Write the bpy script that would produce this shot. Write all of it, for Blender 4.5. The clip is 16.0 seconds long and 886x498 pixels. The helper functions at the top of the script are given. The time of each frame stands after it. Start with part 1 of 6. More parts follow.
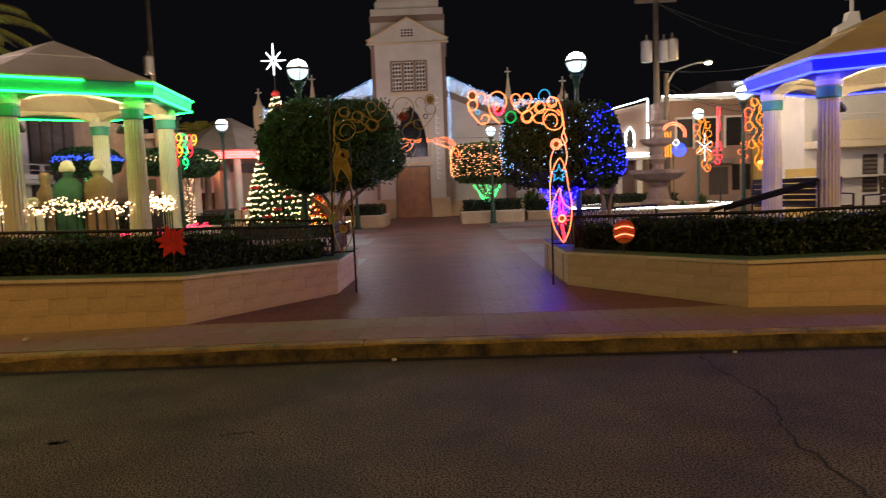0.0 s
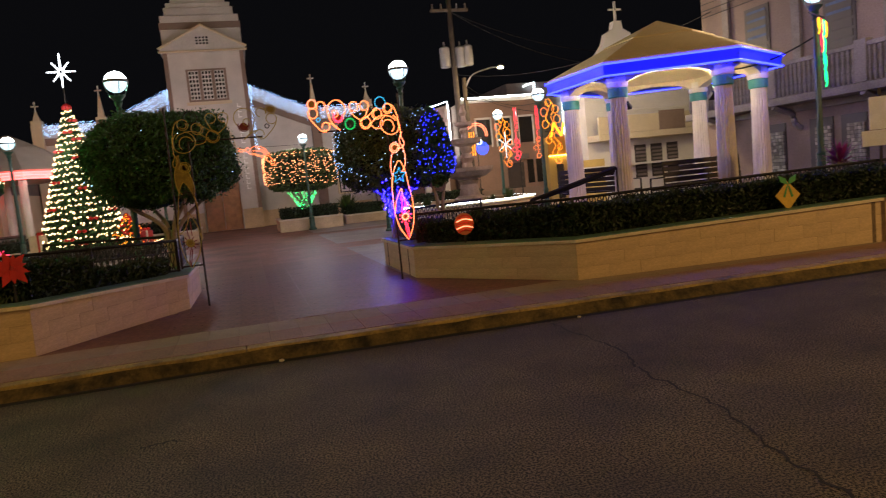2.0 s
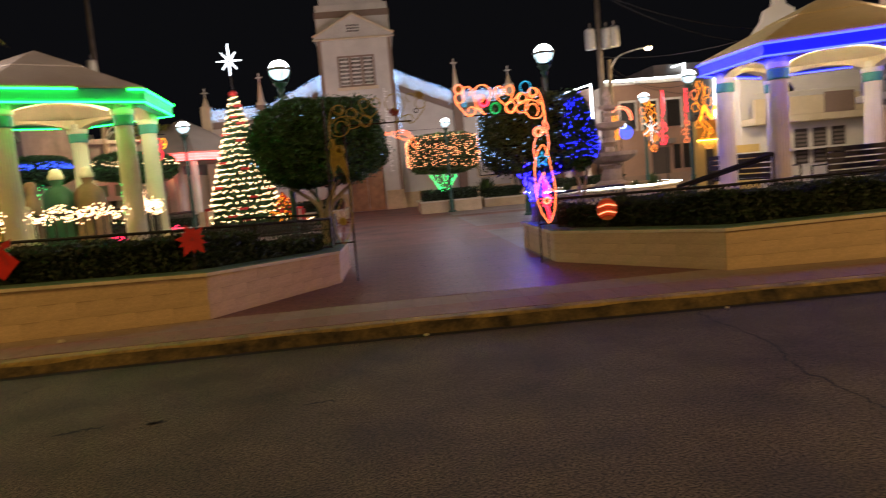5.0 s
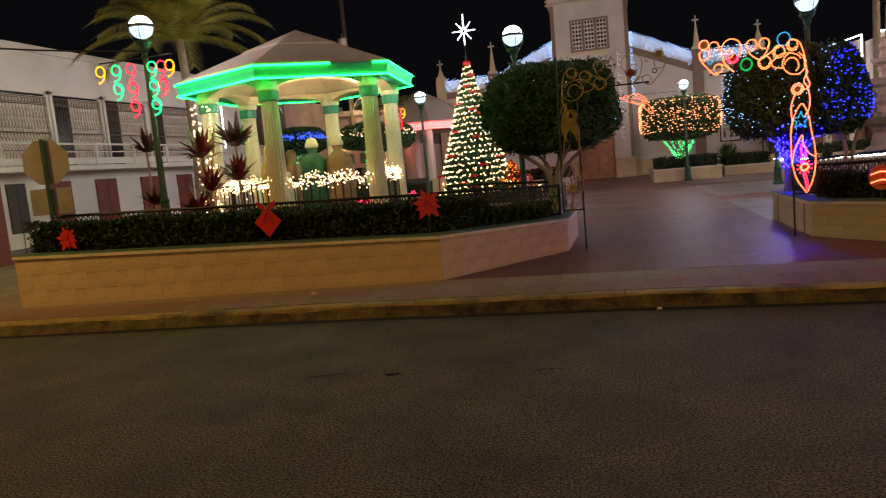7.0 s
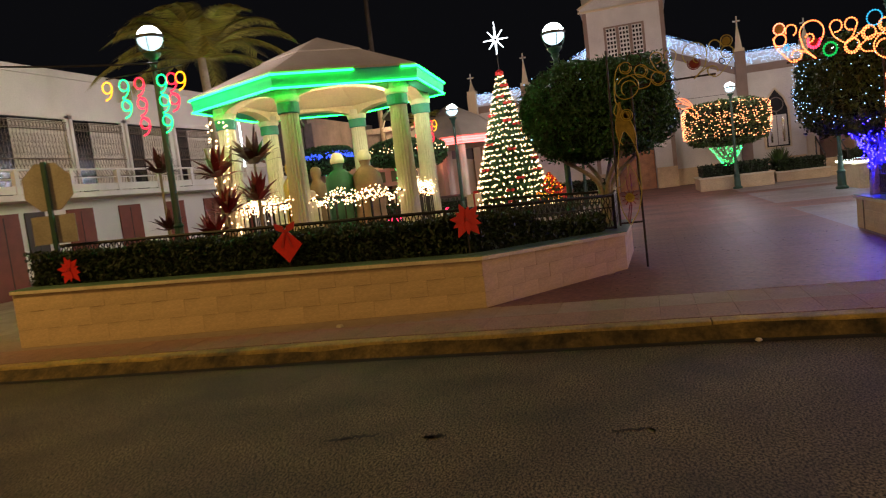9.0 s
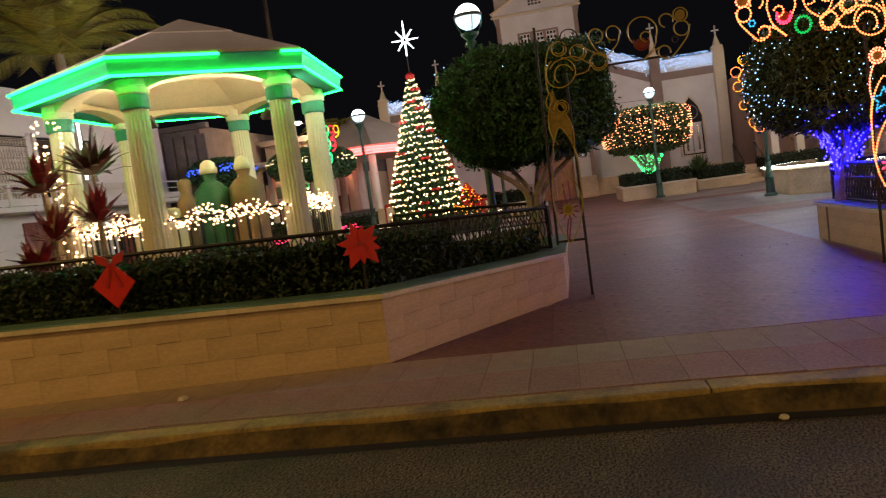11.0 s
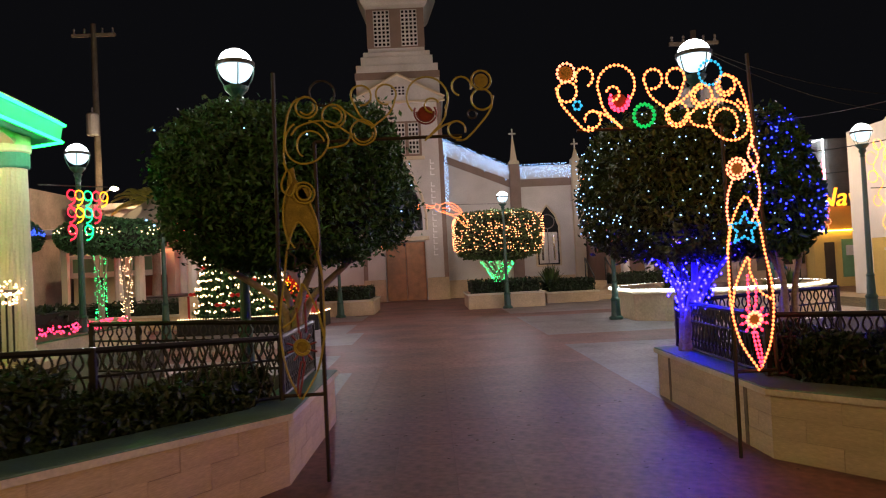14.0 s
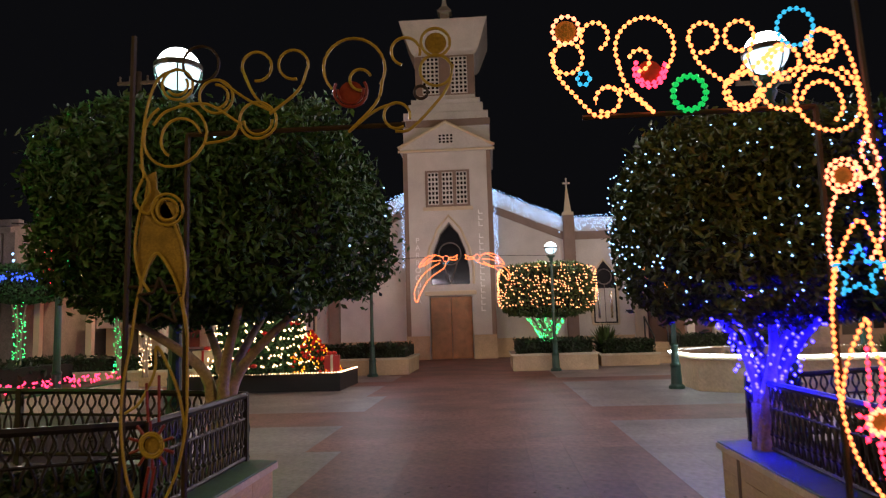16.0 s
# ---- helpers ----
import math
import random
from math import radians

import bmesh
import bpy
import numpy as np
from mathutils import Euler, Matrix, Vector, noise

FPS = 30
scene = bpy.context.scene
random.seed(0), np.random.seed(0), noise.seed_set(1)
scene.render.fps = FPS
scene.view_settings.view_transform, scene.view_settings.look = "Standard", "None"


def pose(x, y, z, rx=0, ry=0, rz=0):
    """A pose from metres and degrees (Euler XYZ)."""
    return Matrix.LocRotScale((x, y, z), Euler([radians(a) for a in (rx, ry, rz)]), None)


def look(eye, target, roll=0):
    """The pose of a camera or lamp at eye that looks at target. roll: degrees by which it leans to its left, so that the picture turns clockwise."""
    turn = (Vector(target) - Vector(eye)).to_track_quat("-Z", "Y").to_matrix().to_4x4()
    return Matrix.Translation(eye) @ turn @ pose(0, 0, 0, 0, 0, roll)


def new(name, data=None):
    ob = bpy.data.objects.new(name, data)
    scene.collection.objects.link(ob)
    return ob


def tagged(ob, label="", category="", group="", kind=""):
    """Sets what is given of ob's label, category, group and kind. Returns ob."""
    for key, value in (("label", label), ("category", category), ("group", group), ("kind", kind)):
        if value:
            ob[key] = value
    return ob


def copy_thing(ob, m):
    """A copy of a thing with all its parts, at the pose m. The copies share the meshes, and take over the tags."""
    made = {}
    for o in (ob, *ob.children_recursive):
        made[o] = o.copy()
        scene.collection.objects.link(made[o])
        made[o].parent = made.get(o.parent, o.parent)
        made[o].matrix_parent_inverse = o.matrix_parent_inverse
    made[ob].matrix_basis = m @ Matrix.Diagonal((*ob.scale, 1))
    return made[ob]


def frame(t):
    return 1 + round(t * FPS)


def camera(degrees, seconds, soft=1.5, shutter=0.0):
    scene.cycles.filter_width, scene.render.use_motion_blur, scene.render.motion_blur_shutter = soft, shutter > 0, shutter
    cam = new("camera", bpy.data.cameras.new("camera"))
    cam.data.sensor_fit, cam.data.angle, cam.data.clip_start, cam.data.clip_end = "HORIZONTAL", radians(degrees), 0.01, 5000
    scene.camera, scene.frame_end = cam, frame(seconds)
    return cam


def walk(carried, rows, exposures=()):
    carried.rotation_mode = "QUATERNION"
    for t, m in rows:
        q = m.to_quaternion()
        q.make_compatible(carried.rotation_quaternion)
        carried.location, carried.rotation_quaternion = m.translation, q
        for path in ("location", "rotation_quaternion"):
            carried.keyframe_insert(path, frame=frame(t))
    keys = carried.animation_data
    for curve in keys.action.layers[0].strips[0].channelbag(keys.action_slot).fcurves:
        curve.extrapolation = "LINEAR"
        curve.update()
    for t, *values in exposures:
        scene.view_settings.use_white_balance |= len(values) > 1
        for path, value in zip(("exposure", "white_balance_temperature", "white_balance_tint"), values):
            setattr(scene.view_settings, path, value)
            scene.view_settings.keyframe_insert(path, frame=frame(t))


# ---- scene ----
cam = camera(64.3, 16.0, soft=1.1, shutter=0.5)
PATH = [
    (0, (0.894, 0.367, 1.673), (0.881, 2.359, 1.503), -2.2),
    (0.5, (0.607, 0.268, 1.675), (0.74, 2.258, 1.523), -2.9),
    (1, (0.381, 0.075, 1.695), (0.656, 2.048, 1.515), -3.6),
    (1.5, (0.276, -0.086, 1.694), (0.686, 1.861, 1.491), -4.6),
    (2, (0.141, -0.112, 1.684), (0.67, 1.807, 1.49), -5.7),
    (2.5, (0.064, -0.189, 1.702), (0.677, 1.707, 1.525), -6.3),
    (3, (0.088, -0.289, 1.706), (0.763, 1.586, 1.531), -6.2),
    (3.5, (0.111, -0.297, 1.699), (0.794, 1.574, 1.517), -5.9),
    (4, (0.114, -0.312, 1.699), (0.71, 1.588, 1.515), -5.7),
    (4.5, (0.096, -0.306, 1.695), (0.489, 1.646, 1.504), -5.2),
    (5, (0.026, -0.272, 1.687), (0.176, 1.712, 1.484), -5.0),
    (5.2, (0.014, -0.246, 1.695), (0.07, 1.742, 1.483), -5.0),
    (7.3, (-0.073, -0.104, 1.652), (-0.59, 1.814, 1.419), -5.5),
    (7.5, (-0.115, -0.019, 1.651), (-0.65, 1.895, 1.427), -5.7),
    (8, (-0.201, 0.275, 1.629), (-0.79, 2.175, 1.426), -6.1),
    (8.5, (-0.263, 0.637, 1.619), (-0.87, 2.533, 1.431), -6.4),
    (9, (-0.431, 1.0, 1.584), (-1.0, 2.909, 1.409), -7.0),
    (9.2, (-0.46, 1.166, 1.575), (-1.011, 3.081, 1.41), -7.2),
    (11.3, (-0.754, 3.358, 1.534), (-1.045, 5.33, 1.367), -7.7),
    (11.5, (-0.746, 3.51, 1.536), (-0.999, 5.487, 1.372), -7.5),
    (12, (-0.585, 4.01, 1.575), (-0.738, 5.999, 1.437), -6.9),
    (12.5, (-0.443, 4.5, 1.587), (-0.487, 6.499, 1.522), -6.3),
    (13, (-0.218, 4.964, 1.634), (-0.197, 6.964, 1.641), -5.5),
    (13.5, (0.056, 5.429, 1.661), (0.104, 7.428, 1.701), -4.0),
    (14, (0.28, 5.884, 1.652), (0.319, 7.883, 1.704), -2.8),
    (14.5, (0.529, 6.313, 1.673), (0.517, 8.312, 1.734), -2.3),
    (15, (0.66, 6.766, 1.648), (0.616, 8.764, 1.738), -2.3),
    (15.5, (0.842, 7.258, 1.644), (0.763, 9.251, 1.791), -2.3),
    (16, (0.941, 7.723, 1.641), (0.81, 9.707, 1.857), -1.7),
]
walk(cam, [(t, look(eye, target, roll)) for t, eye, target, roll in PATH], ((0, 0.08), (3.5, -0.02), (5, 0.22), (7.4, -0.1), (8.5, 0.02), (9, 0.12), (11.5, 0.06), (13, 0.12), (16, 0.10)))

# ---- world and large lights ----
world = bpy.data.worlds.new("night_sky")
scene.world = world
world.use_nodes = True
world.node_tree.nodes["Background"].inputs[0].default_value = (0.34, 0.34, 0.42, 1)
world.node_tree.nodes["Background"].inputs[1].default_value = 0.0092


def street_light(x, y, z, watts, colour, size=0.25):
    data = bpy.data.lights.new("street_light", "POINT")
    data.energy, data.color, data.shadow_soft_size = watts, colour, size
    ob = new("street_light", data)
    ob.location = (x, y, z)
    return ob


street_light(-11.0, 2.6, 7.0, 1400, (1.0, 0.58, 0.16))
street_light(14.0, -3.5, 6.5, 3000, (1.0, 0.59, 0.21))

GLOBE = 410.0      # watts of the lamp in each globe
ROPE = 2.4        # radiance of the rope lights
BULB = 6.0       # radiance of the small bulbs
LED = 12.0         # radiance of the tube lights on the eaves


# ---- materials ----
def material(name, colour, rough=0.7, vary=0.25, scale=3.0, fine=40.0, bump=0.15, metal=0.0, spread=0.0, stain=None, spec=0.5, grain=None, depth=0.01, tight=0.2):
    """A surface with a coarse and a fine variation of its colour and a fine relief."""
    grain = vary if grain is None else grain
    m = bpy.data.materials.new(name)
    m.use_nodes = True
    nt = m.node_tree
    nodes, links = nt.nodes, nt.links
    b = nodes["Principled BSDF"]
    b.inputs["Metallic"].default_value = metal
    b.inputs["Specular IOR Level"].default_value = spec
    tc = nodes.new("ShaderNodeTexCoord")
    n1, n2 = nodes.new("ShaderNodeTexNoise"), nodes.new("ShaderNodeTexNoise")
    for n, s, d in ((n1, scale, 5), (n2, fine, 6 if grain > 1 else 3)):
        n.inputs["Scale"].default_value, n.inputs["Detail"].default_value = s, d
        n.inputs["Roughness"].default_value = 0.6
        links.new(tc.outputs["Object"], n.inputs["Vector"])
    ramp = nodes.new("ShaderNodeValToRGB")
    dark = stain if stain else [c * (1 - vary) for c in colour]
    ramp.color_ramp.elements[0].position, ramp.color_ramp.elements[0].color = 0.3, (*dark, 1)
    ramp.color_ramp.elements[1].position, ramp.color_ramp.elements[1].color = 0.65, (*[min(1, c * (1 + vary * 0.4)) for c in colour], 1)
    links.new(n1.outputs["Fac"], ramp.inputs["Fac"])
    hsv = nodes.new("ShaderNodeHueSaturation")
    links.new(ramp.outputs["Color"], hsv.inputs["Color"])
    mm = nodes.new("ShaderNodeMapRange")
    mm.inputs["To Min"].default_value, mm.inputs["To Max"].default_value = max(0.05, 1 - grain * 0.6), 1 + grain * 0.6
    mm.inputs["From Min"].default_value, mm.inputs["From Max"].default_value = 0.5 - tight, 0.5 + tight
    links.new(n2.outputs["Fac"], mm.inputs["Value"])
    if spread:
        info = nodes.new("ShaderNodeObjectInfo")
        geo = nodes.new("ShaderNodeNewGeometry")
        add = nodes.new("ShaderNodeMath")
        links.new(info.outputs["Random"], add.inputs[0])
        links.new(geo.outputs["Random Per Island"], add.inputs[1])
        fr = nodes.new("ShaderNodeMath")
        fr.operation = "FRACT"
        links.new(add.outputs[0], fr.inputs[0])
        m2 = nodes.new("ShaderNodeMapRange")
        m2.inputs["To Min"].default_value, m2.inputs["To Max"].default_value = 1 - spread, 1 + spread
        links.new(fr.outputs[0], m2.inputs["Value"])
        mu = nodes.new("ShaderNodeMath")
        mu.operation = "MULTIPLY"
        links.new(mm.outputs["Result"], mu.inputs[0])
        links.new(m2.outputs["Result"], mu.inputs[1])
        links.new(mu.outputs[0], hsv.inputs["Value"])
    else:
        links.new(mm.outputs["Result"], hsv.inputs["Value"])
    links.new(hsv.outputs["Color"], b.inputs["Base Color"])
    rr = nodes.new("ShaderNodeMapRange")
    rr.inputs["To Min"].default_value, rr.inputs["To Max"].default_value = max(0.02, rough - 0.12), min(1, rough + 0.12)
    links.new(n1.outputs["Fac"], rr.inputs["Value"])
    links.new(rr.outputs["Result"], b.inputs["Roughness"])
    if bump:
        bp = nodes.new("ShaderNodeBump")
        bp.inputs["Strength"].default_value, bp.inputs["Distance"].default_value = bump, depth
        links.new(n2.outputs["Fac"], bp.inputs["Height"])
        links.new(bp.outputs["Normal"], b.inputs["Normal"])
    return m


def glow(name, colour, power):
    """Something that gives off light."""
    m = bpy.data.materials.new(name)
    m.use_nodes = True
    b = m.node_tree.nodes["Principled BSDF"]
    b.inputs["Base Color"].default_value = (*[0.5 * c for c in colour], 1)
    b.inputs["Emission Color"].default_value = (*colour, 1)
    b.inputs["Emission Strength"].default_value = power
    return m


ASPHALT = material("asphalt", (0.086, 0.068, 0.039), 0.9, 0.5, 1.3, 66, 0.28, grain=1.6, depth=0.010, tight=0.05)
CRACK = material("crack_fill", (0.012, 0.011, 0.010), 0.95, 0.2, 5, 60, 0.2)
CONCRETE = material("concrete", (0.38, 0.30, 0.235), 0.75, 0.35, 1.6, 50, 0.25, spread=0.04)
KERB_YELLOW = material("worn_yellow_kerb", (0.40, 0.29, 0.09), 0.8, 0.4, 2.2, 35, 0.4, stain=(0.10, 0.085, 0.06))
KERB_FACE = material("dark_kerb_face", (0.13, 0.095, 0.04), 0.9, 0.5, 3.5, 30, 0.6, stain=(0.010, 0.009, 0.008))
PAVE_GREY = material("grey_paving", (0.30, 0.265, 0.265), 0.50, 0.45, 0.7, 14, 0.2, spread=0.08, spec=0.4)
PAVE_RED = material("red_brown_paving", (0.262, 0.130, 0.108), 0.54, 0.55, 0.8, 14, 0.22, spread=0.09, spec=0.35)
PAVE_PINK = material("pinkish_pavement_slab", (0.33, 0.20, 0.155), 0.75, 0.4, 1.2, 40, 0.25, spread=0.06)
GROUT = material("grout", (0.17, 0.105, 0.085), 0.85, 0.2, 3, 40, 0.2)
WALL_TILE = material("beige_stone_tile", (0.56, 0.43, 0.27), 0.65, 0.25, 1.4, 20, 0.12, spread=0.05)
WALL_GROUT = material("pale_wall_grout", (0.36, 0.275, 0.18), 0.8, 0.2, 3, 40, 0.1)
CAP_GREEN = material("green_painted_cap", (0.10, 0.20, 0.13), 0.6, 0.3, 3, 40, 0.2)
CAP_WHITE = material("cream_painted_edge", (0.62, 0.56, 0.42), 0.65, 0.2, 3, 40, 0.15)
SOIL = material("soil", (0.045, 0.032, 0.022), 0.95, 0.4, 4, 30, 0.8)
WHITE = material("white_painted_masonry", (0.72, 0.70, 0.64), 0.75, 0.10, 0.8, 25, 0.12)
CHURCH_WHITE = material("weathered_white_render", (0.62, 0.60, 0.56), 0.8, 0.16, 0.7, 20, 0.15)
CREAM = material("cream_painted_masonry", (0.66, 0.57, 0.40), 0.75, 0.12, 0.8, 25, 0.12)
PINK = material("pink_plaster", (0.30, 0.20, 0.15), 0.8, 0.2, 0.7, 25, 0.2)
MAUVE = material("grey_pink_plaster", (0.20, 0.145, 0.12), 0.85, 0.3, 0.6, 25, 0.2)
YELLOWP = material("yellow_plaster", (0.62, 0.46, 0.16), 0.8, 0.15, 0.7, 25, 0.15)
GREENP = material("green_plaster", (0.16, 0.34, 0.20), 0.8, 0.15, 0.7, 25, 0.15)
BROWN_TRIM = material("brown_painted_trim", (0.26, 0.19, 0.15), 0.75, 0.15, 1.5, 30, 0.15)
GREY_TRIM = material("grey_weathered_plaster", (0.19, 0.165, 0.155), 0.8, 0.4, 0.9, 25, 0.2)
ROOF_A = material("grey_beige_roof", (0.35, 0.30, 0.235), 0.8, 0.15, 1.2, 35, 0.25)
ROOF_B = material("ochre_roof", (0.58, 0.44, 0.18), 0.8, 0.15, 1.2, 35, 0.25)
COLUMN = material("white_painted_column", (0.70, 0.66, 0.56), 0.7, 0.12, 2.0, 40, 0.12)
TEAL = material("teal_painted_band", (0.05, 0.26, 0.22), 0.6, 0.15, 3, 40, 0.1)
# fascia colours take in the blue and green glow of the eave tubes
FASCIA_B = material("blue_lit_fascia", (0.03, 0.06, 0.60), 0.55, 0.1, 2, 40, 0.1)
FASCIA = material("green_lit_fascia", (0.02, 0.36, 0.30), 0.6, 0.1, 2, 40, 0.1)
POST_GREEN = material("dark_green_cast_iron", (0.015, 0.065, 0.048), 0.45, 0.2, 6, 60, 0.1, spec=0.6)
IRON = material("black_wrought_iron", (0.012, 0.011, 0.010), 0.45, 0.25, 8, 60, 0.15)
RUST = material("dark_rusty_bar", (0.022, 0.014, 0.010), 0.7, 0.4, 8, 60, 0.2)
STEEL = material("galvanised_steel", (0.42, 0.42, 0.41), 0.5, 0.15, 4, 40, 0.1, metal=0.6)
WOOD_DOOR = material("brown_varnished_wood", (0.44, 0.215, 0.085), 0.5, 0.35, 2.5, 45, 0.2)
WOOD_RED = material("red_brown_painted_door", (0.20, 0.055, 0.035), 0.6, 0.25, 2.5, 45, 0.15)
WOOD_POLE = material("weathered_timber_pole", (0.13, 0.105, 0.08), 0.9, 0.35, 4, 40, 0.4)
BENCH = material("dark_bench_wood", (0.020, 0.014, 0.011), 0.55, 0.3, 5, 40, 0.2)
BARK = material("pale_grey_bark", (0.30, 0.25, 0.19), 0.9, 0.3, 5, 40, 0.5)
LEAF = material("dark_green_leaf", (0.030, 0.098, 0.028), 0.62, 0.3, 6, 60, 0.0, spread=0.55)
LEAF_TRIM = material("clipped_green_leaf", (0.050, 0.085, 0.022), 0.5, 0.3, 6, 60, 0.0, spread=0.5)
HEDGE = material("hedge_leaf", (0.014, 0.032, 0.009), 0.55, 0.3, 6, 60, 0.0, spread=0.6)
# solid filling behind the leaves, its near-black colour holds the shade inside foliage
CORE = material("inner_shade_filling", (0.012, 0.018, 0.008), 0.95, 0.4, 8, 50, 0.4)
PALM = material("palm_frond", (0.30, 0.28, 0.05), 0.5, 0.3, 5, 40, 0.0, spread=0.4)
REDLEAF = material("red_cordyline_leaf", (0.26, 0.03, 0.045), 0.45, 0.3, 5, 40, 0.0, spread=0.4)
GLASS = material("dark_window_glass", (0.012, 0.013, 0.016), 0.12, 0.2, 2, 20, 0.0, spec=0.7)
DULL_GLASS = material("dusty_leaded_glass", (0.016, 0.016, 0.018), 0.6, 0.3, 3, 30, 0.05, spec=0.15)
SHUTTER = material("dark_shutter", (0.055, 0.045, 0.04), 0.6, 0.2, 3, 40, 0.1)
LACE = material("pale_lace_grille", (0.70, 0.64, 0.52), 0.6, 0.2, 4, 40, 0.1)
GRILLE = material("dull_brown_grille", (0.17, 0.135, 0.10), 0.6, 0.3, 6, 40, 0.1)
RED_SIGN = material("red_sign_enamel", (0.24, 0.015, 0.022), 0.4, 0.15, 3, 40, 0.05)
WHITE_SIGN = material("white_sign_enamel", (0.64, 0.68, 0.78), 0.4, 0.12, 3, 40, 0.05)
SIGN_BACK = material("grey_sign_back", (0.36, 0.34, 0.31), 0.5, 0.2, 3, 40, 0.1, metal=0.4)
GOLD_SIGN = material("gilded_sign", (0.42, 0.30, 0.08), 0.45, 0.25, 5, 40, 0.1, metal=0.3)
RED_FELT = material("red_glossy_ornament", (0.62, 0.022, 0.018), 0.45, 0.15, 4, 40, 0.05)
GOLD_FELT = material("gold_ornament_panel", (0.62, 0.40, 0.05), 0.5, 0.15, 4, 40, 0.05)
ORANGE_BALL = material("orange_mesh_ball", (0.55, 0.14, 0.05), 0.5, 0.2, 6, 40, 0.1)
BOW_GREEN = material("green_bow", (0.05, 0.30, 0.08), 0.5, 0.15, 4, 40, 0.05)
OLIVE_ROPE = material("unlit_yellow_rope", (0.36, 0.28, 0.04), 0.4, 0.2, 10, 60, 0.1)
OLIVE_FILL = material("yellow_tinsel_garland", (0.26, 0.19, 0.035), 0.55, 0.35, 12, 70, 0.4)
RED_ROPE = material("unlit_red_rope", (0.20, 0.03, 0.025), 0.45, 0.2, 10, 60, 0.1)
STONE = material("carved_fountain_stone", (0.27, 0.19, 0.15), 0.75, 0.3, 3, 30, 0.4)
BLACK_BOX = material("black_fabric_box", (0.016, 0.014, 0.014), 0.8, 0.2, 3, 40, 0.1)
ROBE_GREEN = material("green_painted_robe", (0.03, 0.12, 0.08), 0.6, 0.2, 4, 40, 0.1)
ROBE_BROWN = material("brown_painted_robe", (0.22, 0.13, 0.075), 0.6, 0.2, 4, 40, 0.1)
ROBE_GOLD = material("ochre_painted_robe", (0.55, 0.38, 0.09), 0.6, 0.2, 4, 40, 0.1)
HEADCLOTH = material("cream_painted_cloth", (0.66, 0.60, 0.48), 0.7, 0.12, 4, 40, 0.1)
LETTER = material("white_raised_letter", (0.92, 0.92, 0.90), 0.4, 0.05, 3, 40, 0.0)
GIFT_RED = material("red_gift_wrap", (0.45, 0.03, 0.03), 0.4, 0.2, 4, 40, 0.05)
GIFT_CREAM = material("cream_gift_wrap", (0.62, 0.52, 0.38), 0.5, 0.2, 4, 40, 0.05)

G_GLOBE = glow("lamp_globe", (0.96, 0.98, 1.0), 14)
G_WARM = glow("warm_rope_light", (1.0, 0.20, 0.055), ROPE * 1.6)
G_PEACH = glow("peach_rope_light", (1.0, 0.21, 0.10), ROPE * 1.7)
G_BULBW = glow("warm_white_bulb", (1.0, 0.62, 0.33), BULB * 1.0)
G_BULBO = glow("amber_bulb", (1.0, 0.36, 0.15), BULB * 0.6)
G_BULBC = glow("cool_white_bulb", (0.30, 0.56, 1.0), BULB * 0.5)
G_BULBB = glow("blue_bulb", (0.008, 0.012, 1.0), BULB * 5)
G_BULBG = glow("green_bulb", (0.03, 1.0, 0.22), BULB * 0.8)
G_BULBR = glow("red_bulb", (1.0, 0.03, 0.10), BULB * 0.8)
G_RED = glow("red_rope_light", (1.0, 0.02, 0.05), ROPE * 3)
G_GREEN = glow("green_rope_light", (0.004, 0.55, 0.10), ROPE * 0.4)
G_TEAL = glow("teal_rope_light", (0.03, 0.45, 0.8), ROPE * 0.5)
G_BLUE = glow("blue_rope_light", (0.04, 0.10, 1.0), ROPE)
G_YELLOW = glow("yellow_rope_light", (1.0, 0.29, 0.015), ROPE * 1.5)
G_WHITE = glow("white_rope_light", (0.85, 0.92, 1.0), ROPE * 1.3)
G_ICE = glow("icicle_bulb", (0.34, 0.58, 1.0), BULB * 1.1)
L_GREEN = glow("green_tube_light", (0.006, 1.0, 0.06), LED * 1.6)
L_BLUE = glow("blue_tube_light", (0.007, 0.010, 1.0), LED * 2.4)
L_RED = glow("red_tube_light", (1.0, 0.06, 0.06), LED)
L_WHITE = glow("white_tube_light", (0.80, 0.95, 1.0), LED * 1.2)
G_TRUNKB = glow("bright_blue_bulb", (0.003, 0.002, 1.0), 230)
L_YELLOW = glow("yellow_tube_light", (1.0, 0.55, 0.06), LED * 1.5)
G_CEILING = glow("gazebo_bulb", (1.0, 0.78, 0.46), 430)
G_CEILING_B = glow("gazebo_bulb_bright", (1.0, 0.78, 0.46), 520)
G_FROST = glow("frosted_lamp_glass", (0.66, 0.88, 1.0), 1.25)
R_GREEN = glow("green_ribbon_light", (0.01, 1.0, 0.25), 3.0)
R_RED = glow("red_ribbon_light", (1.0, 0.02, 0.05), 3.0)
R_YELLOW = glow("yellow_ribbon_light", (1.0, 0.40, 0.01), 3.0)
G_SODIUM = glow("sodium_lamp", (1.0, 0.66, 0.30), 1200)
G_SODIUM_BRIGHT = glow("bright_sodium_lamp", (1.0, 0.70, 0.36), 800)


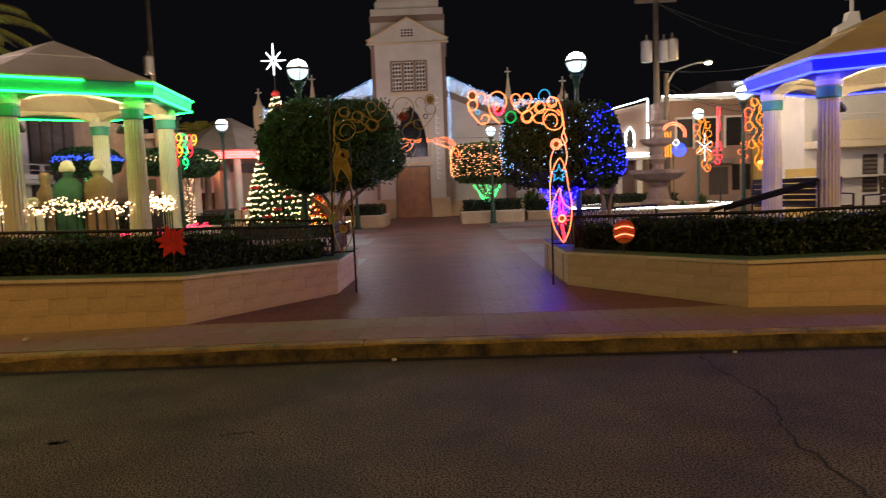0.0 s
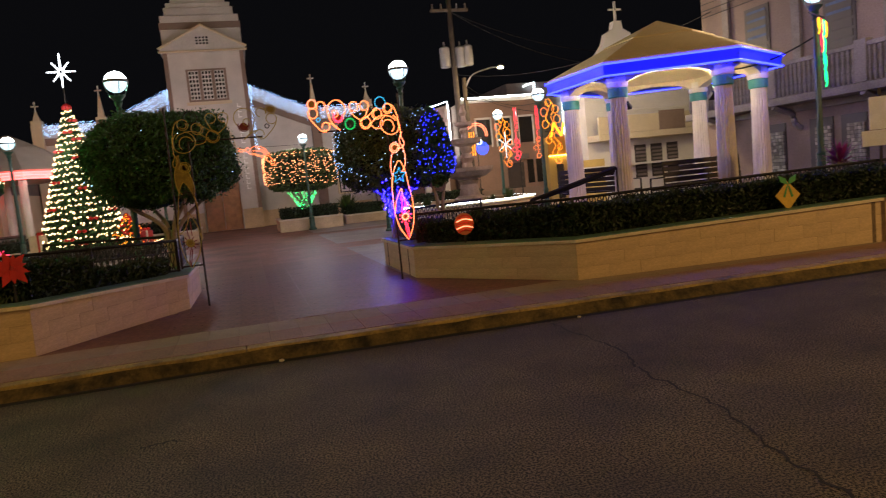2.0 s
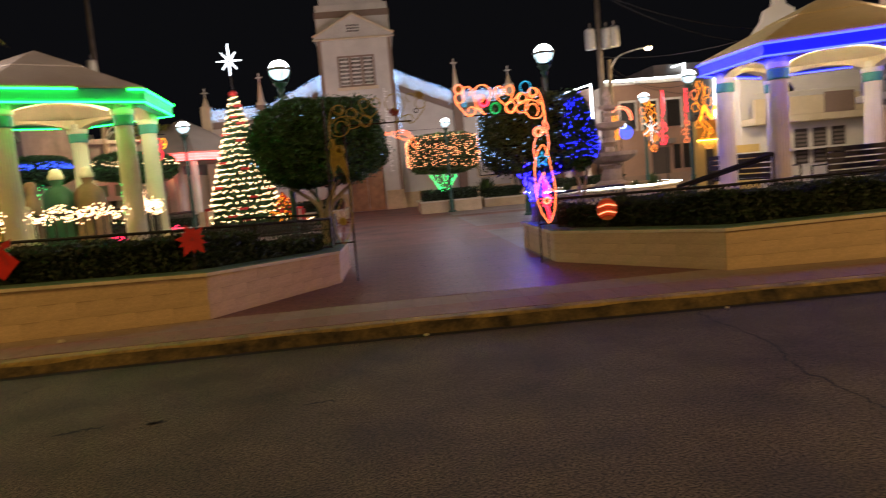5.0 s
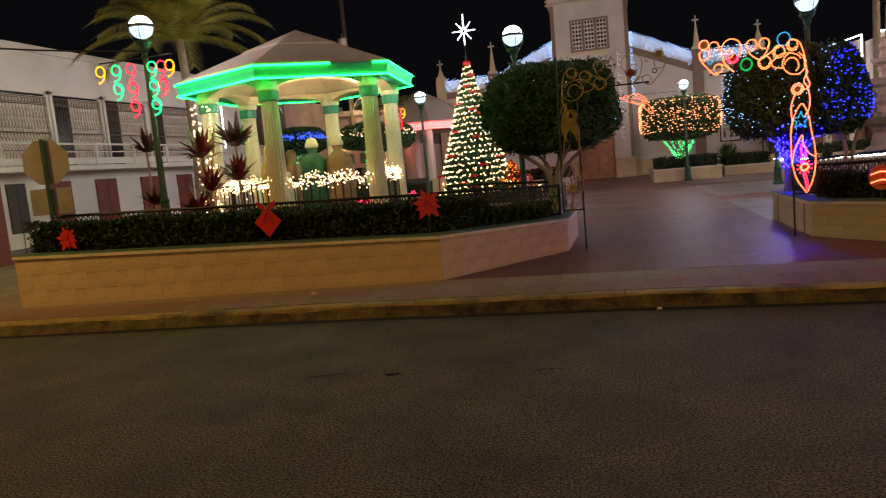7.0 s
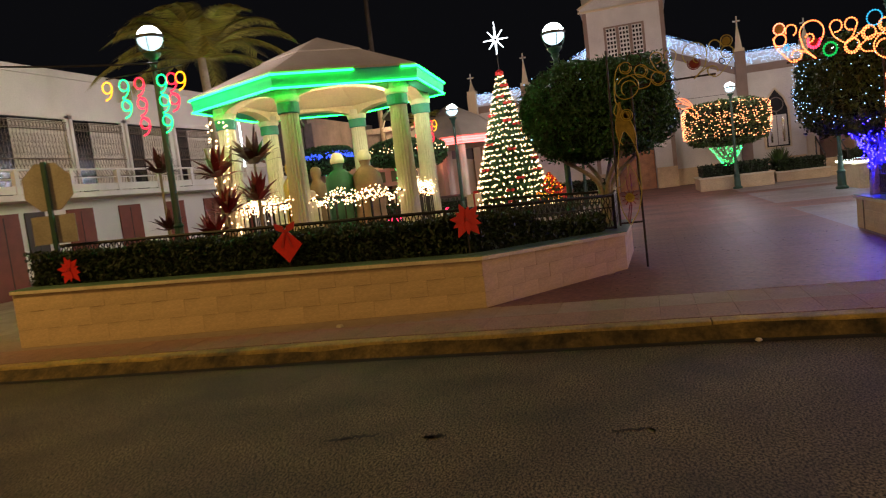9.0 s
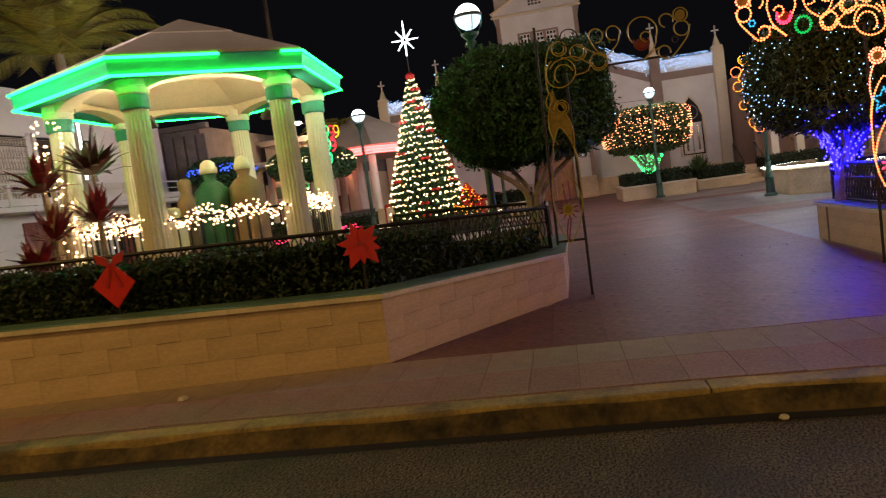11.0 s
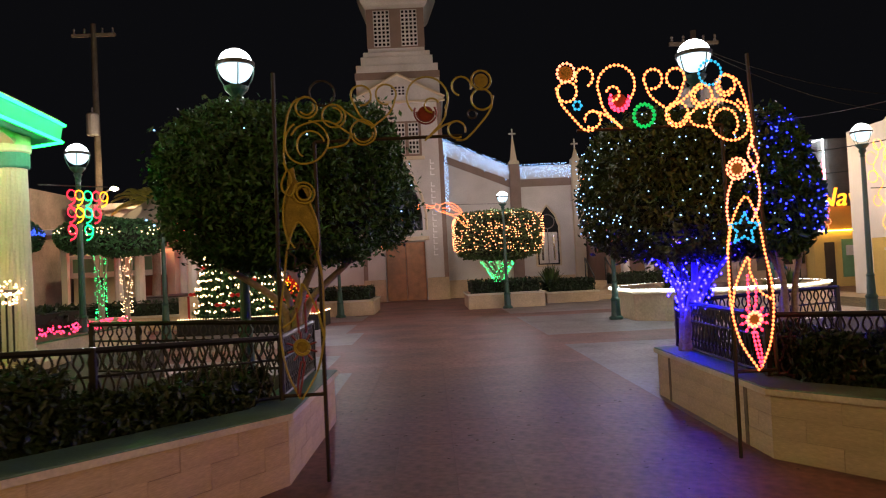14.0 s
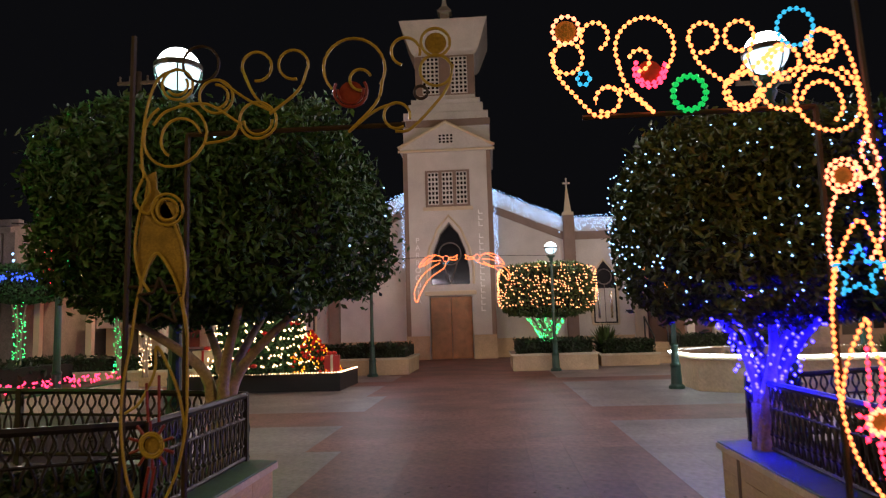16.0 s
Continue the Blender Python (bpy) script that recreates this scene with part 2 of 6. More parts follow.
# ---- mesh tools ----
class Geo:
    """Gathers vertices and faces of one mesh."""

    def __init__(self):
        self.v, self.f = [], []

    def add(self, verts, faces):
        n = len(self.v)
        self.v.extend(verts)
        self.f.extend([tuple(i + n for i in f) for f in faces])
        return self

    def box(self, x0, x1, y0, y1, z0, z1):
        return self.add([(x0, y0, z0), (x1, y0, z0), (x1, y1, z0), (x0, y1, z0), (x0, y0, z1), (x1, y0, z1), (x1, y1, z1), (x0, y1, z1)],
                        [(3, 2, 1, 0), (4, 5, 6, 7), (0, 1, 5, 4), (1, 2, 6, 5), (2, 3, 7, 6), (3, 0, 4, 7)])

    def prism(self, poly, z0, z1):
        """An upright prism over a polygon that runs anticlockwise."""
        n = len(poly)
        return self.add([(x, y, z0) for x, y in poly] + [(x, y, z1) for x, y in poly],
                        [tuple(range(n - 1, -1, -1)), tuple(range(n, 2 * n))] + [(i, (i + 1) % n, n + (i + 1) % n, n + i) for i in range(n)])

    def front(self, poly, y0, y1):
        """A plate whose outline in x and z runs anticlockwise as seen from -y."""
        n = len(poly)
        return self.add([(x, y0, z) for x, z in poly] + [(x, y1, z) for x, z in poly],
                        [tuple(range(n)), tuple(range(2 * n - 1, n - 1, -1))] + [(i, n + i, n + (i + 1) % n, (i + 1) % n) for i in range(n)])

    def lathe(self, profile, x=0, y=0, z=0, seg=16, turn=0.0, sx=1.0, sy=1.0, ends=True):
        """A turned shape from pairs of radius and height, with or without end faces."""
        vs, fs, m = [], [], len(profile)
        for r, h in profile:
            vs += [(x + sx * r * math.cos(turn + 2 * math.pi * i / seg), y + sy * r * math.sin(turn + 2 * math.pi * i / seg), z + h) for i in range(seg)]
        for k in range(m - 1):
            fs += [(k * seg + i, k * seg + (i + 1) % seg, (k + 1) * seg + (i + 1) % seg, (k + 1) * seg + i) for i in range(seg)]
        if ends:
            fs += [tuple(range(seg - 1, -1, -1)), tuple(range((m - 1) * seg, m * seg))]
        return self.add(vs, fs)

    def tube(self, pts, r, sides=6, r2=None):
        """A round bar along points, tapering from r to r2."""
        pts = [Vector(p) for p in pts]
        n, vs, fs = len(pts), [], []
        up = Vector((0, 0, 1))
        for i, p in enumerate(pts):
            d = (pts[min(i + 1, n - 1)] - pts[max(i - 1, 0)])
            d = d.normalized() if d.length > 1e-9 else Vector((0, 0, 1))
            side = d.cross(up if abs(d.z) < 0.9 else Vector((0, 1, 0))).normalized()
            other = d.cross(side)
            rad = r if r2 is None else r + (r2 - r) * i / max(1, n - 1)
            vs += [tuple(p + rad * (math.cos(a) * side + math.sin(a) * other)) for a in (2 * math.pi * k / sides for k in range(sides))]
        for i in range(n - 1):
            fs += [(i * sides + k, i * sides + (k + 1) % sides, (i + 1) * sides + (k + 1) % sides, (i + 1) * sides + k) for k in range(sides)]
        fs += [tuple(range(sides - 1, -1, -1)), tuple(range((n - 1) * sides, n * sides))]
        return self.add(vs, fs)

    def bead(self, p, r):
        x, y, z = p
        return self.add([(x - r, y, z), (x + r, y, z), (x, y - r, z), (x, y + r, z), (x, y, z - r), (x, y, z + r)],
                        [(0, 2, 5), (2, 1, 5), (1, 3, 5), (3, 0, 5), (2, 0, 4), (1, 2, 4), (3, 1, 4), (0, 3, 4)])

    def ball(self, p, r, seg=6):
        """A small round bulb."""
        return self.lathe([(r * 0.3, -r), (r * 0.87, -r * 0.5), (r, 0), (r * 0.87, r * 0.5), (r * 0.3, r)], *p, seg)

    def beads(self, pts, gap, r, round_bulb=False):
        """Small bulbs at even steps along points."""
        left = 0.0
        for a, b in zip(pts, pts[1:]):
            a, b = Vector(a), Vector(b)
            d = (b - a).length
            while left < d:
                if round_bulb:
                    self.ball(tuple(a.lerp(b, left / d)), r)
                else:
                    self.bead(tuple(a.lerp(b, left / d)), r)
                left += gap
            left -= d
        return self

    def leaf(self, p, size, rng, flat=0.0):
        """A folded leaf of four corners at a random angle."""
        a = Vector((rng.gauss(0, 1), rng.gauss(0, 1), rng.gauss(0, 1) - flat)).normalized()
        b = a.cross(Vector((rng.gauss(0, 1), rng.gauss(0, 1), rng.gauss(0, 1)))).normalized()
        c = a.cross(b)
        p = Vector(p)
        return self.add([tuple(p - a * size), tuple(p + b * size * 0.45 + c * size * 0.12), tuple(p + a * size), tuple(p - b * size * 0.45 + c * size * 0.12)],
                        [(0, 1, 2), (0, 2, 3)])


def part(name, geo, mat, parent=None, label="", bevel=0.0, smooth=False):
    """Links a gathered mesh as one object, under a thing or a part."""
    me = bpy.data.meshes.new(name)
    me.from_pydata(geo.v, [], geo.f)
    if bevel:
        bm = bmesh.new()
        bm.from_mesh(me)
        bmesh.ops.bevel(bm, geom=[e for e in bm.edges if len(e.link_faces) == 2 and e.calc_face_angle(0) > 0.5], offset=bevel, segments=2, affect="EDGES", profile=0.6)
        bm.to_mesh(me)
        bm.free()
    if smooth:
        me.shade_smooth()
    me.materials.append(mat)
    ob = new(name, me)
    if parent:
        ob.parent = parent
    if label:
        tagged(ob, label)
    return ob


def thing(name, label, category, m=None, group="", kind=""):
    """An Empty at a thing's base that carries its parts."""
    ob = new(name)
    ob.empty_display_size = 0.2
    ob.matrix_basis = m if m else Matrix()
    return tagged(ob, label, category, group, kind)


def circle(cx, cz, r, a0=0, a1=360, n=22, y=0.0, rise=0.0):
    """Points of an arc in the upright plane; rise lets the radius grow into a spiral."""
    return [(cx + (r + rise * k / n) * math.cos(radians(a0 + (a1 - a0) * k / n)), y, cz + (r + rise * k / n) * math.sin(radians(a0 + (a1 - a0) * k / n))) for k in range(n + 1)]


def bow(pts, n=8):
    """A smooth line through points."""
    pts = [Vector(p) for p in pts]
    ext = [2 * pts[0] - pts[1], *pts, 2 * pts[-1] - pts[-2]]
    out = []
    for i in range(1, len(ext) - 2):
        p0, p1, p2, p3 = ext[i - 1:i + 3]
        for k in range(n):
            t = k / n
            out.append(tuple(0.5 * (2 * p1 + (p2 - p0) * t + (2 * p0 - 5 * p1 + 4 * p2 - p3) * t * t + (3 * p1 - p0 - 3 * p2 + p3) * t ** 3)))
    return out + [tuple(pts[-1])]


# ---- ground, road, kerb, plaza ----
PLAZA = 0.15
part("ground", Geo().prism([(-300, -300), (300, -300), (300, 300), (-300, 300)], -0.6, -0.03), ASPHALT)
tagged(bpy.data.objects["ground"], "dark asphalt ground reaching to the horizon", "ground", kind="structure")
road = part("road", Geo().box(-60, 60, -9, 7.9, -0.029, 0.0), ASPHALT)
tagged(road, "worn dark asphalt road with cracks", "road", kind="structure")


def crack(pts, wide, seed):
    rng = random.Random(seed)
    g, row = Geo(), []
    pts = bow([(x, y, 0) for x, y in pts], 9)
    for i, p in enumerate(pts):
        d = Vector(pts[min(i + 1, len(pts) - 1)]) - Vector(pts[max(i - 1, 0)])
        s = Vector((-d.y, d.x, 0)).normalized() * wide * (0.4 + 0.9 * rng.random())
        o = Vector(p) + Vector((rng.uniform(-0.03, 0.03), rng.uniform(-0.03, 0.03), 0.003))
        row += [tuple(o - s), tuple(o + s)]
    g.add(row, [(2 * i, 2 * i + 1, 2 * i + 3, 2 * i + 2) for i in range(len(pts) - 1)])
    part("crack", g, CRACK, road)


crack([(3.3, 7.1), (3.24, 6.65), (3.23, 5.45), (3.05, 4.85), (3.05, 4.0), (2.93, 3.45), (2.81, 3.0), (2.74, 2.48), (2.6, 1.9)], 0.011, 1)
crack([(3.23, 5.45), (3.6, 5.2), (4.1, 5.1)], 0.005, 7)
crack([(9.0, 6.6), (9.8, 5.9), (10.6, 5.6), (11.8, 5.0)], 0.008, 2)
crack([(-3.65, 6.27), (-3.55, 6.5), (-3.46, 6.73)], 0.009, 3)
crack([(-2.62, 5.12), (-2.45, 5.17), (-2.28, 5.25)], 0.020, 4)
crack([(-1.96, 5.15), (-1.89, 5.18), (-1.82, 5.19)], 0.024, 5)
crack([(-0.75, 5.2), (-0.6, 5.23), (-0.5, 5.22)], 0.012, 6)

# kerb in cast lengths along a slightly bowed line
KERB = [(-30, 6.4), (-16, 6.75), (-8, 7.12), (-3.7, 7.36), (0, 7.38), (3.3, 7.24), (9.4, 6.97), (16, 6.5), (30, 5.4)]


def on_line(line, x):
    for (x0, y0), (x1, y1) in zip(line, line[1:]):
        if x0 <= x <= x1:
            return y0 + (y1 - y0) * (x - x0) / (x1 - x0)
    return line[-1][1]


kerb = thing("kerb", "worn yellow-painted concrete kerb along the road", "kerb", kind="structure")
x = -30.0
rng = random.Random(8)
while x < 29.5:
    w = 3.0
    a, b = on_line(KERB, x), on_line(KERB, x + w)
    dz = rng.uniform(-0.002, 0.002)
    g = Geo().prism([(x + 0.002, a), (x + w - 0.002, b), (x + w - 0.002, b + 0.2), (x + 0.002, a + 0.2)], -0.1, PLAZA + dz)
    part("kerb_stone", g, KERB_YELLOW, kerb, bevel=0.022)
    # darker face below the yellow top, with an uneven upper edge
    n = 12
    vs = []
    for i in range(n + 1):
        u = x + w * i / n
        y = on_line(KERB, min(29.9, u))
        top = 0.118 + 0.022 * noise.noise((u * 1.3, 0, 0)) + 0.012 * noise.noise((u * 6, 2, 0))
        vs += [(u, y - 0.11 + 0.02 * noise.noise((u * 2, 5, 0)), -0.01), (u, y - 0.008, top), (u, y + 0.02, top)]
    part("kerb_face", Geo().add(vs, [(3 * i, 3 * i + 3, 3 * i + 4, 3 * i + 1) for i in range(n)] + [(3 * i + 1, 3 * i + 4, 3 * i + 5, 3 * i + 2) for i in range(n)]), KERB_FACE, kerb, "dark patchy kerb face")
    x += w
gut = Geo()
for i in range(40):
    x0 = -30 + i * 1.5
    a, b = on_line(KERB, x0), on_line(KERB, min(30, x0 + 1.5))
    gut.add([(x0, a - 0.2, 0.004), (x0 + 1.5, b - 0.2, 0.004), (x0 + 1.5, b - 0.02, 0.012), (x0, a - 0.02, 0.012)], [(0, 1, 2, 3)])
part("gutter", gut, CRACK, kerb, "dark strip along the kerb foot")

# plaza bed under the paving
bed = Geo().prism([(x, y + 0.2) for x, y in KERB] + [(30, 75), (-30, 75)], -0.02, PLAZA - 0.012)
plaza = part("plaza_floor", bed, GROUT)
tagged(plaza, "polished red-brown and grey tiled plaza floor", "floor", kind="structure")

# planter outlines: front end, bend, gate corner, back corner
WALL_L = [(-8.5, 8.2), (-2.31, 8.77), (-0.79, 10.97), (-0.74, 13.05)]
WALL_R = [(2.72, 13.58), (2.70, 10.98), (4.39, 8.55), (10.3, 7.95)]
TOP = 0.72


def inset(line, d):
    """The line moved d to its left."""
    out = []
    for i, p in enumerate(line):
        p = Vector(p)
        n = Vector((0, 0))
        segs = []
        if i > 0:
            e = p - Vector(line[i - 1])
            segs.append(Vector((-e.y, e.x)).normalized())
        if i < len(line) - 1:
            e = Vector(line[i + 1]) - p
            segs.append(Vector((-e.y, e.x)).normalized())
        for s in segs:
            n += s
        n.normalize()
        k = d / max(0.3, n.dot(segs[0]))
        out.append((p.x + n.x * k, p.y + n.y * k))
    return out


def lift(x):
    """How far the planter tops rise towards the street corners."""
    if x < 1:
        return on_line([(-60, 0.20), (-8.5, 0.20), (-2.31, 0.04), (-0.79, -0.045), (1, -0.045)], x)
    return on_line([(1, -0.05), (2.75, -0.05), (4.4, 0.0), (10.3, 0.11), (60, 0.11)], x)


def raised(geo):
    geo.v = [(x, y, z + (lift(x) if z > 0.4 else 0)) for x, y, z in geo.v]
    return geo


def planter(side, line, back):
    """A raised bed behind a tiled wall with a painted cap. The bed lies on the left of the line."""
    bed = thing("planter_wall", "low beige tiled planter wall with green and cream cap", "planter wall", group="planter walls", kind="structure")
    inner = inset(line, 0.24)
    core_out = inset(line, 0.005)
    g = Geo().prism(core_out + inner[::-1], 0.0, TOP - 0.055)
    part("wall_core", raised(g), WALL_GROUT, bed)
    g = Geo().prism(inset(line, -0.035) + inset(line, 0.30)[::-1], TOP - 0.055, TOP)
    part("cap", raised(g), CAP_GREEN, bed, "green painted cap", bevel=0.008)
    g = Geo().prism(inset(line, -0.043) + inset(line, -0.036)[::-1], TOP - 0.054, TOP - 0.012)
    part("cap_edge", raised(g), CAP_WHITE, bed, "cream painted cap edge")
    soil = part("soil_bed", raised(Geo().prism(inner + back, 0.0, TOP - 0.05)), SOIL, bed, "dark soil")
    return bed


DARK_STRIP = material("dark_wall_strip", (0.16, 0.115, 0.075), 0.8, 0.4, 4, 30, 0.2)


def wall_strip(owner, x, y, turn):
    """A dark upright strip down the face of the wall."""
    up = lift(x)
    ob = part("upright_strip", Geo().box(-0.03, 0.03, -0.004, 0.01, PLAZA, TOP - 0.06 + up), DARK_STRIP, owner, "dark upright strip on the wall")
    ob.matrix_basis = pose(x, y, 0, 0, 0, turn)


planter_left = planter("left", WALL_L, [(-3.1, 12.9), (-3.4, 15.6), (-8.6, 15.6)])
planter_right = planter("right", WALL_R, [(11.0, 15.2), (5.2, 15.6), (4.9, 13.9)])
wall_strip(planter_right, 2.717, 13.2, 270)
wall_strip(planter_right, 2.703, 11.4, 270)
# the joint in the wall along the street
wall_strip(planter_right, 8.95, 8.087, -5.8)


# ---- hedges and fences ----
def leafy(geo, poly, z0, z1, count, size, rng, edge=0.35, bumpy=0.08):
    """Leaves spread over a strip between two lines, thickest on its outside."""
    a, b = poly
    for _ in range(count):
        u, v = rng.random() * (len(a) - 1), rng.random()
        i = min(int(u), len(a) - 2)
        f = u - i
        p = Vector(a[i]).lerp(Vector(a[i + 1]), f).lerp(Vector(b[i]).lerp(Vector(b[i + 1]), f), v)
        top = z1 + bumpy * (noise.noise((p.x * 1.7, p.y * 1.7, 3.0)) + 0.6 * noise.noise((p.x * 6, p.y * 6, 5.0)))
        if rng.random() < 0.6:
            z = top - abs(rng.gauss(0, 0.05))
        else:
            z = rng.uniform(z0, top)
            p = Vector(a[i]).lerp(Vector(a[i + 1]), f).lerp(Vector(b[i]).lerp(Vector(b[i + 1]), f), abs(rng.gauss(0, 0.1)))
        geo.leaf((p.x + rng.uniform(-0.05, 0.05), p.y + rng.uniform(-0.05, 0.05), z), size * rng.uniform(0.6, 1.3), rng)
    return geo


def cuts(line, step):
    """Points at even steps along a line."""
    out = []
    for a, b in zip(line, line[1:]):
        a, b = Vector(a), Vector(b)
        n = max(1, int((b - a).length / step))
        out += [tuple(a.lerp(b, k / n)) for k in range(n)]
    return out + [line[-1]]


def hedge(line, z1, count, seed, label, near=0.34, far=0.95):
    rng = random.Random(seed)
    base = cuts(line, 0.4)
    a, b = inset(base, near), inset(base, far)
    h = thing("hedge", label, "hedge", group="hedges")
    core = Geo()
    n = len(a)
    a2, b2 = inset(base, near + 0.09), inset(base, far - 0.06)
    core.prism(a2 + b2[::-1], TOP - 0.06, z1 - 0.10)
    part("dark_hedge_filling", raised(core), CORE, h)
    part("leaves", raised(leafy(Geo(), (a, b), TOP - 0.03, z1, int(count * 1.5), 0.034, rng)), HEDGE, h)
    return h


hedge([WALL_L[0], WALL_L[1], (-1.55, 9.87)], 1.13, 15000, 11, "dense dark green clipped hedge behind planter wall")
hedge([(3.1, 10.4), WALL_R[2], WALL_R[3]], 1.13, 15000, 12, "dense dark green clipped hedge behind planter wall")
hedge([(-1.6, 9.80), WALL_L[2], (-0.765, 11.6)], 0.92, 3500, 13, "sparse low green bedding plants by the gate", 0.32, 0.8)
hedge([(2.72, 12.2), WALL_R[1], (3.15, 10.33)], 1.02, 3500, 14, "dark low hedge beside the gate", 0.32, 0.8)


def fence(line, z0, z1, label):
    """A cast iron fence: two rails, and a row of bulging balusters."""
    f = thing("iron_fence", label, "fence", group="iron fences")
    for z, r in ((z1, 0.024), (z0 + 0.05, 0.016), (z1 - 0.17, 0.010)):
        part("rail", Geo().tube([(x, y, z + lift(x)) for x, y in cuts(line, 0.5)], r, 6), IRON, f)
    pts = cuts(line, 0.086)
    shape = None
    for i, (x, y) in enumerate(pts):
        if shape is None:
            h = z1 - z0
            g = Geo()
            g.tube(bow([(0.035, 0, 0.04), (0.0, 0, 0.14 * h / 0.5), (-0.035, 0, 0.25 * h / 0.5), (0.0, 0, 0.36 * h / 0.5), (0.03, 0, h - 0.08), (0, 0, h)], 3), 0.009, 5)
            g.tube(bow([(-0.035, 0, 0.04), (0.0, 0, 0.14 * h / 0.5), (0.035, 0, 0.25 * h / 0.5), (0.0, 0, 0.36 * h / 0.5), (-0.03, 0, h - 0.08), (0, 0, h)], 3), 0.009, 5)
            g.lathe([(0.008, 0.13), (0.022, 0.15), (0.008, 0.17)], seg=6)
            shape = part("baluster", g, IRON, f)
            ob = shape
        else:
            ob = new("baluster", shape.data)
            ob.parent = f
        q = pts[min(i + 1, len(pts) - 1)]
        p = pts[max(i - 1, 0)]
        ob.matrix_basis = pose(x, y, z0 + lift(x), 0, 0, math.degrees(math.atan2(q[1] - p[1], q[0] - p[0])))
    ends = [line[0], *line[1:-1], line[-1]]
    for x, y in ends:
        part("fence_post", Geo().box(x - 0.022, x + 0.022, y - 0.022, y + 0.022, z0 - 0.1, z1 + 0.02 + lift(x)), IRON, f, bevel=0.004)
    return f


fence([(-0.93, 13.0), (-0.92, 11.45), (-1.95, 10.55), (-3.0, 9.92), (-8.75, 9.32)], TOP - 0.03, 1.2, "black cast iron fence with curled balusters behind the hedge")
fence([(-0.96, 13.06), (-2.6, 12.85), (-3.1, 12.95)], TOP - 0.03, 1.2, "black cast iron fence with curled balusters closing the bed")
fence([(2.93, 13.5), (2.9, 11.4), (4.9, 9.6), (10.5, 8.98)], TOP - 0.03, 1.2, "black cast iron fence with curled balusters behind the hedge")
fence([(2.95, 13.54), (4.9, 13.85)], TOP - 0.03, 1.2, "black cast iron fence with curled balusters closing the bed")


# ---- street lamps of the plaza ----
def plaza_lamp(x, y, top=3.96, base=PLAZA, made=[]):
    if made:
        return copy_thing(made[0], pose(x, y, base))
    h = top - base
    p = thing("plaza_lamp", "dark green cast iron lamp post with lit white globe", "street lamp", pose(x, y, base), "plaza lamps")
    part("base", Geo().lathe([(0.17, 0), (0.17, 0.06), (0.12, 0.10), (0.105, 0.45), (0.12, 0.50), (0.085, 0.56), (0.07, 0.9), (0.085, 0.93), (0.058, 0.97)], seg=14), POST_GREEN, p, smooth=False)
    part("post", Geo().lathe([(0.058, 0.9), (0.042, h - 0.5), (0.055, h - 0.48), (0.04, h - 0.44), (0.075, h - 0.36), (0.05, h - 0.33)], seg=12), POST_GREEN, p)
    cup = Geo().lathe([(0.05, h - 0.34), (0.12, h - 0.27), (0.135, h - 0.235), (0.10, h - 0.23)], seg=14)
    for k in range(4):
        a = radians(22.5 + 90 * k)
        arm = Geo().tube([(math.cos(a) * r, math.sin(a) * r, h + dz) for r, dz in ((0.12, -0.24), (0.17, -0.15), (0.196, -0.06), (0.201, 0.03))], 0.007, 5)
        part("globe_arm", arm, POST_GREEN, p)
    part("cup", cup, POST_GREEN, p)
    ring = lambda a: (0.188 * math.sin(radians(a)), -0.188 * math.cos(radians(a)) + h)
    part("globe", Geo().lathe([ring(a) for a in range(92, 180, 11)], seg=24), G_GLOBE, p, "glowing white upper dome", smooth=True).visible_shadow = False
    part("glass_bowl", Geo().lathe([ring(a) for a in (20, 38, 52, 66, 80, 91)], seg=24), G_FROST, p, "frosted glass lower bowl", smooth=True).visible_shadow = False
    g = Geo().lathe([(0.186, h - 0.012), (0.207, h - 0.012), (0.207, h + 0.034), (0.186, h + 0.034)], seg=24)
    part("band", g, IRON, p, "dark band round the globe")
    made.append(p)
    return p


LAMPS = {"A": (-1.74, 13.57), "B": (3.45, 13.94), "C": (2.86, 29.9), "I": (4.85, 23.4), "F": (-6.15, 23.06), "G": (-5.85, 18.4),
         "K": (-2.76, 29.4), "D": (-7.45, 10.4), "H": (9.12, 19.92), "E": (9.95, 25.7), "J": (10.4, 10.5)}
for k, (x, y) in LAMPS.items():
    base = 0.55 if k in "DJ" else PLAZA
    plaza_lamp(x, y, base=base)
    street_light(x, y, base + 3.83, GLOBE, (1.0, 0.86, 0.95), 0.12)


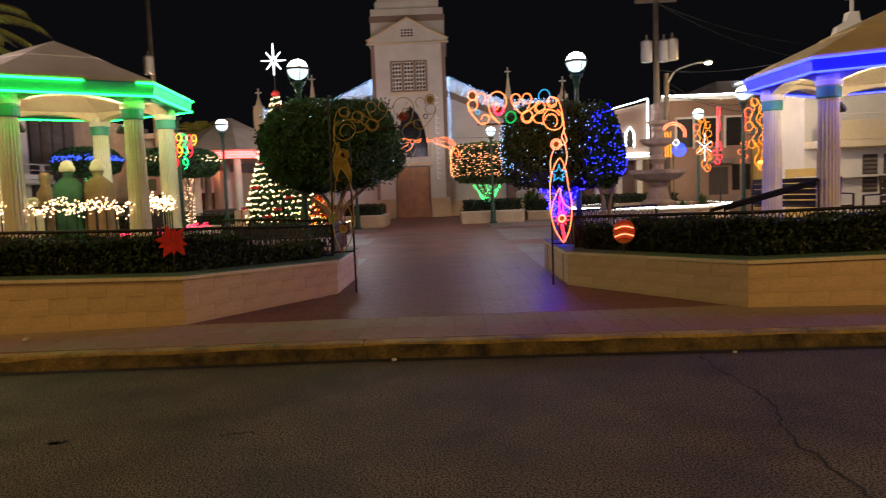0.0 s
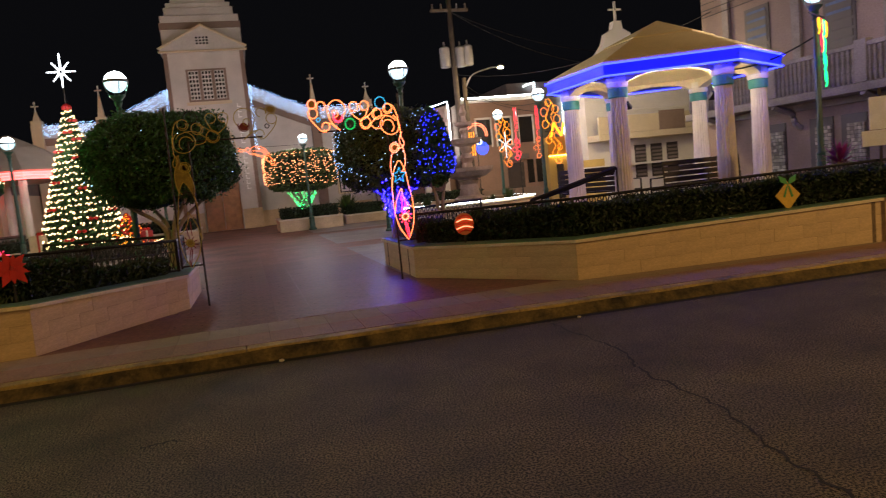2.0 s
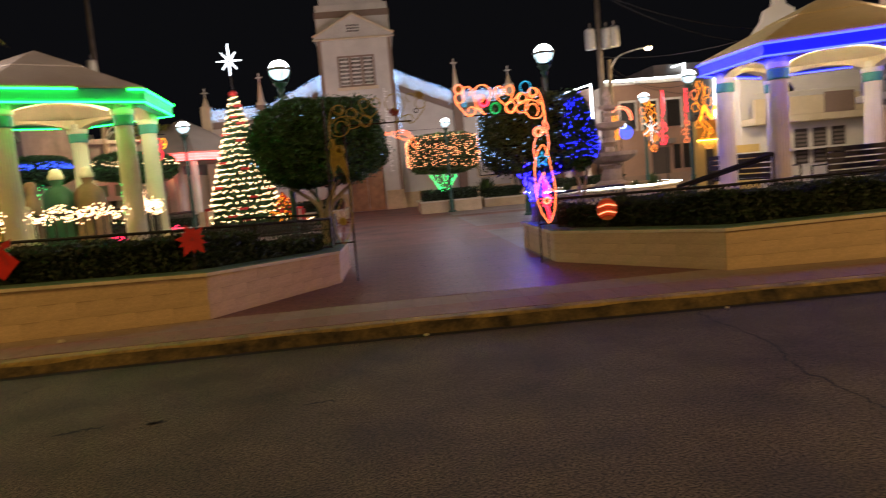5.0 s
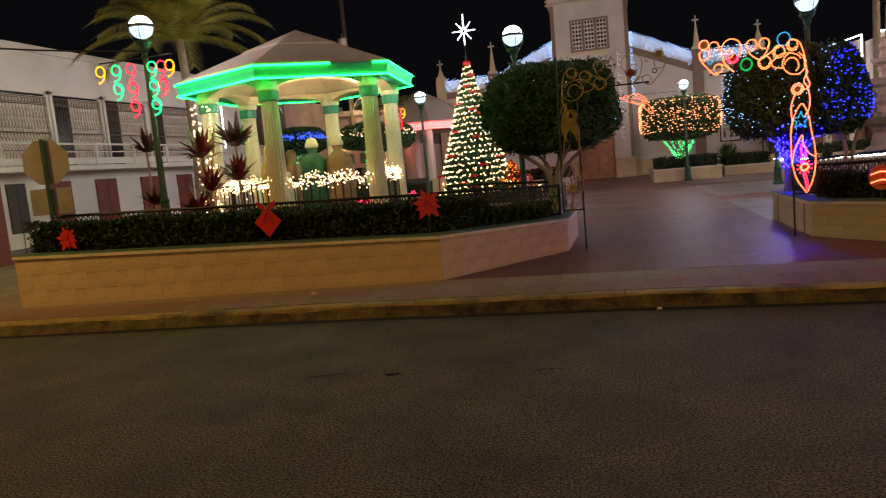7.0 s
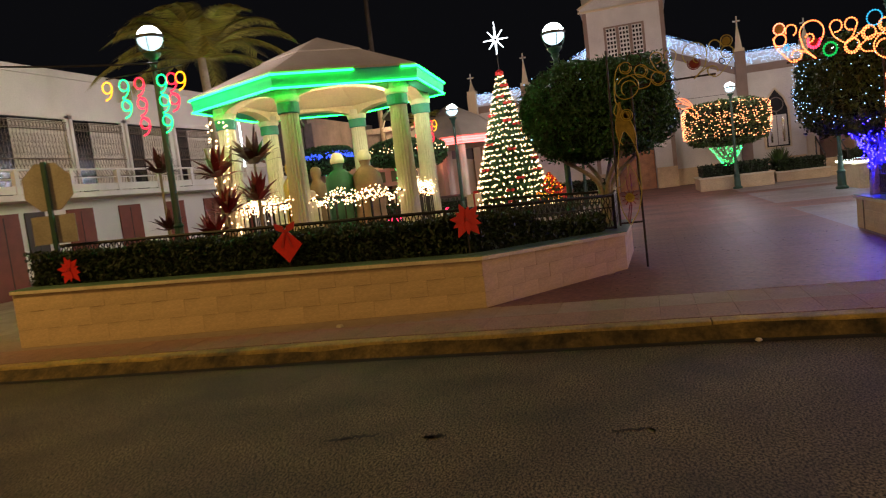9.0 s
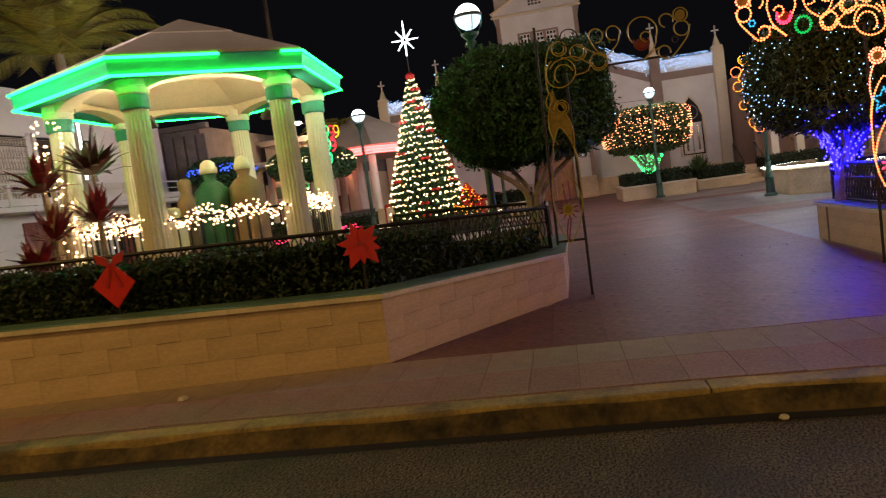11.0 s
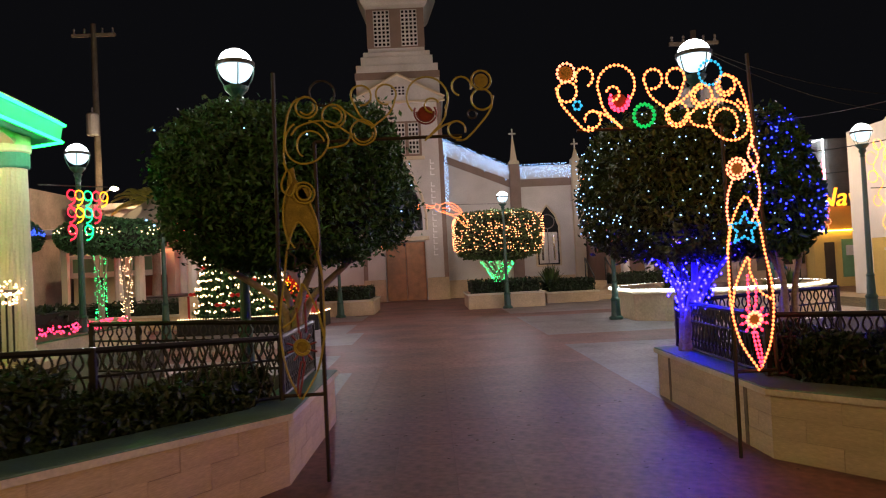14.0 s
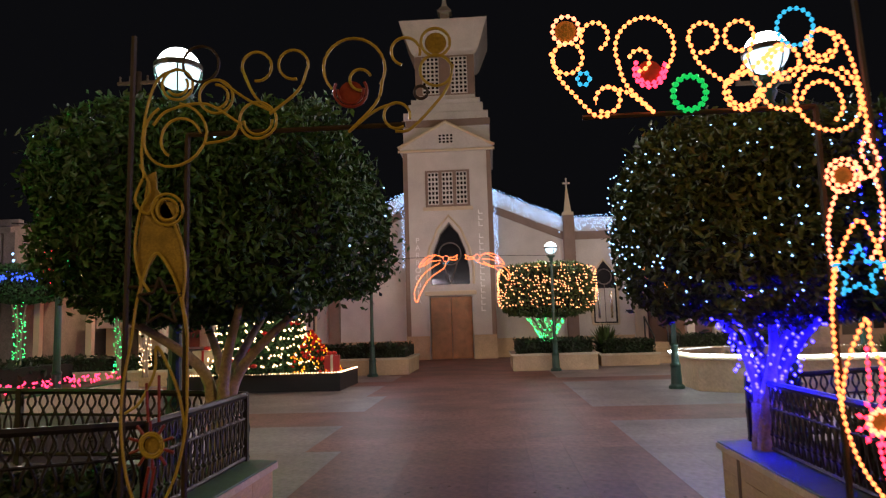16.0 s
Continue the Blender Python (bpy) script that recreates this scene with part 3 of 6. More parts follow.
# ---- gazebos ----
def gazebo(x, y, turn, glow_mat, fascia, roof_mat, flood, label, eave, apex, band, R, z0=0.85, cols=1.78):
    """An open hexagonal pavilion: fluted columns, arches between them, a lit eave and a hipped roof."""
    g0 = thing("gazebo", label, "gazebo", pose(x, y, 0, 0, 0, turn), "gazebos")
    part("platform", Geo().lathe([(2.25, PLAZA), (2.25, z0 - 0.08), (2.3, z0 - 0.08), (2.3, z0)], seg=6), WALL_TILE, g0, "beige tiled platform", bevel=0.01)
    for k in range(6):
        a = radians(60 * k)
        cx, cy = cols * math.cos(a), cols * math.sin(a)
        col = Geo()
        flutes, n = [], 40
        rings = []
        for r, h in ((0.175, z0 + 0.10), (0.165, 1.6), (0.145, band - 0.07)):
            rings.append([(cx + (r - (0.016 if i % 2 else 0)) * math.cos(2 * math.pi * i / n), cy + (r - (0.016 if i % 2 else 0)) * math.sin(2 * math.pi * i / n), h) for i in range(n)])
        col.add([p for ring in rings for p in ring], [(q * n + i, q * n + (i + 1) % n, (q + 1) * n + (i + 1) % n, (q + 1) * n + i) for q in range(2) for i in range(n)])
        c = part("column", col, COLUMN, g0, "fluted white column")
        part("column_base", Geo().lathe([(0.22, 0), (0.22, 0.05), (0.19, 0.08), (0.18, 0.11)], cx, cy, z0, 16), COLUMN, c)
        part("capital_band", Geo().lathe([(0.165, band - 0.09), (0.175, band - 0.07), (0.175, band + 0.07), (0.165, band + 0.09)], cx, cy, 0, 20), TEAL, c, "teal painted band")
        part("capital", Geo().lathe([(0.165, band + 0.08), (0.19, band + 0.10), (0.195, band + 0.17), (0.185, band + 0.19), (0.185, eave + 0.02)], cx, cy, 0, 20), COLUMN, c)
    # arched beams between the columns
    for k in range(6):
        a0, a1 = radians(60 * k), radians(60 * k + 60)
        p0, p1 = Vector((cols * math.cos(a0), cols * math.sin(a0), 0)), Vector((cols * math.cos(a1), cols * math.sin(a1), 0))
        d = (p1 - p0)
        out = Vector((d.y, -d.x, 0)).normalized() * 0.11
        n = 16
        lo, hi = [], []
        for i in range(n + 1):
            f = i / n
            p = p0 + d * f
            z = band + 0.14 if f < 0.08 or f > 0.92 else band + 0.14 + (eave - band - 0.10) * max(0, 1 - ((f - 0.5) / 0.42) ** 2) ** 0.7
            lo.append((p, z))
        vs, fs = [], []
        for p, z in lo:
            for s in (1, -1):
                q = p + out * s
                vs += [(q.x, q.y, z), (q.x, q.y, eave + 0.10)]
        for i in range(n):
            b = 4 * i
            fs += [(b, b + 4, b + 5, b + 1), (b + 2, b + 3, b + 7, b + 6), (b, b + 2, b + 6, b + 4)]
        part("arch", Geo().add(vs, fs), CREAM, g0)
    part("vaulted_ceiling", Geo().lathe([(0.01, eave + 0.60), (0.95, eave + 0.42), (R - 0.42, eave + 0.05), (R - 0.42, eave + 0.09), (0.95, eave + 0.46), (0.01, eave + 0.65)], seg=6), CREAM, g0)
    part("fascia", Geo().lathe([(R - 0.42, eave + 0.05), (R - 0.06, eave), (R, eave + 0.015), (R + 0.03, eave + 0.20), (R - 0.02, eave + 0.24), (R - 0.4, eave + 0.24), (R - 0.42, eave + 0.05)], seg=6, ends=False), fascia, g0)
    roof = part("roof", Geo().lathe([(R + 0.02, eave + 0.22), (R + 0.0, eave + 0.26), (1.05, apex - 0.42), (1.05, apex - 0.40), (0.01, apex)], seg=6, ends=False), roof_mat, g0, bevel=0.008)
    for z, r in ((eave + 0.0, R + 0.02), (eave + 0.20, R + 0.05)):
        pts = [Vector((r * math.cos(radians(60 * k)), r * math.sin(radians(60 * k)), z)) for k in range(7)]
        if z > eave and glow_mat is L_GREEN:
            # one stretch of the upper tube is dark
            part("tube_light", Geo().tube([pts[0].lerp(pts[1], 0.88), *pts[1:], pts[0].lerp(pts[1], 0.55)], 0.018, 6), glow_mat, g0, "bright tube light along the eave")
        else:
            part("tube_light", Geo().tube(pts, 0.018, 6), glow_mat, g0, "bright tube light along the eave")
    for k in (0, 1):
        a = radians(60 * k)
        m = pose(0, 0, 0, 0, 0, 60 * k) @ pose(cols - 0.24, 0, band - 0.2, 0, -35, 0)
        lamp = part("floodlight", Geo().box(-0.09, 0.09, -0.11, 0.11, -0.06, 0.0), IRON, g0, "small floodlight on the column", bevel=0.006)
        lamp.matrix_basis = m
        part("lens", Geo().box(-0.07, 0.07, -0.09, 0.09, 0.0, 0.006), flood, lamp, "glowing warm lens")
    return g0


gazebo(-5.84, 12.9, -84.8, L_GREEN, FASCIA, ROOF_A, G_CEILING, "white hexagonal gazebo with green eave lights and beige roof", 3.34, 4.5, 3.09, 2.27)
gazebo(8.35, 12.3, -148.4, L_BLUE, FASCIA_B, ROOF_B, G_CEILING_B, "white hexagonal gazebo with blue eave lights and ochre roof", 3.20, 4.36, 2.92, 2.21, 0.72)


# ---- topiary trees ----
def boxy(rng, hx, hy, hz, power=4.0):
    """A random point on a rounded box."""
    while True:
        d = Vector((rng.gauss(0, 1), rng.gauss(0, 1), rng.gauss(0, 1)))
        if d.length > 0.01:
            break
    d.normalize()
    k = (abs(d.x) ** power + abs(d.y) ** power + abs(d.z) ** power) ** (-1 / power)
    return Vector((d.x * k * hx, d.y * k * hy, d.z * k * hz)), d


def crown(name, tree, cz, hx, hy, hz, count, size, mat, seed, power=4.0, bumpy=0.10, cone=0.0, core=0.86, ragged=0.0):
    rng = random.Random(seed)
    g = Geo()
    for _ in range(count):
        p, d = boxy(rng, hx, hy, hz, power)
        w = 1 + bumpy * (noise.noise(p * 1.6 + Vector((seed, 0, 0))) + 0.7 * noise.noise(p * 4.0))
        depth = 1 - abs(rng.gauss(0, 0.07))
        p = p * w * depth
        if ragged:
            if rng.random() < 0.10:
                p *= 1 + rng.random() * 0.10
            low = max(0.0, -p.z / hz - 0.35)
            p.z -= ragged * low * max(0.0, noise.noise(Vector((p.x, p.y, seed)) * 3.2) + 0.35 + 0.3 * rng.random())
            p.x, p.y = p.x * (1 - 0.10 * low), p.y * (1 - 0.10 * low)
        if cone:
            k = 1 - cone * (p.z / hz + 1) / 2
            p.x, p.y = p.x * k, p.y * k
        g.leaf((p.x, p.y, cz + p.z), size * rng.uniform(0.6, 1.35), rng)
    leaves = part(name, g, mat, tree)
    # closed filling under the leaf shell, coloured as dark as the crown's inner shade
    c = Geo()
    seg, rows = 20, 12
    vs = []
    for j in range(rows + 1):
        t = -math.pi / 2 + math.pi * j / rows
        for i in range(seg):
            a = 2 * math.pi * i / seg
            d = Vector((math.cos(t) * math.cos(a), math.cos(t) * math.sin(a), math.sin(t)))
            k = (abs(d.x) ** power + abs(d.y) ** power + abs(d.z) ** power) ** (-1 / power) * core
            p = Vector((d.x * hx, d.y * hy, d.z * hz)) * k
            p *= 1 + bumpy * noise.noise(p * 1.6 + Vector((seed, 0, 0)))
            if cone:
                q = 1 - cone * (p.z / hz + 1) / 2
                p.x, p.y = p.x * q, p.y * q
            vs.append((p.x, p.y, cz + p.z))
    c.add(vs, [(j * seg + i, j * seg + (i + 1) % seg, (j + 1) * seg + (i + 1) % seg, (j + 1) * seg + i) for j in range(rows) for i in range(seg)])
    part("dark_crown_filling", c, CORE, tree)
    return leaves


def trunk(tree, lean, height, r, seed, limbs=5, top=1.0, mat=None):
    """Twisted stems that part into limbs."""
    rng = random.Random(seed)
    g = Geo()
    for k in range(limbs):
        a = 2 * math.pi * k / limbs + rng.uniform(-0.4, 0.4)
        ex, ey = math.cos(a) * top, math.sin(a) * top
        pts = bow([(0.05 * math.cos(a), 0.05 * math.sin(a), -0.05), (0.06 * math.cos(a) + lean * 0.3, 0.06 * math.sin(a), height * 0.35),
                   (ex * 0.3 + lean * 0.6 + rng.uniform(-0.06, 0.06), ey * 0.3, height * 0.65), (ex + lean, ey, height)], 5)
        g.tube(pts, r * rng.uniform(0.75, 1.0), 8, r * 0.35)
    g.lathe([(r * 1.6, -0.05), (r * 1.25, 0.1), (r * 1.1, height * 0.3)], seg=9)
    return part("trunk", g, mat or BARK, tree, smooth=True)


def scatter_bulbs(tree, name, cz, hx, hy, hz, count, r, mat, seed, power=4.0, cone=0.0, out=1.03, side=None, rows=0):
    rng = random.Random(seed)
    g = Geo()
    made = 0
    while made < count:
        p, d = boxy(rng, hx, hy, hz, power)
        if abs(d.z) > 0.75 and rng.random() < 0.8:
            continue
        p = p * out
        if rows:
            p.z = (math.floor((p.z / hz + 1) * rows / 2) + 0.5) * 2 * hz / rows - hz + 0.05 * hz * math.sin(3 * math.atan2(p.y, p.x) + p.z * 9)
        if cone:
            k = 1 - cone * (p.z / hz + 1) / 2
            p.x, p.y = p.x * k, p.y * k
        if side and not side(p):
            continue
        g.bead((p.x, p.y, cz + p.z), r * rng.uniform(0.7, 1.2))
        made += 1
    return tagged(part(name, g, mat, tree), "", kind="stuff")


tree = thing("topiary_tree", "large box-clipped dark green tree with twisted pale trunk", "tree", pose(-1.08, 12.95, TOP - 0.06), "topiary trees")
trunk(tree, -0.05, 1.15, 0.075, 3, 5, 0.7)
crown("crown", tree, 1.87, 1.14, 1.10, 0.70, 42000, 0.031, LEAF, 5, 3.8, 0.14, core=0.80, ragged=0.2)
scatter_bulbs(tree, "string_light_net", 1.80, 1.17, 1.12, 0.74, 12, 0.010, G_BULBC, 7)

tree = thing("topiary_tree", "box-clipped tree with cool bulbs and blue-lit trunk", "tree", pose(2.9, 13.15, TOP - 0.06), "topiary trees")
trunk(tree, 0.15, 1.15, 0.065, 4, 8, 0.5)
crown("crown", tree, 1.72, 0.93, 0.95, 0.66, 28000, 0.034, LEAF_TRIM, 6, 4.2, 0.13, core=0.80, ragged=0.22)
scatter_bulbs(tree, "string_light_net", 1.72, 0.93, 0.95, 0.66, 300, 0.0088, G_BULBC, 8, 4.5, out=1.04)
rng = random.Random(77)
g = Geo()
for k in range(8):
    a = 2 * math.pi * k / 8
    for i in range(24):
        f = 0.32 + 0.68 * i / 24
        g.bead((0.12 * f + (0.06 + 0.45 * f * f) * math.cos(a) + rng.uniform(-0.08, 0.08), (0.06 + 0.45 * f * f) * math.sin(a) + rng.uniform(-0.08, 0.08), 0.1 + 1.05 * f), 0.012)
tagged(part("trunk_light_net", g, G_TRUNKB, tree, "blue bulbs wound round the stems"), kind="stuff")

tree = thing("blue_lit_tree", "slim conical tree covered with blue bulbs", "tree", pose(3.62, 12.45, TOP - 0.06))
trunk(tree, 0.0, 1.1, 0.05, 5, 3, 0.2)
crown("crown", tree, 1.70, 0.42, 0.42, 0.62, 8000, 0.042, LEAF, 9, 2.6, 0.14, cone=0.62, core=0.8, ragged=0.3)
scatter_bulbs(tree, "string_light_net", 1.70, 0.42, 0.42, 0.62, 380, 0.0088, G_BULBB, 10, 2.6, cone=0.62, out=1.06)

tree = thing("topiary_tree", "flat-topped clipped tree wrapped in warm bulbs with green-lit trunk", "tree", pose(2.75, 31.4, 0.6), "topiary trees")
trunk(tree, 0.0, 1.2, 0.09, 6, 6, 0.5)
crown("crown", tree, 2.12, 1.5, 1.4, 0.86, 9000, 0.07, LEAF_TRIM, 12, 5)
scatter_bulbs(tree, "string_light_net", 2.2, 1.5, 1.4, 0.64, 1250, 0.022, G_BULBO, 13, 7, out=1.05, rows=17)
rng = random.Random(78)
g = Geo()
for k in range(230):
    f, a = rng.random(), rng.random() * 6.28
    g.bead(((0.16 + 0.5 * f * f) * math.cos(a), (0.16 + 0.5 * f * f) * math.sin(a), 0.05 + 1.15 * f), 0.02)
tagged(part("trunk_light_net", g, G_BULBG, tree, "green bulbs wound round the stems"), kind="stuff")


# ---- church ----
CX = -0.84
church = thing("church", "white church with square bell tower, brown trim and icicle lights", "church", pose(CX, 39.0, 0))


def cpart(name, geo, mat, parent=None, label="", bevel=0.0):
    return part(name, geo, mat, parent or church, label, bevel)


# tower shaft with the pointed window and the door cut out as recesses
TW = 1.92
tower = cpart("tower", Geo().box(-0.95, 0.95, 0.45, 4, PLAZA, 9.6), CHURCH_WHITE)
for s in (-1, 1):
    cpart("tower_pier", Geo().box(min(s * 0.95, s * TW), max(s * 0.95, s * TW), 0, 4, PLAZA, 9.6), CHURCH_WHITE, tower)
    arch = [(0.87, 3.45), (0.87, 4.2), (0.72, 5.0), (0.42, 5.75), (0.0, 6.25)]
    out = [(s * 0.95, 6.6), (s * 0.95, 3.45)] + [(s * x, z) for x, z in arch] + [(0.0, 6.6)]
    cpart("tower_spandrel", Geo().front(out, 0, 0.45), CHURCH_WHITE, tower)
for z0, z1 in ((2.95, 3.45), (6.6, 9.6)):
    cpart("tower_wall", Geo().box(-0.95, 0.95, 0, 0.45, z0, z1), CHURCH_WHITE, tower)
cpart("pointed_window", Geo().front([(-0.86, 3.46), (0.86, 3.46), (0.86, 4.2), (0.71, 5.0), (0.41, 5.75), (0, 6.2), (-0.41, 5.75), (-0.71, 5.0), (-0.86, 4.2)], 0.32, 0.36), GLASS, tower, "dark pointed window")
fr = Geo().tube([(-0.86, 0.30, 4.2), (-0.71, 0.30, 5.0), (-0.41, 0.30, 5.75), (0, 0.30, 6.2), (0.41, 0.30, 5.75), (0.71, 0.30, 5.0), (0.86, 0.30, 4.2)], 0.04)
fr.tube(circle(0, 4.85, 0.5, y=0.28), 0.03).tube([(-0.35, 0.28, 4.5), (0, 0.28, 3.5)], 0.025).tube([(0.35, 0.28, 4.5), (0, 0.28, 3.5)], 0.025)
cpart("window_tracery", fr, GREY_TRIM, tower)
am = Geo()
mould = [(1.05, 3.45), (1.05, 4.25), (0.88, 5.1), (0.52, 5.95), (0, 6.55)]
am.tube([(x, -0.02, z) for x, z in mould] + [(-x, -0.02, z) for x, z in mould[::-1][1:]], 0.06, 6)
cpart("arch_moulding", am, CREAM, tower)
for s in (-1, 1):
    d = Geo().box(min(0, s * 0.93) + 0.01, max(0, s * 0.93) - 0.01, 0.25, 0.33, PLAZA + 0.02, 2.9)
    door = cpart("door", d, WOOD_DOOR, None, "brown wooden door leaf", 0.01)
    for k in range(9):
        z = 0.45 + 0.26 * k
        cpart("louvre", Geo().box(min(s * 0.14, s * 0.80), max(s * 0.14, s * 0.80), 0.225, 0.25, z, z + 0.17), WOOD_DOOR, door)
cpart("door_lintel", Geo().box(-1.15, 1.15, -0.07, 0.1, 2.98, 3.16), CREAM, tower, bevel=0.02)
cpart("plinth", Geo().box(-TW - 0.08, -0.98, -0.09, 4, PLAZA, 1.2).box(0.98, TW + 0.08, -0.09, 4, PLAZA, 1.2), WALL_TILE, tower, "stone clad plinth", 0.02)
for s in (-1, 1):
    cpart("corner_strip", Geo().box(s * (TW - 0.03) - 0.10, s * (TW - 0.03) + 0.10, -0.035, 4.0, 1.2, 9.5), BROWN_TRIM, tower)
# triple lattice window
cpart("window_panel", Geo().box(-1.0, 1.0, -0.03, 0.0, 6.95, 8.62), BROWN_TRIM, tower)
cpart("window_sill", Geo().box(-1.12, 1.12, -0.12, 0.0, 6.78, 6.94), CREAM, tower, bevel=0.02)


def lattice(x0, x1, z0, z1, y, parent, nx=3, nz=7):
    g = Geo().box(x0, x1, y - 0.05, y - 0.005, z0, z1)
    ob = cpart("lattice_block", g, CHURCH_WHITE, parent)
    h = Geo()
    sx, sz = (x1 - x0) / nx, (z1 - z0) / nz
    for i in range(nx):
        for j in range(nz):
            cx, cz = x0 + sx * (i + 0.5), z0 + sz * (j + 0.5)
            h.box(cx - sx * 0.3, cx + sx * 0.3, y - 0.054, y - 0.045, cz - sz * 0.3, cz + sz * 0.3)
    tagged(part("lattice_opening", h, GLASS, ob, "dark lattice openings"), kind="stuff")


for x0 in (-0.88, -0.24, 0.40):
    lattice(x0, x0 + 0.48, 7.05, 8.52, -0.03, None)
# pediment
ped = Geo().front([(-2.1, 9.47), (2.1, 9.47), (2.1, 9.63), (0, 10.74), (-2.1, 9.63)], -0.28, 4.1)
cpart("pediment", ped, CHURCH_WHITE, tower, bevel=0.0)
cpart("cornice", Geo().tube([(-2.17, -0.34, 9.64), (0, -0.34, 10.78), (2.17, -0.34, 9.64)], 0.07, 6).tube([(-2.17, -0.34, 9.48), (2.17, -0.34, 9.48)], 0.06, 6), CREAM, tower)
lattice(-0.34, 0.34, 9.78, 10.22, -0.28, None, 4, 3)
g = Geo().box(-1.98, 1.98, 0.25, 4.2, 9.7, 11.0)
cpart("belfry_base", g, CHURCH_WHITE, tower)
cpart("belfry_band", Geo().box(-2.02, 2.02, 0.18, 4.25, 10.72, 11.05), BROWN_TRIM, tower, bevel=0.02)
cpart("belfry_ledge", Geo().box(-1.95, 1.95, 0.22, 4.15, 11.05, 11.42).box(-1.72, 1.72, 0.34, 4.0, 11.42, 11.85).box(-1.6, 1.6, 0.42, 3.9, 11.85, 12.1), CHURCH_WHITE, tower, bevel=0.03)
belfry = cpart("belfry", Geo().box(-1.36, 1.36, 0.55, 3.6, 12.1, 14.4), CHURCH_WHITE, None)
cpart("belfry_panel", Geo().box(-1.38, 1.38, 0.50, 0.55, 12.3, 14.2), BROWN_TRIM, belfry)
for x0 in (-1.05, 0.27):
    lattice(x0, x0 + 0.78, 12.35, 14.1, 0.49, None, 4, 9)
cpart("belfry_cap", Geo().lathe([(2.05, 14.3), (2.25, 14.5), (2.85, 15.7), (2.9, 15.8), (2.5, 15.85), (0.6, 16.3), (0.3, 16.4), (0.3, 16.9), (0.5, 17.0), (0.2, 17.3), (0.05, 18.0)], 0, 2.1, 0, 4, math.pi / 4), CHURCH_WHITE, tower)

# wings with the stepped roofline, buttresses and spires
for s in (-1, 1):
    xs = lambda a: s * a
    prof = [(1.9, 0.15), (8.4, 0.15), (8.4, 6.35), (5.2, 6.35), (1.9, 7.85)]
    poly = [(s * x, z) for x, z in prof]
    g = Geo().front(poly if s > 0 else poly[::-1], 0.9, 14)
    wing = cpart("wing", g, CHURCH_WHITE, label="white rendered nave wall")
    band = [(1.9, 6.75), (5.2, 5.35), (8.4, 5.35), (8.4, 5.72), (5.2, 5.72), (1.9, 7.12)]
    poly = [(s * x, z) for x, z in band]
    cpart("roof_band", Geo().front(poly if s > 0 else poly[::-1], 0.84, 0.9), BROWN_TRIM, wing)
    for bx, dz in ((5.4, 0.0), (8.4, -0.62)):
        bt = cpart("buttress", Geo().box(s * bx - 0.25, s * bx + 0.25, 0.55, 1.2, PLAZA, 6.45 + 0.1 * dz), CREAM if bx > 6 else BROWN_TRIM, wing, bevel=0.02)
        cpart("spire", Geo().lathe([(0.34, 6.38), (0.34, 6.6), (0.22, 6.62), (0.05, 7.7 + dz)], s * bx, 0.88, 0, 4, math.pi / 4), CREAM, wing)
        cpart("cross", Geo().box(s * bx - 0.03, s * bx + 0.03, 0.85, 0.91, 7.65 + dz, 8.2 + dz).box(s * bx - 0.17, s * bx + 0.17, 0.85, 0.91, 7.93 + dz, 8.0 + dz), CHURCH_WHITE, wing)
    aw = [(6.3, 1.5), (7.45, 1.5), (7.45, 3.4), (7.25, 3.95), (6.875, 4.4), (6.5, 3.95), (6.3, 3.4)]
    poly = [(s * x, z) for x, z in aw]
    cpart("arched_window", Geo().front(poly if s > 0 else poly[::-1], 0.85, 0.89), DULL_GLASS, wing, "dark pointed side window")
    cpart("window_tracery", Geo().tube(circle(s * 6.875, 3.62, 0.34, y=0.83), 0.03, 5).tube([(s * 6.875, 0.83, 3.28), (s * 6.875, 0.83, 1.55)], 0.025, 5), GREY_TRIM, wing)
    cpart("window_panel", Geo().box(s * 6.875 - 0.45, s * 6.875 + 0.45, 0.82, 0.85, 1.6, 3.1), CHURCH_WHITE, wing)
    cpart("window_frame", Geo().tube([(s * x, 0.84, z) for x, z in aw + aw[:1]], 0.06, 6), CREAM, wing)
    for k in (-0.28, 0.28):
        cpart("slot", Geo().box(s * 6.875 + k - 0.05, s * 6.875 + k + 0.05, 0.81, 0.82, 1.75, 2.95), GLASS, wing)
    cpart("plinth", Geo().box(min(s * 1.95, s * 8.1), max(s * 1.95, s * 8.1), 0.8, 0.9, PLAZA, 1.0), WALL_TILE, wing)
    # icicle lights
    rng = random.Random(40 + s)
    ice = Geo()
    line = [(1.98, 7.85), (5.2, 6.42), (8.3, 6.42)]
    for (xa, za), (xb, zb) in zip(line, line[1:]):
        n = int((xb - xa) / 0.055)
        for i in range(n):
            f = i / n
            x, z = xa + (xb - xa) * f, za + (zb - za) * f
            drop = 0.36 + 0.45 * abs(math.sin(i * 0.9)) * rng.random() + 0.15
            for k in range(int(drop / 0.075)):
                if rng.random() < 0.6:
                    ice.bead((s * x + rng.uniform(-0.03, 0.03), 0.78, z - 0.075 * k + rng.uniform(-0.03, 0.03)), 0.015)
    for k in range(70):
        z = 7.8 - k * 0.05
        ice.bead((s * (2.12 + rng.uniform(-0.09, 0.09)), 0.78, z), 0.013)
        ice.bead((s * (2.12 + rng.uniform(-0.09, 0.09)), 0.78, z), 0.013)
    tagged(cpart("icicle_lights", ice, G_ICE, wing, "cool white icicle lights along the roofline"), kind="stuff")
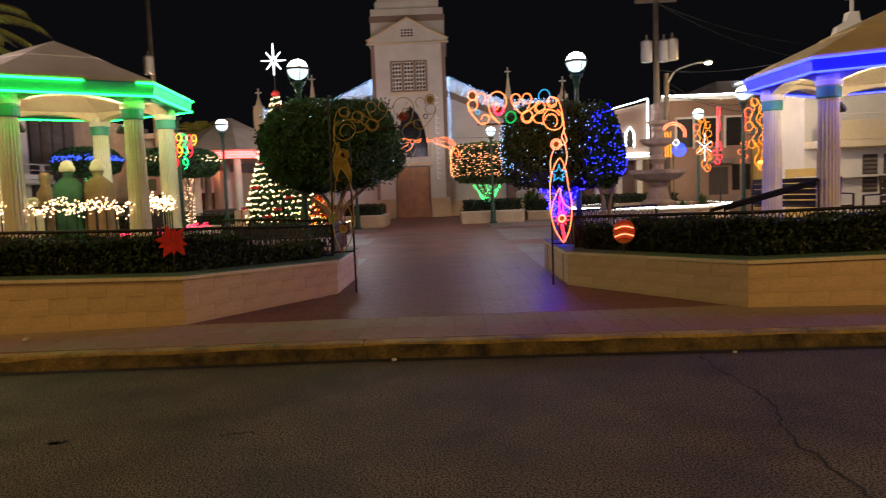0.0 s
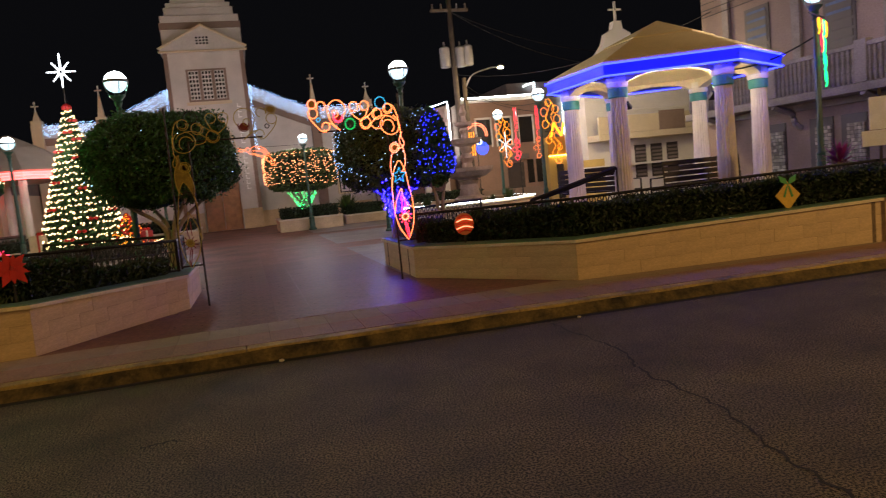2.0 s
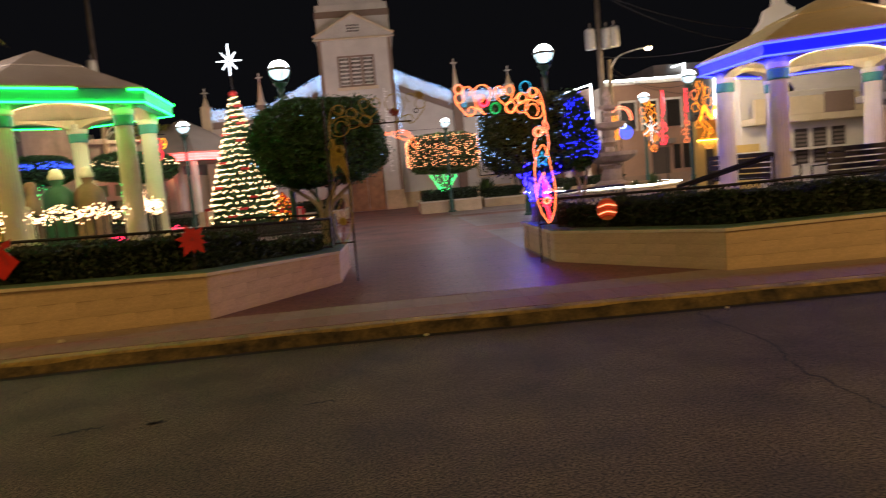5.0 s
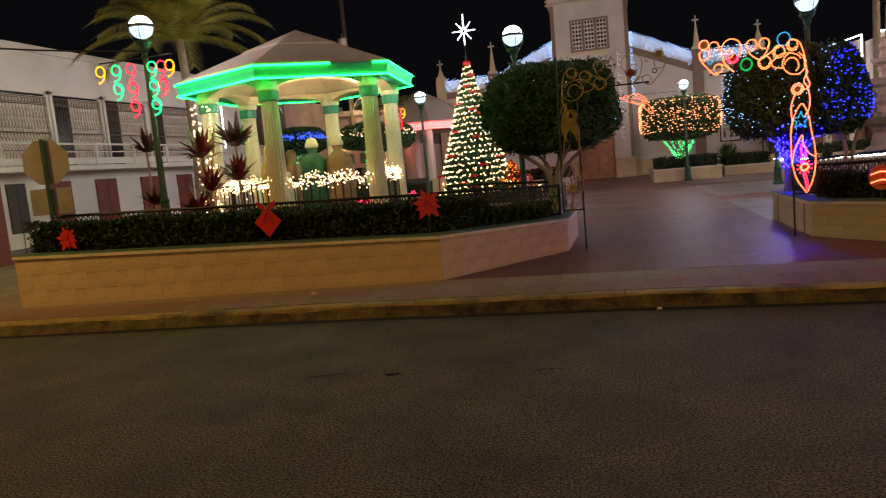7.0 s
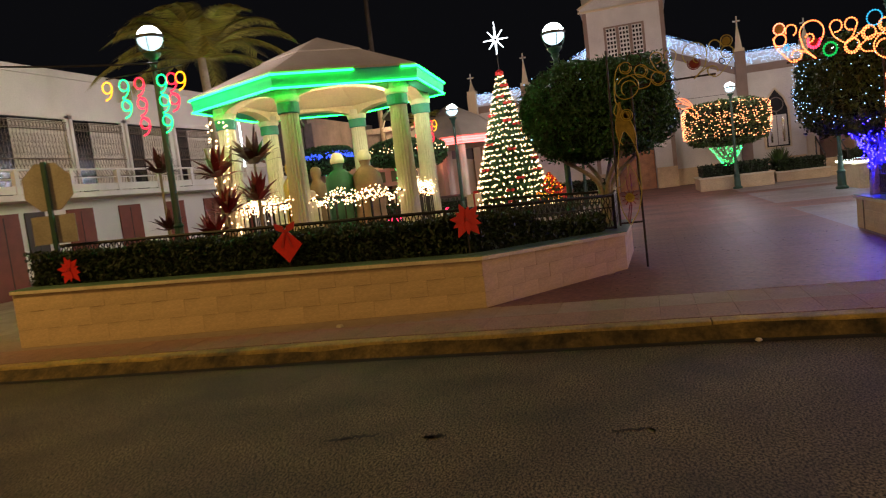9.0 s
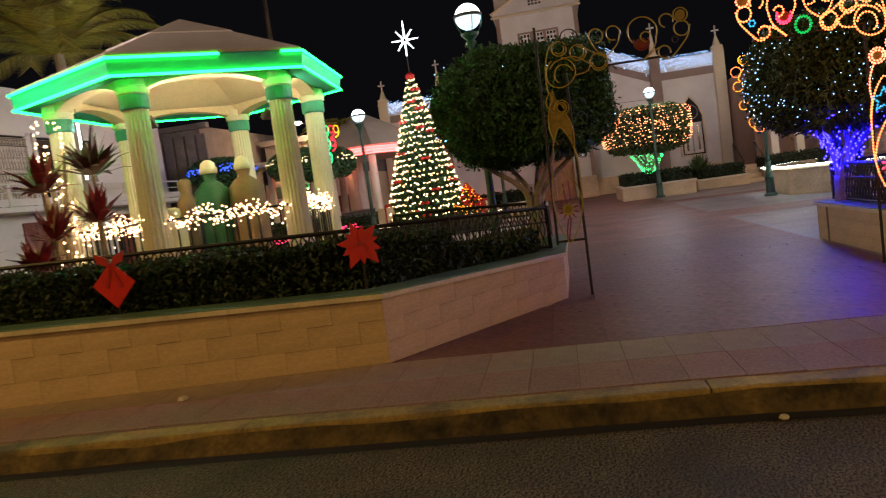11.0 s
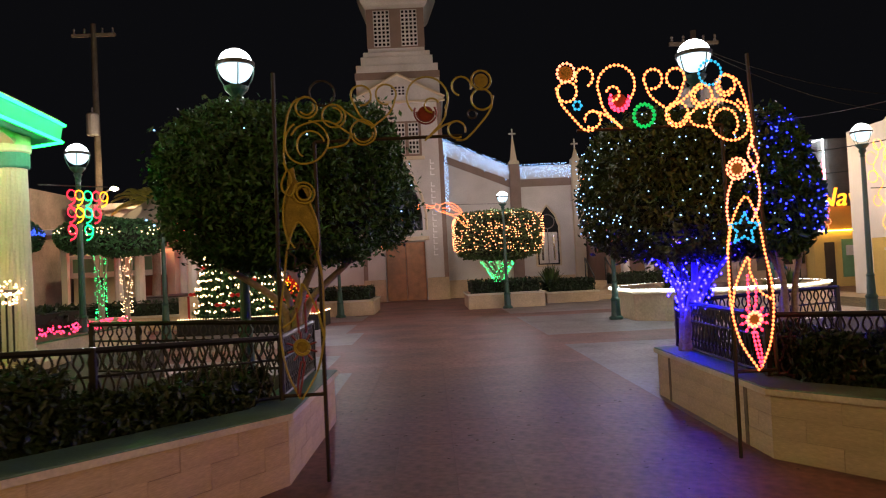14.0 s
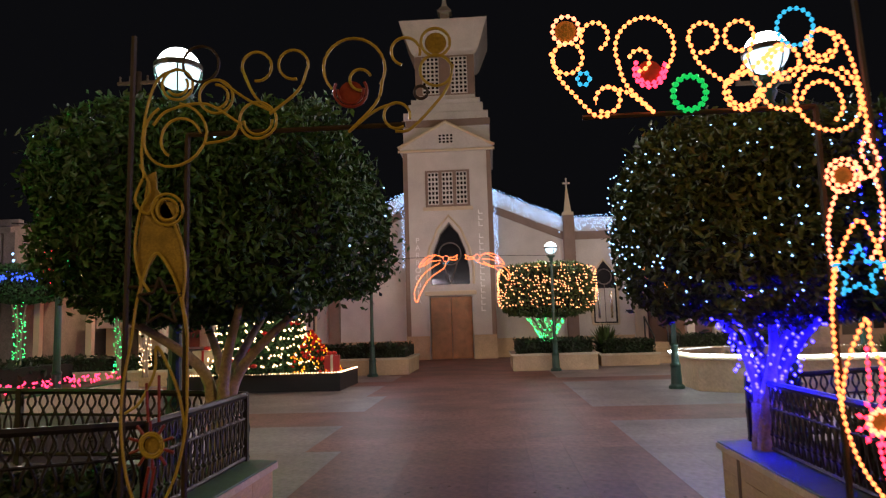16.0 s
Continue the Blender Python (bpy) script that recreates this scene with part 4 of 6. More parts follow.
# upright lettering on the tower: one word, and a name as plain bars
for k, c in enumerate("PARROQUIA"):
    txt = bpy.data.curves.new("letter", "FONT")
    txt.body, txt.size, txt.align_x, txt.extrude = c, 0.34, "CENTER", 0.012
    ob = new("letter", txt)
    ob.data.materials.append(LETTER)
    ob.parent = church
    ob.matrix_basis = pose(-1.42, -0.05, 5.35 - 0.335 * k, 90, 0, 0)
for k in range(17):
    if k not in (3, 8):
        z = 6.55 - 0.27 * k
        cpart("letter_bar", Geo().box(1.34, 1.54, -0.07, -0.045, z, z + 0.05).box(1.34, 1.39, -0.07, -0.045, z + 0.05, z + 0.21), LETTER, church)


# ---- arch frames of rope light at the entrance ----
def gate(x, y, flip, lit, label):
    """Two posts and an arm that carry scrolls, a candle and a flower in rope light."""
    ob = thing("rope_light_arch", label, "light arch", pose(x, y, PLAZA), "entrance arches")
    s = -1 if flip else 1

    def q(u, v):
        k = max(0.0, min(1.0, (v - 470) / 60))
        wide, lean = (1 - 0.08 * k, 0.000228 - 0.00011 * k) if lit else (1.0, 0.000228 - 0.00007 * k)
        return s * ((u - 518) * wide / 285 + v * lean + 0.17), v / 284.5 + (0.63 if lit else 0.595)

    def bar(pts, r=0.014, name="frame_bar"):
        part(name, Geo().tube([(s * a, 0.0, b) for a, b in pts], r, 6), RUST, ob)

    bar([(0, 0), (0, 2.46)], 0.015, "post")
    bar([(0.31, 0.60), (0.22 if lit else 0.28, 2.98)], 0.015, "post")
    bar([(0, 0.63), (0.30, 0.63)])
    bar([(0, 1.72), (0.30, 1.72)], 0.009)
    bar([(0.0, 2.46), (-1.08, 2.46)], 0.013, "arm")
    made = {}

    def ring(u, v, r, a0=0, a1=360):
        n = max(8, int(abs(a1 - a0) / 15))
        out = []
        for k in range(n + 1):
            a = radians(a0 + (a1 - a0) * k / n)
            px, pz = q(u + r * math.cos(a), v + r * math.sin(a))
            out.append((px, -0.022, pz))
        return out

    def line(*pts):
        return bow([(q(u, v)[0], -0.022, q(u, v)[1]) for u, v in pts], 7)

    warm = [ring(130, 632, 20, 200, -70), ring(90, 603, 22), line((66, 610), (75, 580), (100, 550), (130, 522), (150, 520)),
            ring(148, 542, 18, -120, 200), line((148, 560), (178, 550), (215, 522)), ring(203, 612, 43, -40, 215),
            line((164, 594), (175, 562), (215, 522)), ring(195, 595, 15, -90, 160), ring(288, 622, 21, -100, 200),
            line((267, 620), (283, 585), (325, 553)), ring(340, 622, 21, 280, -20), line((361, 618), (345, 580), (320, 555)),
            ring(342, 545, 26), ring(342, 545, 20, 180, 360), ring(400, 582, 24), ring(400, 582, 17, 90, 270), ring(455, 602, 22), ring(455, 602, 15, 150, 330),
            line((455, 625), (482, 612), (500, 570), (506, 510), (498, 470)), line((318, 555), (355, 575), (395, 606)),
            line((365, 540), (415, 572), (470, 565), (492, 545)), ring(460, 530, 45, 60, -260), ring(452, 525, 28, -60, 170),
            line((366, 545), (380, 522), (418, 515))]
    peach = [ring(88, 643, 20), ring(467, 425, 22), ring(467, 425, 15), line((506, 490), (490, 455), (505, 425), (515, 380), (512, 340), (498, 312)),
             line((500, 470), (512, 440), (496, 420), (480, 440)), line((458, 404), (448, 372), (446, 335), (452, 300))]
    candle = [line((448, 250), (456, 310), (472, 350), (486, 365), (500, 345), (515, 305), (526, 250), (540, 190), (546, 130), (540, 60), (520, 4)),
              line((452, 300), (448, 260), (451, 200), (457, 130), (478, 60), (516, 2)),
              line((458, 130), (464, 175), (478, 215), (492, 238), (496, 205), (518, 165), (540, 150))]
    red = [ring(210, 580, 23, 150, 390), ring(210, 580, 18, 170, 370), line((493, 138), (490, 200)), line((508, 138), (508, 190)), line((502, 80), (512, 40), (521, 8)), line((510, 80), (520, 40), (524, 12))]
    for k in range(10):
        a = radians(36 * k + 18)
        red.append(line((505 + 18 * math.cos(a), 108 + 18 * math.sin(a)), (505 + 32 * math.cos(a), 108 + 32 * math.sin(a))))
    teal = [ring(420, 630, 26), ring(113, 573, 9)]
    star = []
    for k in range(11):
        a = radians(90 + 36 * k)
        r = 34 if k % 2 == 0 else 16
        star.append((483 + r * math.cos(a), 298 + r * math.sin(a)))
    teal += [line(a, b) for a, b in zip(star, star[1:])]
    groups = [("scroll_rope", warm, G_WARM, OLIVE_ROPE), ("figure_rope", peach, G_PEACH, OLIVE_ROPE), ("candle_rope", candle, G_WARM, OLIVE_ROPE), ("flower_rope", red, G_RED, RED_ROPE),
              ("ball_rope", [ring(266, 546, 25), ring(266, 546, 22)], G_GREEN, OLIVE_ROPE), ("star_rope", teal, G_TEAL, RUST), ("flower_ring", [ring(505, 108, 16), ring(505, 108, 13)], G_PEACH if lit else None, OLIVE_ROPE)]
    for name, lines, on, off in groups:
        if not lit and name == "ball_rope":
            continue
        for pts in lines:
            g = Geo()
            if lit:
                g.beads(pts, 0.031, 0.0112, True)
                g.tube(pts, 0.002, 4)
            else:
                g.tube(pts, 0.0075, 6)
            part(name, g, on if lit else off, ob, "lit rope light" if lit else "unlit rope light")
    # tinsel-filled figure between the ropes
    body = [(q(u, v)[0], q(u, v)[1]) for u, v in ((446, 335), (448, 290), (456, 305), (472, 350), (486, 365), (500, 345), (512, 310), (516, 350), (513, 380), (505, 420), (500, 445), (495, 475), (484, 480), (482, 455), (472, 440), (455, 405), (448, 372))]
    if flip:
        body = body[::-1]
    if not lit:
        part("tinsel_panel", Geo().front(body, -0.012, 0.0), OLIVE_FILL, ob, "dull yellow tinsel panel")
    fills = [(210, 578, 17, RED_ROPE), (505, 108, 11, OLIVE_FILL), (88, 643, 15, OLIVE_FILL), (467, 425, 12, OLIVE_FILL)]
    for u, v, r, m in fills:
        cx, cz = q(u, v)
        part("disc", Geo().front([(cx + r / 285 * math.cos(2 * math.pi * k / 16), cz + r / 285 * math.sin(2 * math.pi * k / 16)) for k in range(16)], -0.012, -0.004), m, ob)
    return ob


gate(2.49, 11.05, False, True, "tall metal arch half with lit warm rope-light scrolls")
gate(-0.52, 11.02, True, False, "tall metal arch half with unlit yellow rope-light scrolls")


# ---- ornaments on the hedges ----
def poinsettia(x, y, z, turn, size=0.19, petals=11):
    o = thing("poinsettia_ornament", "flat red poinsettia flower ornament fixed on the hedge", "ornament", pose(x, y, z, 0, 0, turn), "hedge ornaments")
    for k in range(petals):
        a = 2 * math.pi * k / petals + 0.2
        r = size * (1.0 if k % 2 else 0.78) * (1.12 if math.sin(a) < -0.3 else 0.95)
        d, n = Vector((math.cos(a), 0, math.sin(a))), Vector((-math.sin(a), 0, math.cos(a)))
        pts = [d * 0.015, d * r * 0.3 - n * r * 0.15, d * r * 0.55 - n * r * 0.20, d * r * 0.8 - n * r * 0.10, d * r, d * r * 0.8 + n * r * 0.10, d * r * 0.55 + n * r * 0.20, d * r * 0.3 + n * r * 0.15]
        part("petal", Geo().front([(p.x, p.z) for p in pts], -0.014 - 0.007 * (k % 3), -0.004 - 0.006 * (k % 3)), RED_FELT, o)
    part("flower_heart", Geo().front([(0.022 * math.cos(k), 0.022 * math.sin(k)) for k in (0, 1.05, 2.1, 3.14, 4.19, 5.24)], -0.036, -0.028), GIFT_RED, o)
    part("stake", Geo().box(-0.01, 0.01, 0.0, 0.015, -0.45, 0.1), IRON, o)


def gift_ornament(x, y, z, turn, mat, bow_mat, label):
    o = thing("gift_ornament", label, "ornament", pose(x, y, z, 0, 0, turn), "hedge ornaments")
    part("panel", Geo().front([(0, -0.22), (0.2, 0), (0, 0.2), (-0.2, 0)], -0.02, 0.0), mat, o, bevel=0.004)
    g = Geo()
    for s in (-1, 1):
        g.front([(0, 0.15), (s * 0.12, 0.20), (s * 0.14, 0.29), (s * 0.03, 0.24)][::s], -0.03, -0.015)
        g.front([(0, 0.15), (s * 0.03, 0.12), (s * 0.08, -0.02), (s * 0.05, -0.03)][::-s], -0.03, -0.022)
    part("bow", g, bow_mat, o)
    part("stake", Geo().box(-0.01, 0.01, 0.0, 0.015, -0.5, 0.1), IRON, o)


poinsettia(-2.5, 9.04, 1.17, 22, 0.215)
poinsettia(-7.85, 8.56, 1.1, 5)
gift_ornament(-4.75, 8.82, 1.1, 5, RED_FELT, GIFT_RED, "flat red diamond gift ornament with red bow")
gift_ornament(7.75, 8.42, 0.97, -6, GOLD_FELT, BOW_GREEN, "flat golden diamond gift ornament with green bow")
poinsettia(9.85, 8.3, 1.1, -6, 0.2)
o = thing("ball_ornament", "orange wire-mesh ball ornament with gold stripes", "ornament", pose(3.38, 10.28, 0.98), "hedge ornaments")
part("disc", Geo().front([(0.155 * math.cos(2 * math.pi * k / 24), 0.17 * math.sin(2 * math.pi * k / 24)) for k in range(24)], -0.02, 0.0), ORANGE_BALL, o)
for k in range(5):
    z = -0.11 + 0.055 * k
    w = math.sqrt(max(0.01, 1 - (z / 0.17) ** 2)) * 0.14
    part("stripe", Geo().tube(bow([(-w, -0.026, z - 0.015), (0, -0.03, z + 0.02), (w, -0.026, z - 0.01)], 5), 0.008, 5), G_PEACH if k % 2 else RED_FELT, o)
part("stake", Geo().box(-0.01, 0.01, 0.0, 0.015, -0.4, 0.1), IRON, o)


# ---- stop sign and street name ----
def octagon(r):
    return [(r * math.cos(radians(22.5 + 45 * k)), r * math.sin(radians(22.5 + 45 * k))) for k in range(8)]


sign = thing("stop_sign", "red octagonal stop sign on a dark steel post", "road sign", pose(9.26, 7.72, PLAZA, 0, 0, -38))
part("post", Geo().box(-0.025, 0.025, -0.025, 0.025, 0, 2.52), RUST, sign, bevel=0.004)
part("back_plate", Geo().box(-0.20, 0.36, 0.03, 0.036, 1.80, 2.42), WHITE_SIGN, sign, "white rectangular plate behind", bevel=0.001)
plate = part("plate", Geo().front([(a, b + 2.13) for a, b in octagon(0.285)], -0.036, -0.03), RED_SIGN, sign, "red octagonal plate")
part("rim", Geo().tube([(a, -0.037, b + 2.13) for a, b in octagon(0.27) + octagon(0.27)[:1]], 0.006, 5), WHITE_SIGN, plate)
txt = bpy.data.curves.new("word", "FONT")
txt.body, txt.size, txt.align_x, txt.align_y, txt.extrude = "PARE", 0.19, "CENTER", "CENTER", 0.002
word = new("word", txt)
word.data.materials.append(WHITE_SIGN)
word.parent = plate
word.matrix_basis = pose(0, -0.0395, 2.13, 90, 0, 0)
tagged(word, "white letters")
name_plate = part("name_plate", Geo().front([(-0.2, 2.52), (0.2, 2.52), (0.2, 2.64), (0.08, 2.66), (0, 2.74), (-0.08, 2.66), (-0.2, 2.64)], -0.02, 0.0), GOLD_SIGN, sign, "ornate gilded street name plate")
part("writing_bar", Geo().box(-0.15, 0.15, -0.024, -0.02, 2.555, 2.60), IRON, name_plate)

sign = thing("traffic_sign", "pale traffic sign plates seen from behind on post", "road sign", pose(10.08, 8.95, 0.7, 0, 0, -30))
part("post", Geo().box(-0.02, 0.02, -0.02, 0.02, 0, 1.75), RUST, sign)
part("plate", Geo().box(-0.16, 0.14, -0.03, -0.022, 1.10, 1.62), WHITE_SIGN, sign, bevel=0.003)
part("plate", Geo().box(-0.28, 0.28, -0.04, -0.032, 0.84, 1.09), WHITE_SIGN, sign, bevel=0.003)

sign = thing("stop_sign", "octagonal sign seen from behind on grey post", "road sign", pose(-8.45, 9.0, 0.15, 0, 0, 200))
part("post", Geo().box(-0.03, 0.03, -0.03, 0.03, 0, 2.45), POST_GREEN, sign, bevel=0.004)
part("plate", Geo().front([(a, b + 2.1) for a, b in octagon(0.36)], -0.04, -0.03), SIGN_BACK, sign, "bare metal back of the plate")
part("lower_plate", Geo().box(-0.3, 0.3, -0.04, -0.032, 1.3, 1.7), SIGN_BACK, sign, "bare metal back of the lower plate")


# ---- christmas tree ----
tree = thing("christmas_tree", "tall artificial christmas tree with warm lights, red ribbons and star", "christmas tree", pose(-4.95, 25.5, 0.58))
rng = random.Random(21)
g = Geo()
H, RB = 4.65, 1.28
for _ in range(16000):
    f = 1 - math.sqrt(rng.random())
    a = rng.random() * 2 * math.pi
    r = (RB * (1 - f) + 0.06) * (0.82 + 0.2 * rng.random()) * (1 + 0.05 * math.sin(f * 60))
    g.leaf((r * math.cos(a), r * math.sin(a), 0.05 + f * H), 0.075 * rng.uniform(0.6, 1.2), rng, 0.5)
part("needles", g, LEAF, tree)
part("dark_crown_filling", Geo().lathe([(RB * 0.84, 0.03), (RB * 0.86 * 0.5, H * 0.5), (0.04, H * 0.98)], seg=20), CORE, tree)
part("trunk", Geo().lathe([(0.08, -0.02), (0.08, 0.2)], seg=8), WOOD_POLE, tree)
g = Geo()
turns = 23
for k in range(1250):
    f = k / 1250
    f = 1 - (1 - f) ** 0.62
    a = turns * 2 * math.pi * f + rng.uniform(-0.1, 0.1)
    r = (RB * (1 - f) + 0.06) * 1.05
    g.bead((r * math.cos(a), r * math.sin(a), 0.08 + f * H + rng.uniform(-0.04, 0.04)), 0.026)
tagged(part("string_light_net", g, G_BULBW, tree, "warm white bulbs in spiral rows"), kind="stuff")
for k in range(16):
    f = 0.03 + 0.9 * ((k * 0.618) % 1)
    a = rng.uniform(3.3, 6.1)
    r = (RB * (1 - f) + 0.06) * 1.06
    b = Geo()
    for s in (-1, 1):
        b.lathe([(0.01, -0.05), (0.07, -0.02), (0.075, 0.03), (0.01, 0.06)], r * math.cos(a) + s * 0.08, r * math.sin(a), 0.1 + f * H, 6)
    part("red_bow", b, RED_FELT, tree)
st = Geo()
for k in range(8):
    a = radians(45 * k)
    L = 0.50 if k % 2 == 0 else 0.42
    L = 0.60 if k == 2 else L
    st.tube([(0.05 * math.cos(a), -0.02, 5.78 + 0.05 * math.sin(a)), (L * 0.86 * math.cos(a), -0.02, 5.78 + L * math.sin(a))], 0.036, 6, 0.02)
part("star", st, G_WHITE, tree, "lit white eight-pointed star")
part("star_pole", Geo().tube([(0, 0, H - 0.1), (0, 0, 5.75)], 0.02), IRON, tree)
part("red_ruff", Geo().lathe([(0.05, 4.52), (0.14, 4.58), (0.15, 4.68), (0.05, 4.76)], seg=9), RED_FELT, tree)

box = part("tree_stand_box", Geo().box(-6.5, -2.76, 24.72, 27.0, PLAZA, 0.58), BLACK_BOX, bevel=0.02)
tagged(box, "low black fabric-covered box under the christmas tree", "platform")
g = Geo()
g.beads([(-6.45, 24.70, 0.6), (-2.78, 24.70, 0.6), (-2.74, 26.9, 0.6)], 0.07, 0.02)
tagged(part("edge_lights", g, G_BULBW, box, "warm bulbs along the box edge"), kind="stuff")
pile = thing("ornament_mound", "mound of red bows, golden bulbs and greenery", "decoration", pose(-3.6, 25.3, 0.58))
g, g2, g3 = Geo(), Geo(), Geo()
for _ in range(900):
    f, a = rng.random(), rng.random() * 6.28
    r = 0.75 * (1 - f) * math.sqrt(rng.random())
    g.leaf((r * math.cos(a), r * math.sin(a), 0.02 + f * 1.0 * (1 - r)), 0.07, rng)
for _ in range(130):
    f, a = rng.random() ** 1.3, rng.random() * 6.28
    r = 0.78 * (1 - f)
    g2.bead((r * math.cos(a), r * math.sin(a), 0.05 + f * 1.0), 0.022)
    g3.bead((r * 0.97 * math.cos(a + 1), r * 0.97 * math.sin(a + 1), 0.05 + f), 0.05)
part("greenery", g, LEAF_TRIM, pile)
tagged(part("golden_bulbs", g2, G_YELLOW, pile), kind="stuff")
tagged(part("bow_cluster", g3, RED_FELT, pile), kind="stuff")


def gift_box(x, y, z, w, h, mat, label, turn=0):
    b = thing("gift_box", label, "gift box", pose(x, y, z, 0, 0, turn), "gift boxes")
    part("box", Geo().box(-w / 2, w / 2, -w / 2, w / 2, 0, h), mat, b, bevel=0.01)
    part("ribbon", Geo().box(-0.03, 0.03, -w / 2 - 0.006, w / 2 + 0.006, 0, h + 0.006), GIFT_RED if mat is GIFT_CREAM else GIFT_CREAM, b)
    part("bow", Geo().lathe([(0.02, h), (0.07, h + 0.03), (0.07, h + 0.07), (0.02, h + 0.1)], -0.05, 0, 0, 7).lathe([(0.02, h), (0.07, h + 0.03), (0.07, h + 0.07), (0.02, h + 0.1)], 0.05, 0, 0, 7), RED_FELT, b)


gift_box(-3.0, 24.98, 0.58, 0.36, 0.42, GIFT_RED, "red wrapped gift box with cream ribbon", 8)
gift_box(-6.15, 25.05, 0.58, 0.55, 0.62, GIFT_CREAM, "cream wrapped gift box with red ribbon", -6)
gift_box(-6.2, 25.8, 0.58, 0.4, 0.35, GIFT_RED, "red wrapped gift box with cream ribbon", 15)


# ---- nativity figures in the gazebo, plain shapes ----
def statue(x, y, z, h, robe, label, wide=0.3):
    g = Geo().lathe([(wide, 0), (wide * 0.98, h * 0.1), (wide * 0.9, h * 0.4), (wide * 0.92, h * 0.62), (wide * 0.86, h * 0.74), (wide * 0.5, h * 0.81), (0.08, h * 0.84), (0.108, h * 0.90), (0.10, h * 0.97), (0.05, h)], seg=36, sy=0.8)
    for i, (a, b, c) in enumerate(g.v):
        k = 1 + 0.06 * (math.sin(5 * math.atan2(b, a)) + 0.6 * math.sin(11 * math.atan2(b, a))) * (1 if c < h * 0.7 else 0.2)
        g.v[i] = (a * k + x, b * k + y, c + z)
    ob = part("statue", g, robe, smooth=True)
    return tagged(ob, label, "statue", "nativity figures")


statue(-5.68, 12.70, 0.85, 1.52, ROBE_GREEN, "nativity statue in a green painted robe", 0.29)
statue(-5.19, 12.78, 0.85, 1.52, ROBE_BROWN, "nativity statue in a brown painted robe", 0.29)
statue(-6.54, 12.55, 0.85, 1.5, ROBE_GOLD, "nativity statue in an ochre painted robe", 0.2)
statue(-6.42, 13.3, 0.85, 1.4, ROBE_BROWN, "smaller nativity statue in a brown robe", 0.18)
statue(-6.05, 12.2, 0.85, 0.95, HEADCLOTH, "small cream nativity statue of a lamb-like shape", 0.17)
for (x, y, z, r) in ((-5.68, 12.70, 2.27, 0.122), (-5.19, 12.78, 2.27, 0.118)):
    o = part("statue_headcloth", Geo().lathe([(r * 0.97, -0.05), (r * 1.08, -0.02), (r * 1.05, 0.03), (r * 0.9, 0.05), (r * 0.82, 0.10), (r * 0.45, 0.14), (r * 0.1, 0.15)], x, y, z, 12, sy=0.9), HEADCLOTH, smooth=True)
    tagged(o, "cream painted headcloth resting on the statue", "headcloth", "nativity figures")

# low fence with bulb garland round the gazebo
for k0, k1 in ((0, 1), (5, 0), (1, 2), (4, 5)):
    a0, a1 = radians(60 * k0 - 84.8), radians(60 * k1 - 84.8)
    R = 1.86
    p0 = Vector((-5.84 + R * math.cos(a0), 12.9 + R * math.sin(a0), 0))
    p1 = Vector((-5.84 + R * math.cos(a1), 12.9 + R * math.sin(a1), 0))
    f = thing("railing", "low dark railing of the gazebo with bulb garland", "railing", group="gazebo railings")
    part("rail", Geo().tube([p0 + Vector((0, 0, 1.62)), p1 + Vector((0, 0, 1.62))], 0.02), IRON, f)
    part("rail", Geo().tube([p0 + Vector((0, 0, 0.95)), p1 + Vector((0, 0, 0.95))], 0.015), IRON, f)
    for i in range(1, 13):
        p = p0.lerp(p1, i / 13)
        part("baluster", Geo().tube([(p.x, p.y, 0.85), (p.x, p.y, 1.62)], 0.012 if i % 4 else 0.022, 6), IRON, f)
    g = Geo()
    for i in range(270):
        p = p0.lerp(p1, rng.random())
        g.bead((p.x + rng.uniform(-0.07, 0.07), p.y + rng.uniform(-0.07, 0.07), 1.64 + rng.gauss(0, 0.065) - 0.07 * math.sin(math.pi * 3 * (p - p0).length / (p1 - p0).length) ** 2), 0.0145)
    tagged(part("bulb_garland", g, G_BULBW, f, "warm white bulb garland"), kind="stuff")

drip = thing("hanging_tube_light", "white tube light hanging under the gazebo eave", "tube light", pose(-7.1, 11.98, 0))
part("tube", Geo().tube([(0, 0, 2.35), (0, 0, 3.12)], 0.012, 6), L_WHITE, drip)
part("hook", Geo().tube([(0, 0, 3.12), (0, 0, 3.40)], 0.006, 5), IRON, drip)

# benches and rails under the blue gazebo
for x, y, turn in ((8.3, 11.1, 4), (9.9, 12.6, 60), (7.2, 13.2, -60)):
    b = thing("bench", "dark slatted bench inside the gazebo", "bench", pose(x, y, 0.72, 0, 0, turn), "gazebo benches")
    for k in range(5):
        part("back_slat", Geo().box(-0.85, 0.85, -0.03 + 0.01 * k, -0.005 + 0.01 * k, 0.42 + 0.10 * k, 0.50 + 0.10 * k), BENCH, b, bevel=0.006)
    for k in range(3):
        part("seat_slat", Geo().box(-0.85, 0.85, 0.05 + 0.13 * k, 0.16 + 0.13 * k, 0.38, 0.41), BENCH, b, bevel=0.006)
    for s in (-0.85, 0.85):
        part("arm_frame", Geo().tube([(s, 0.4, 0), (s, 0.4, 0.6), (s, 0.0, 0.62), (s, 0.03, 0.9)], 0.02).tube([(s, -0.02, 0), (s, 0.0, 0.6)], 0.02), IRON, b)
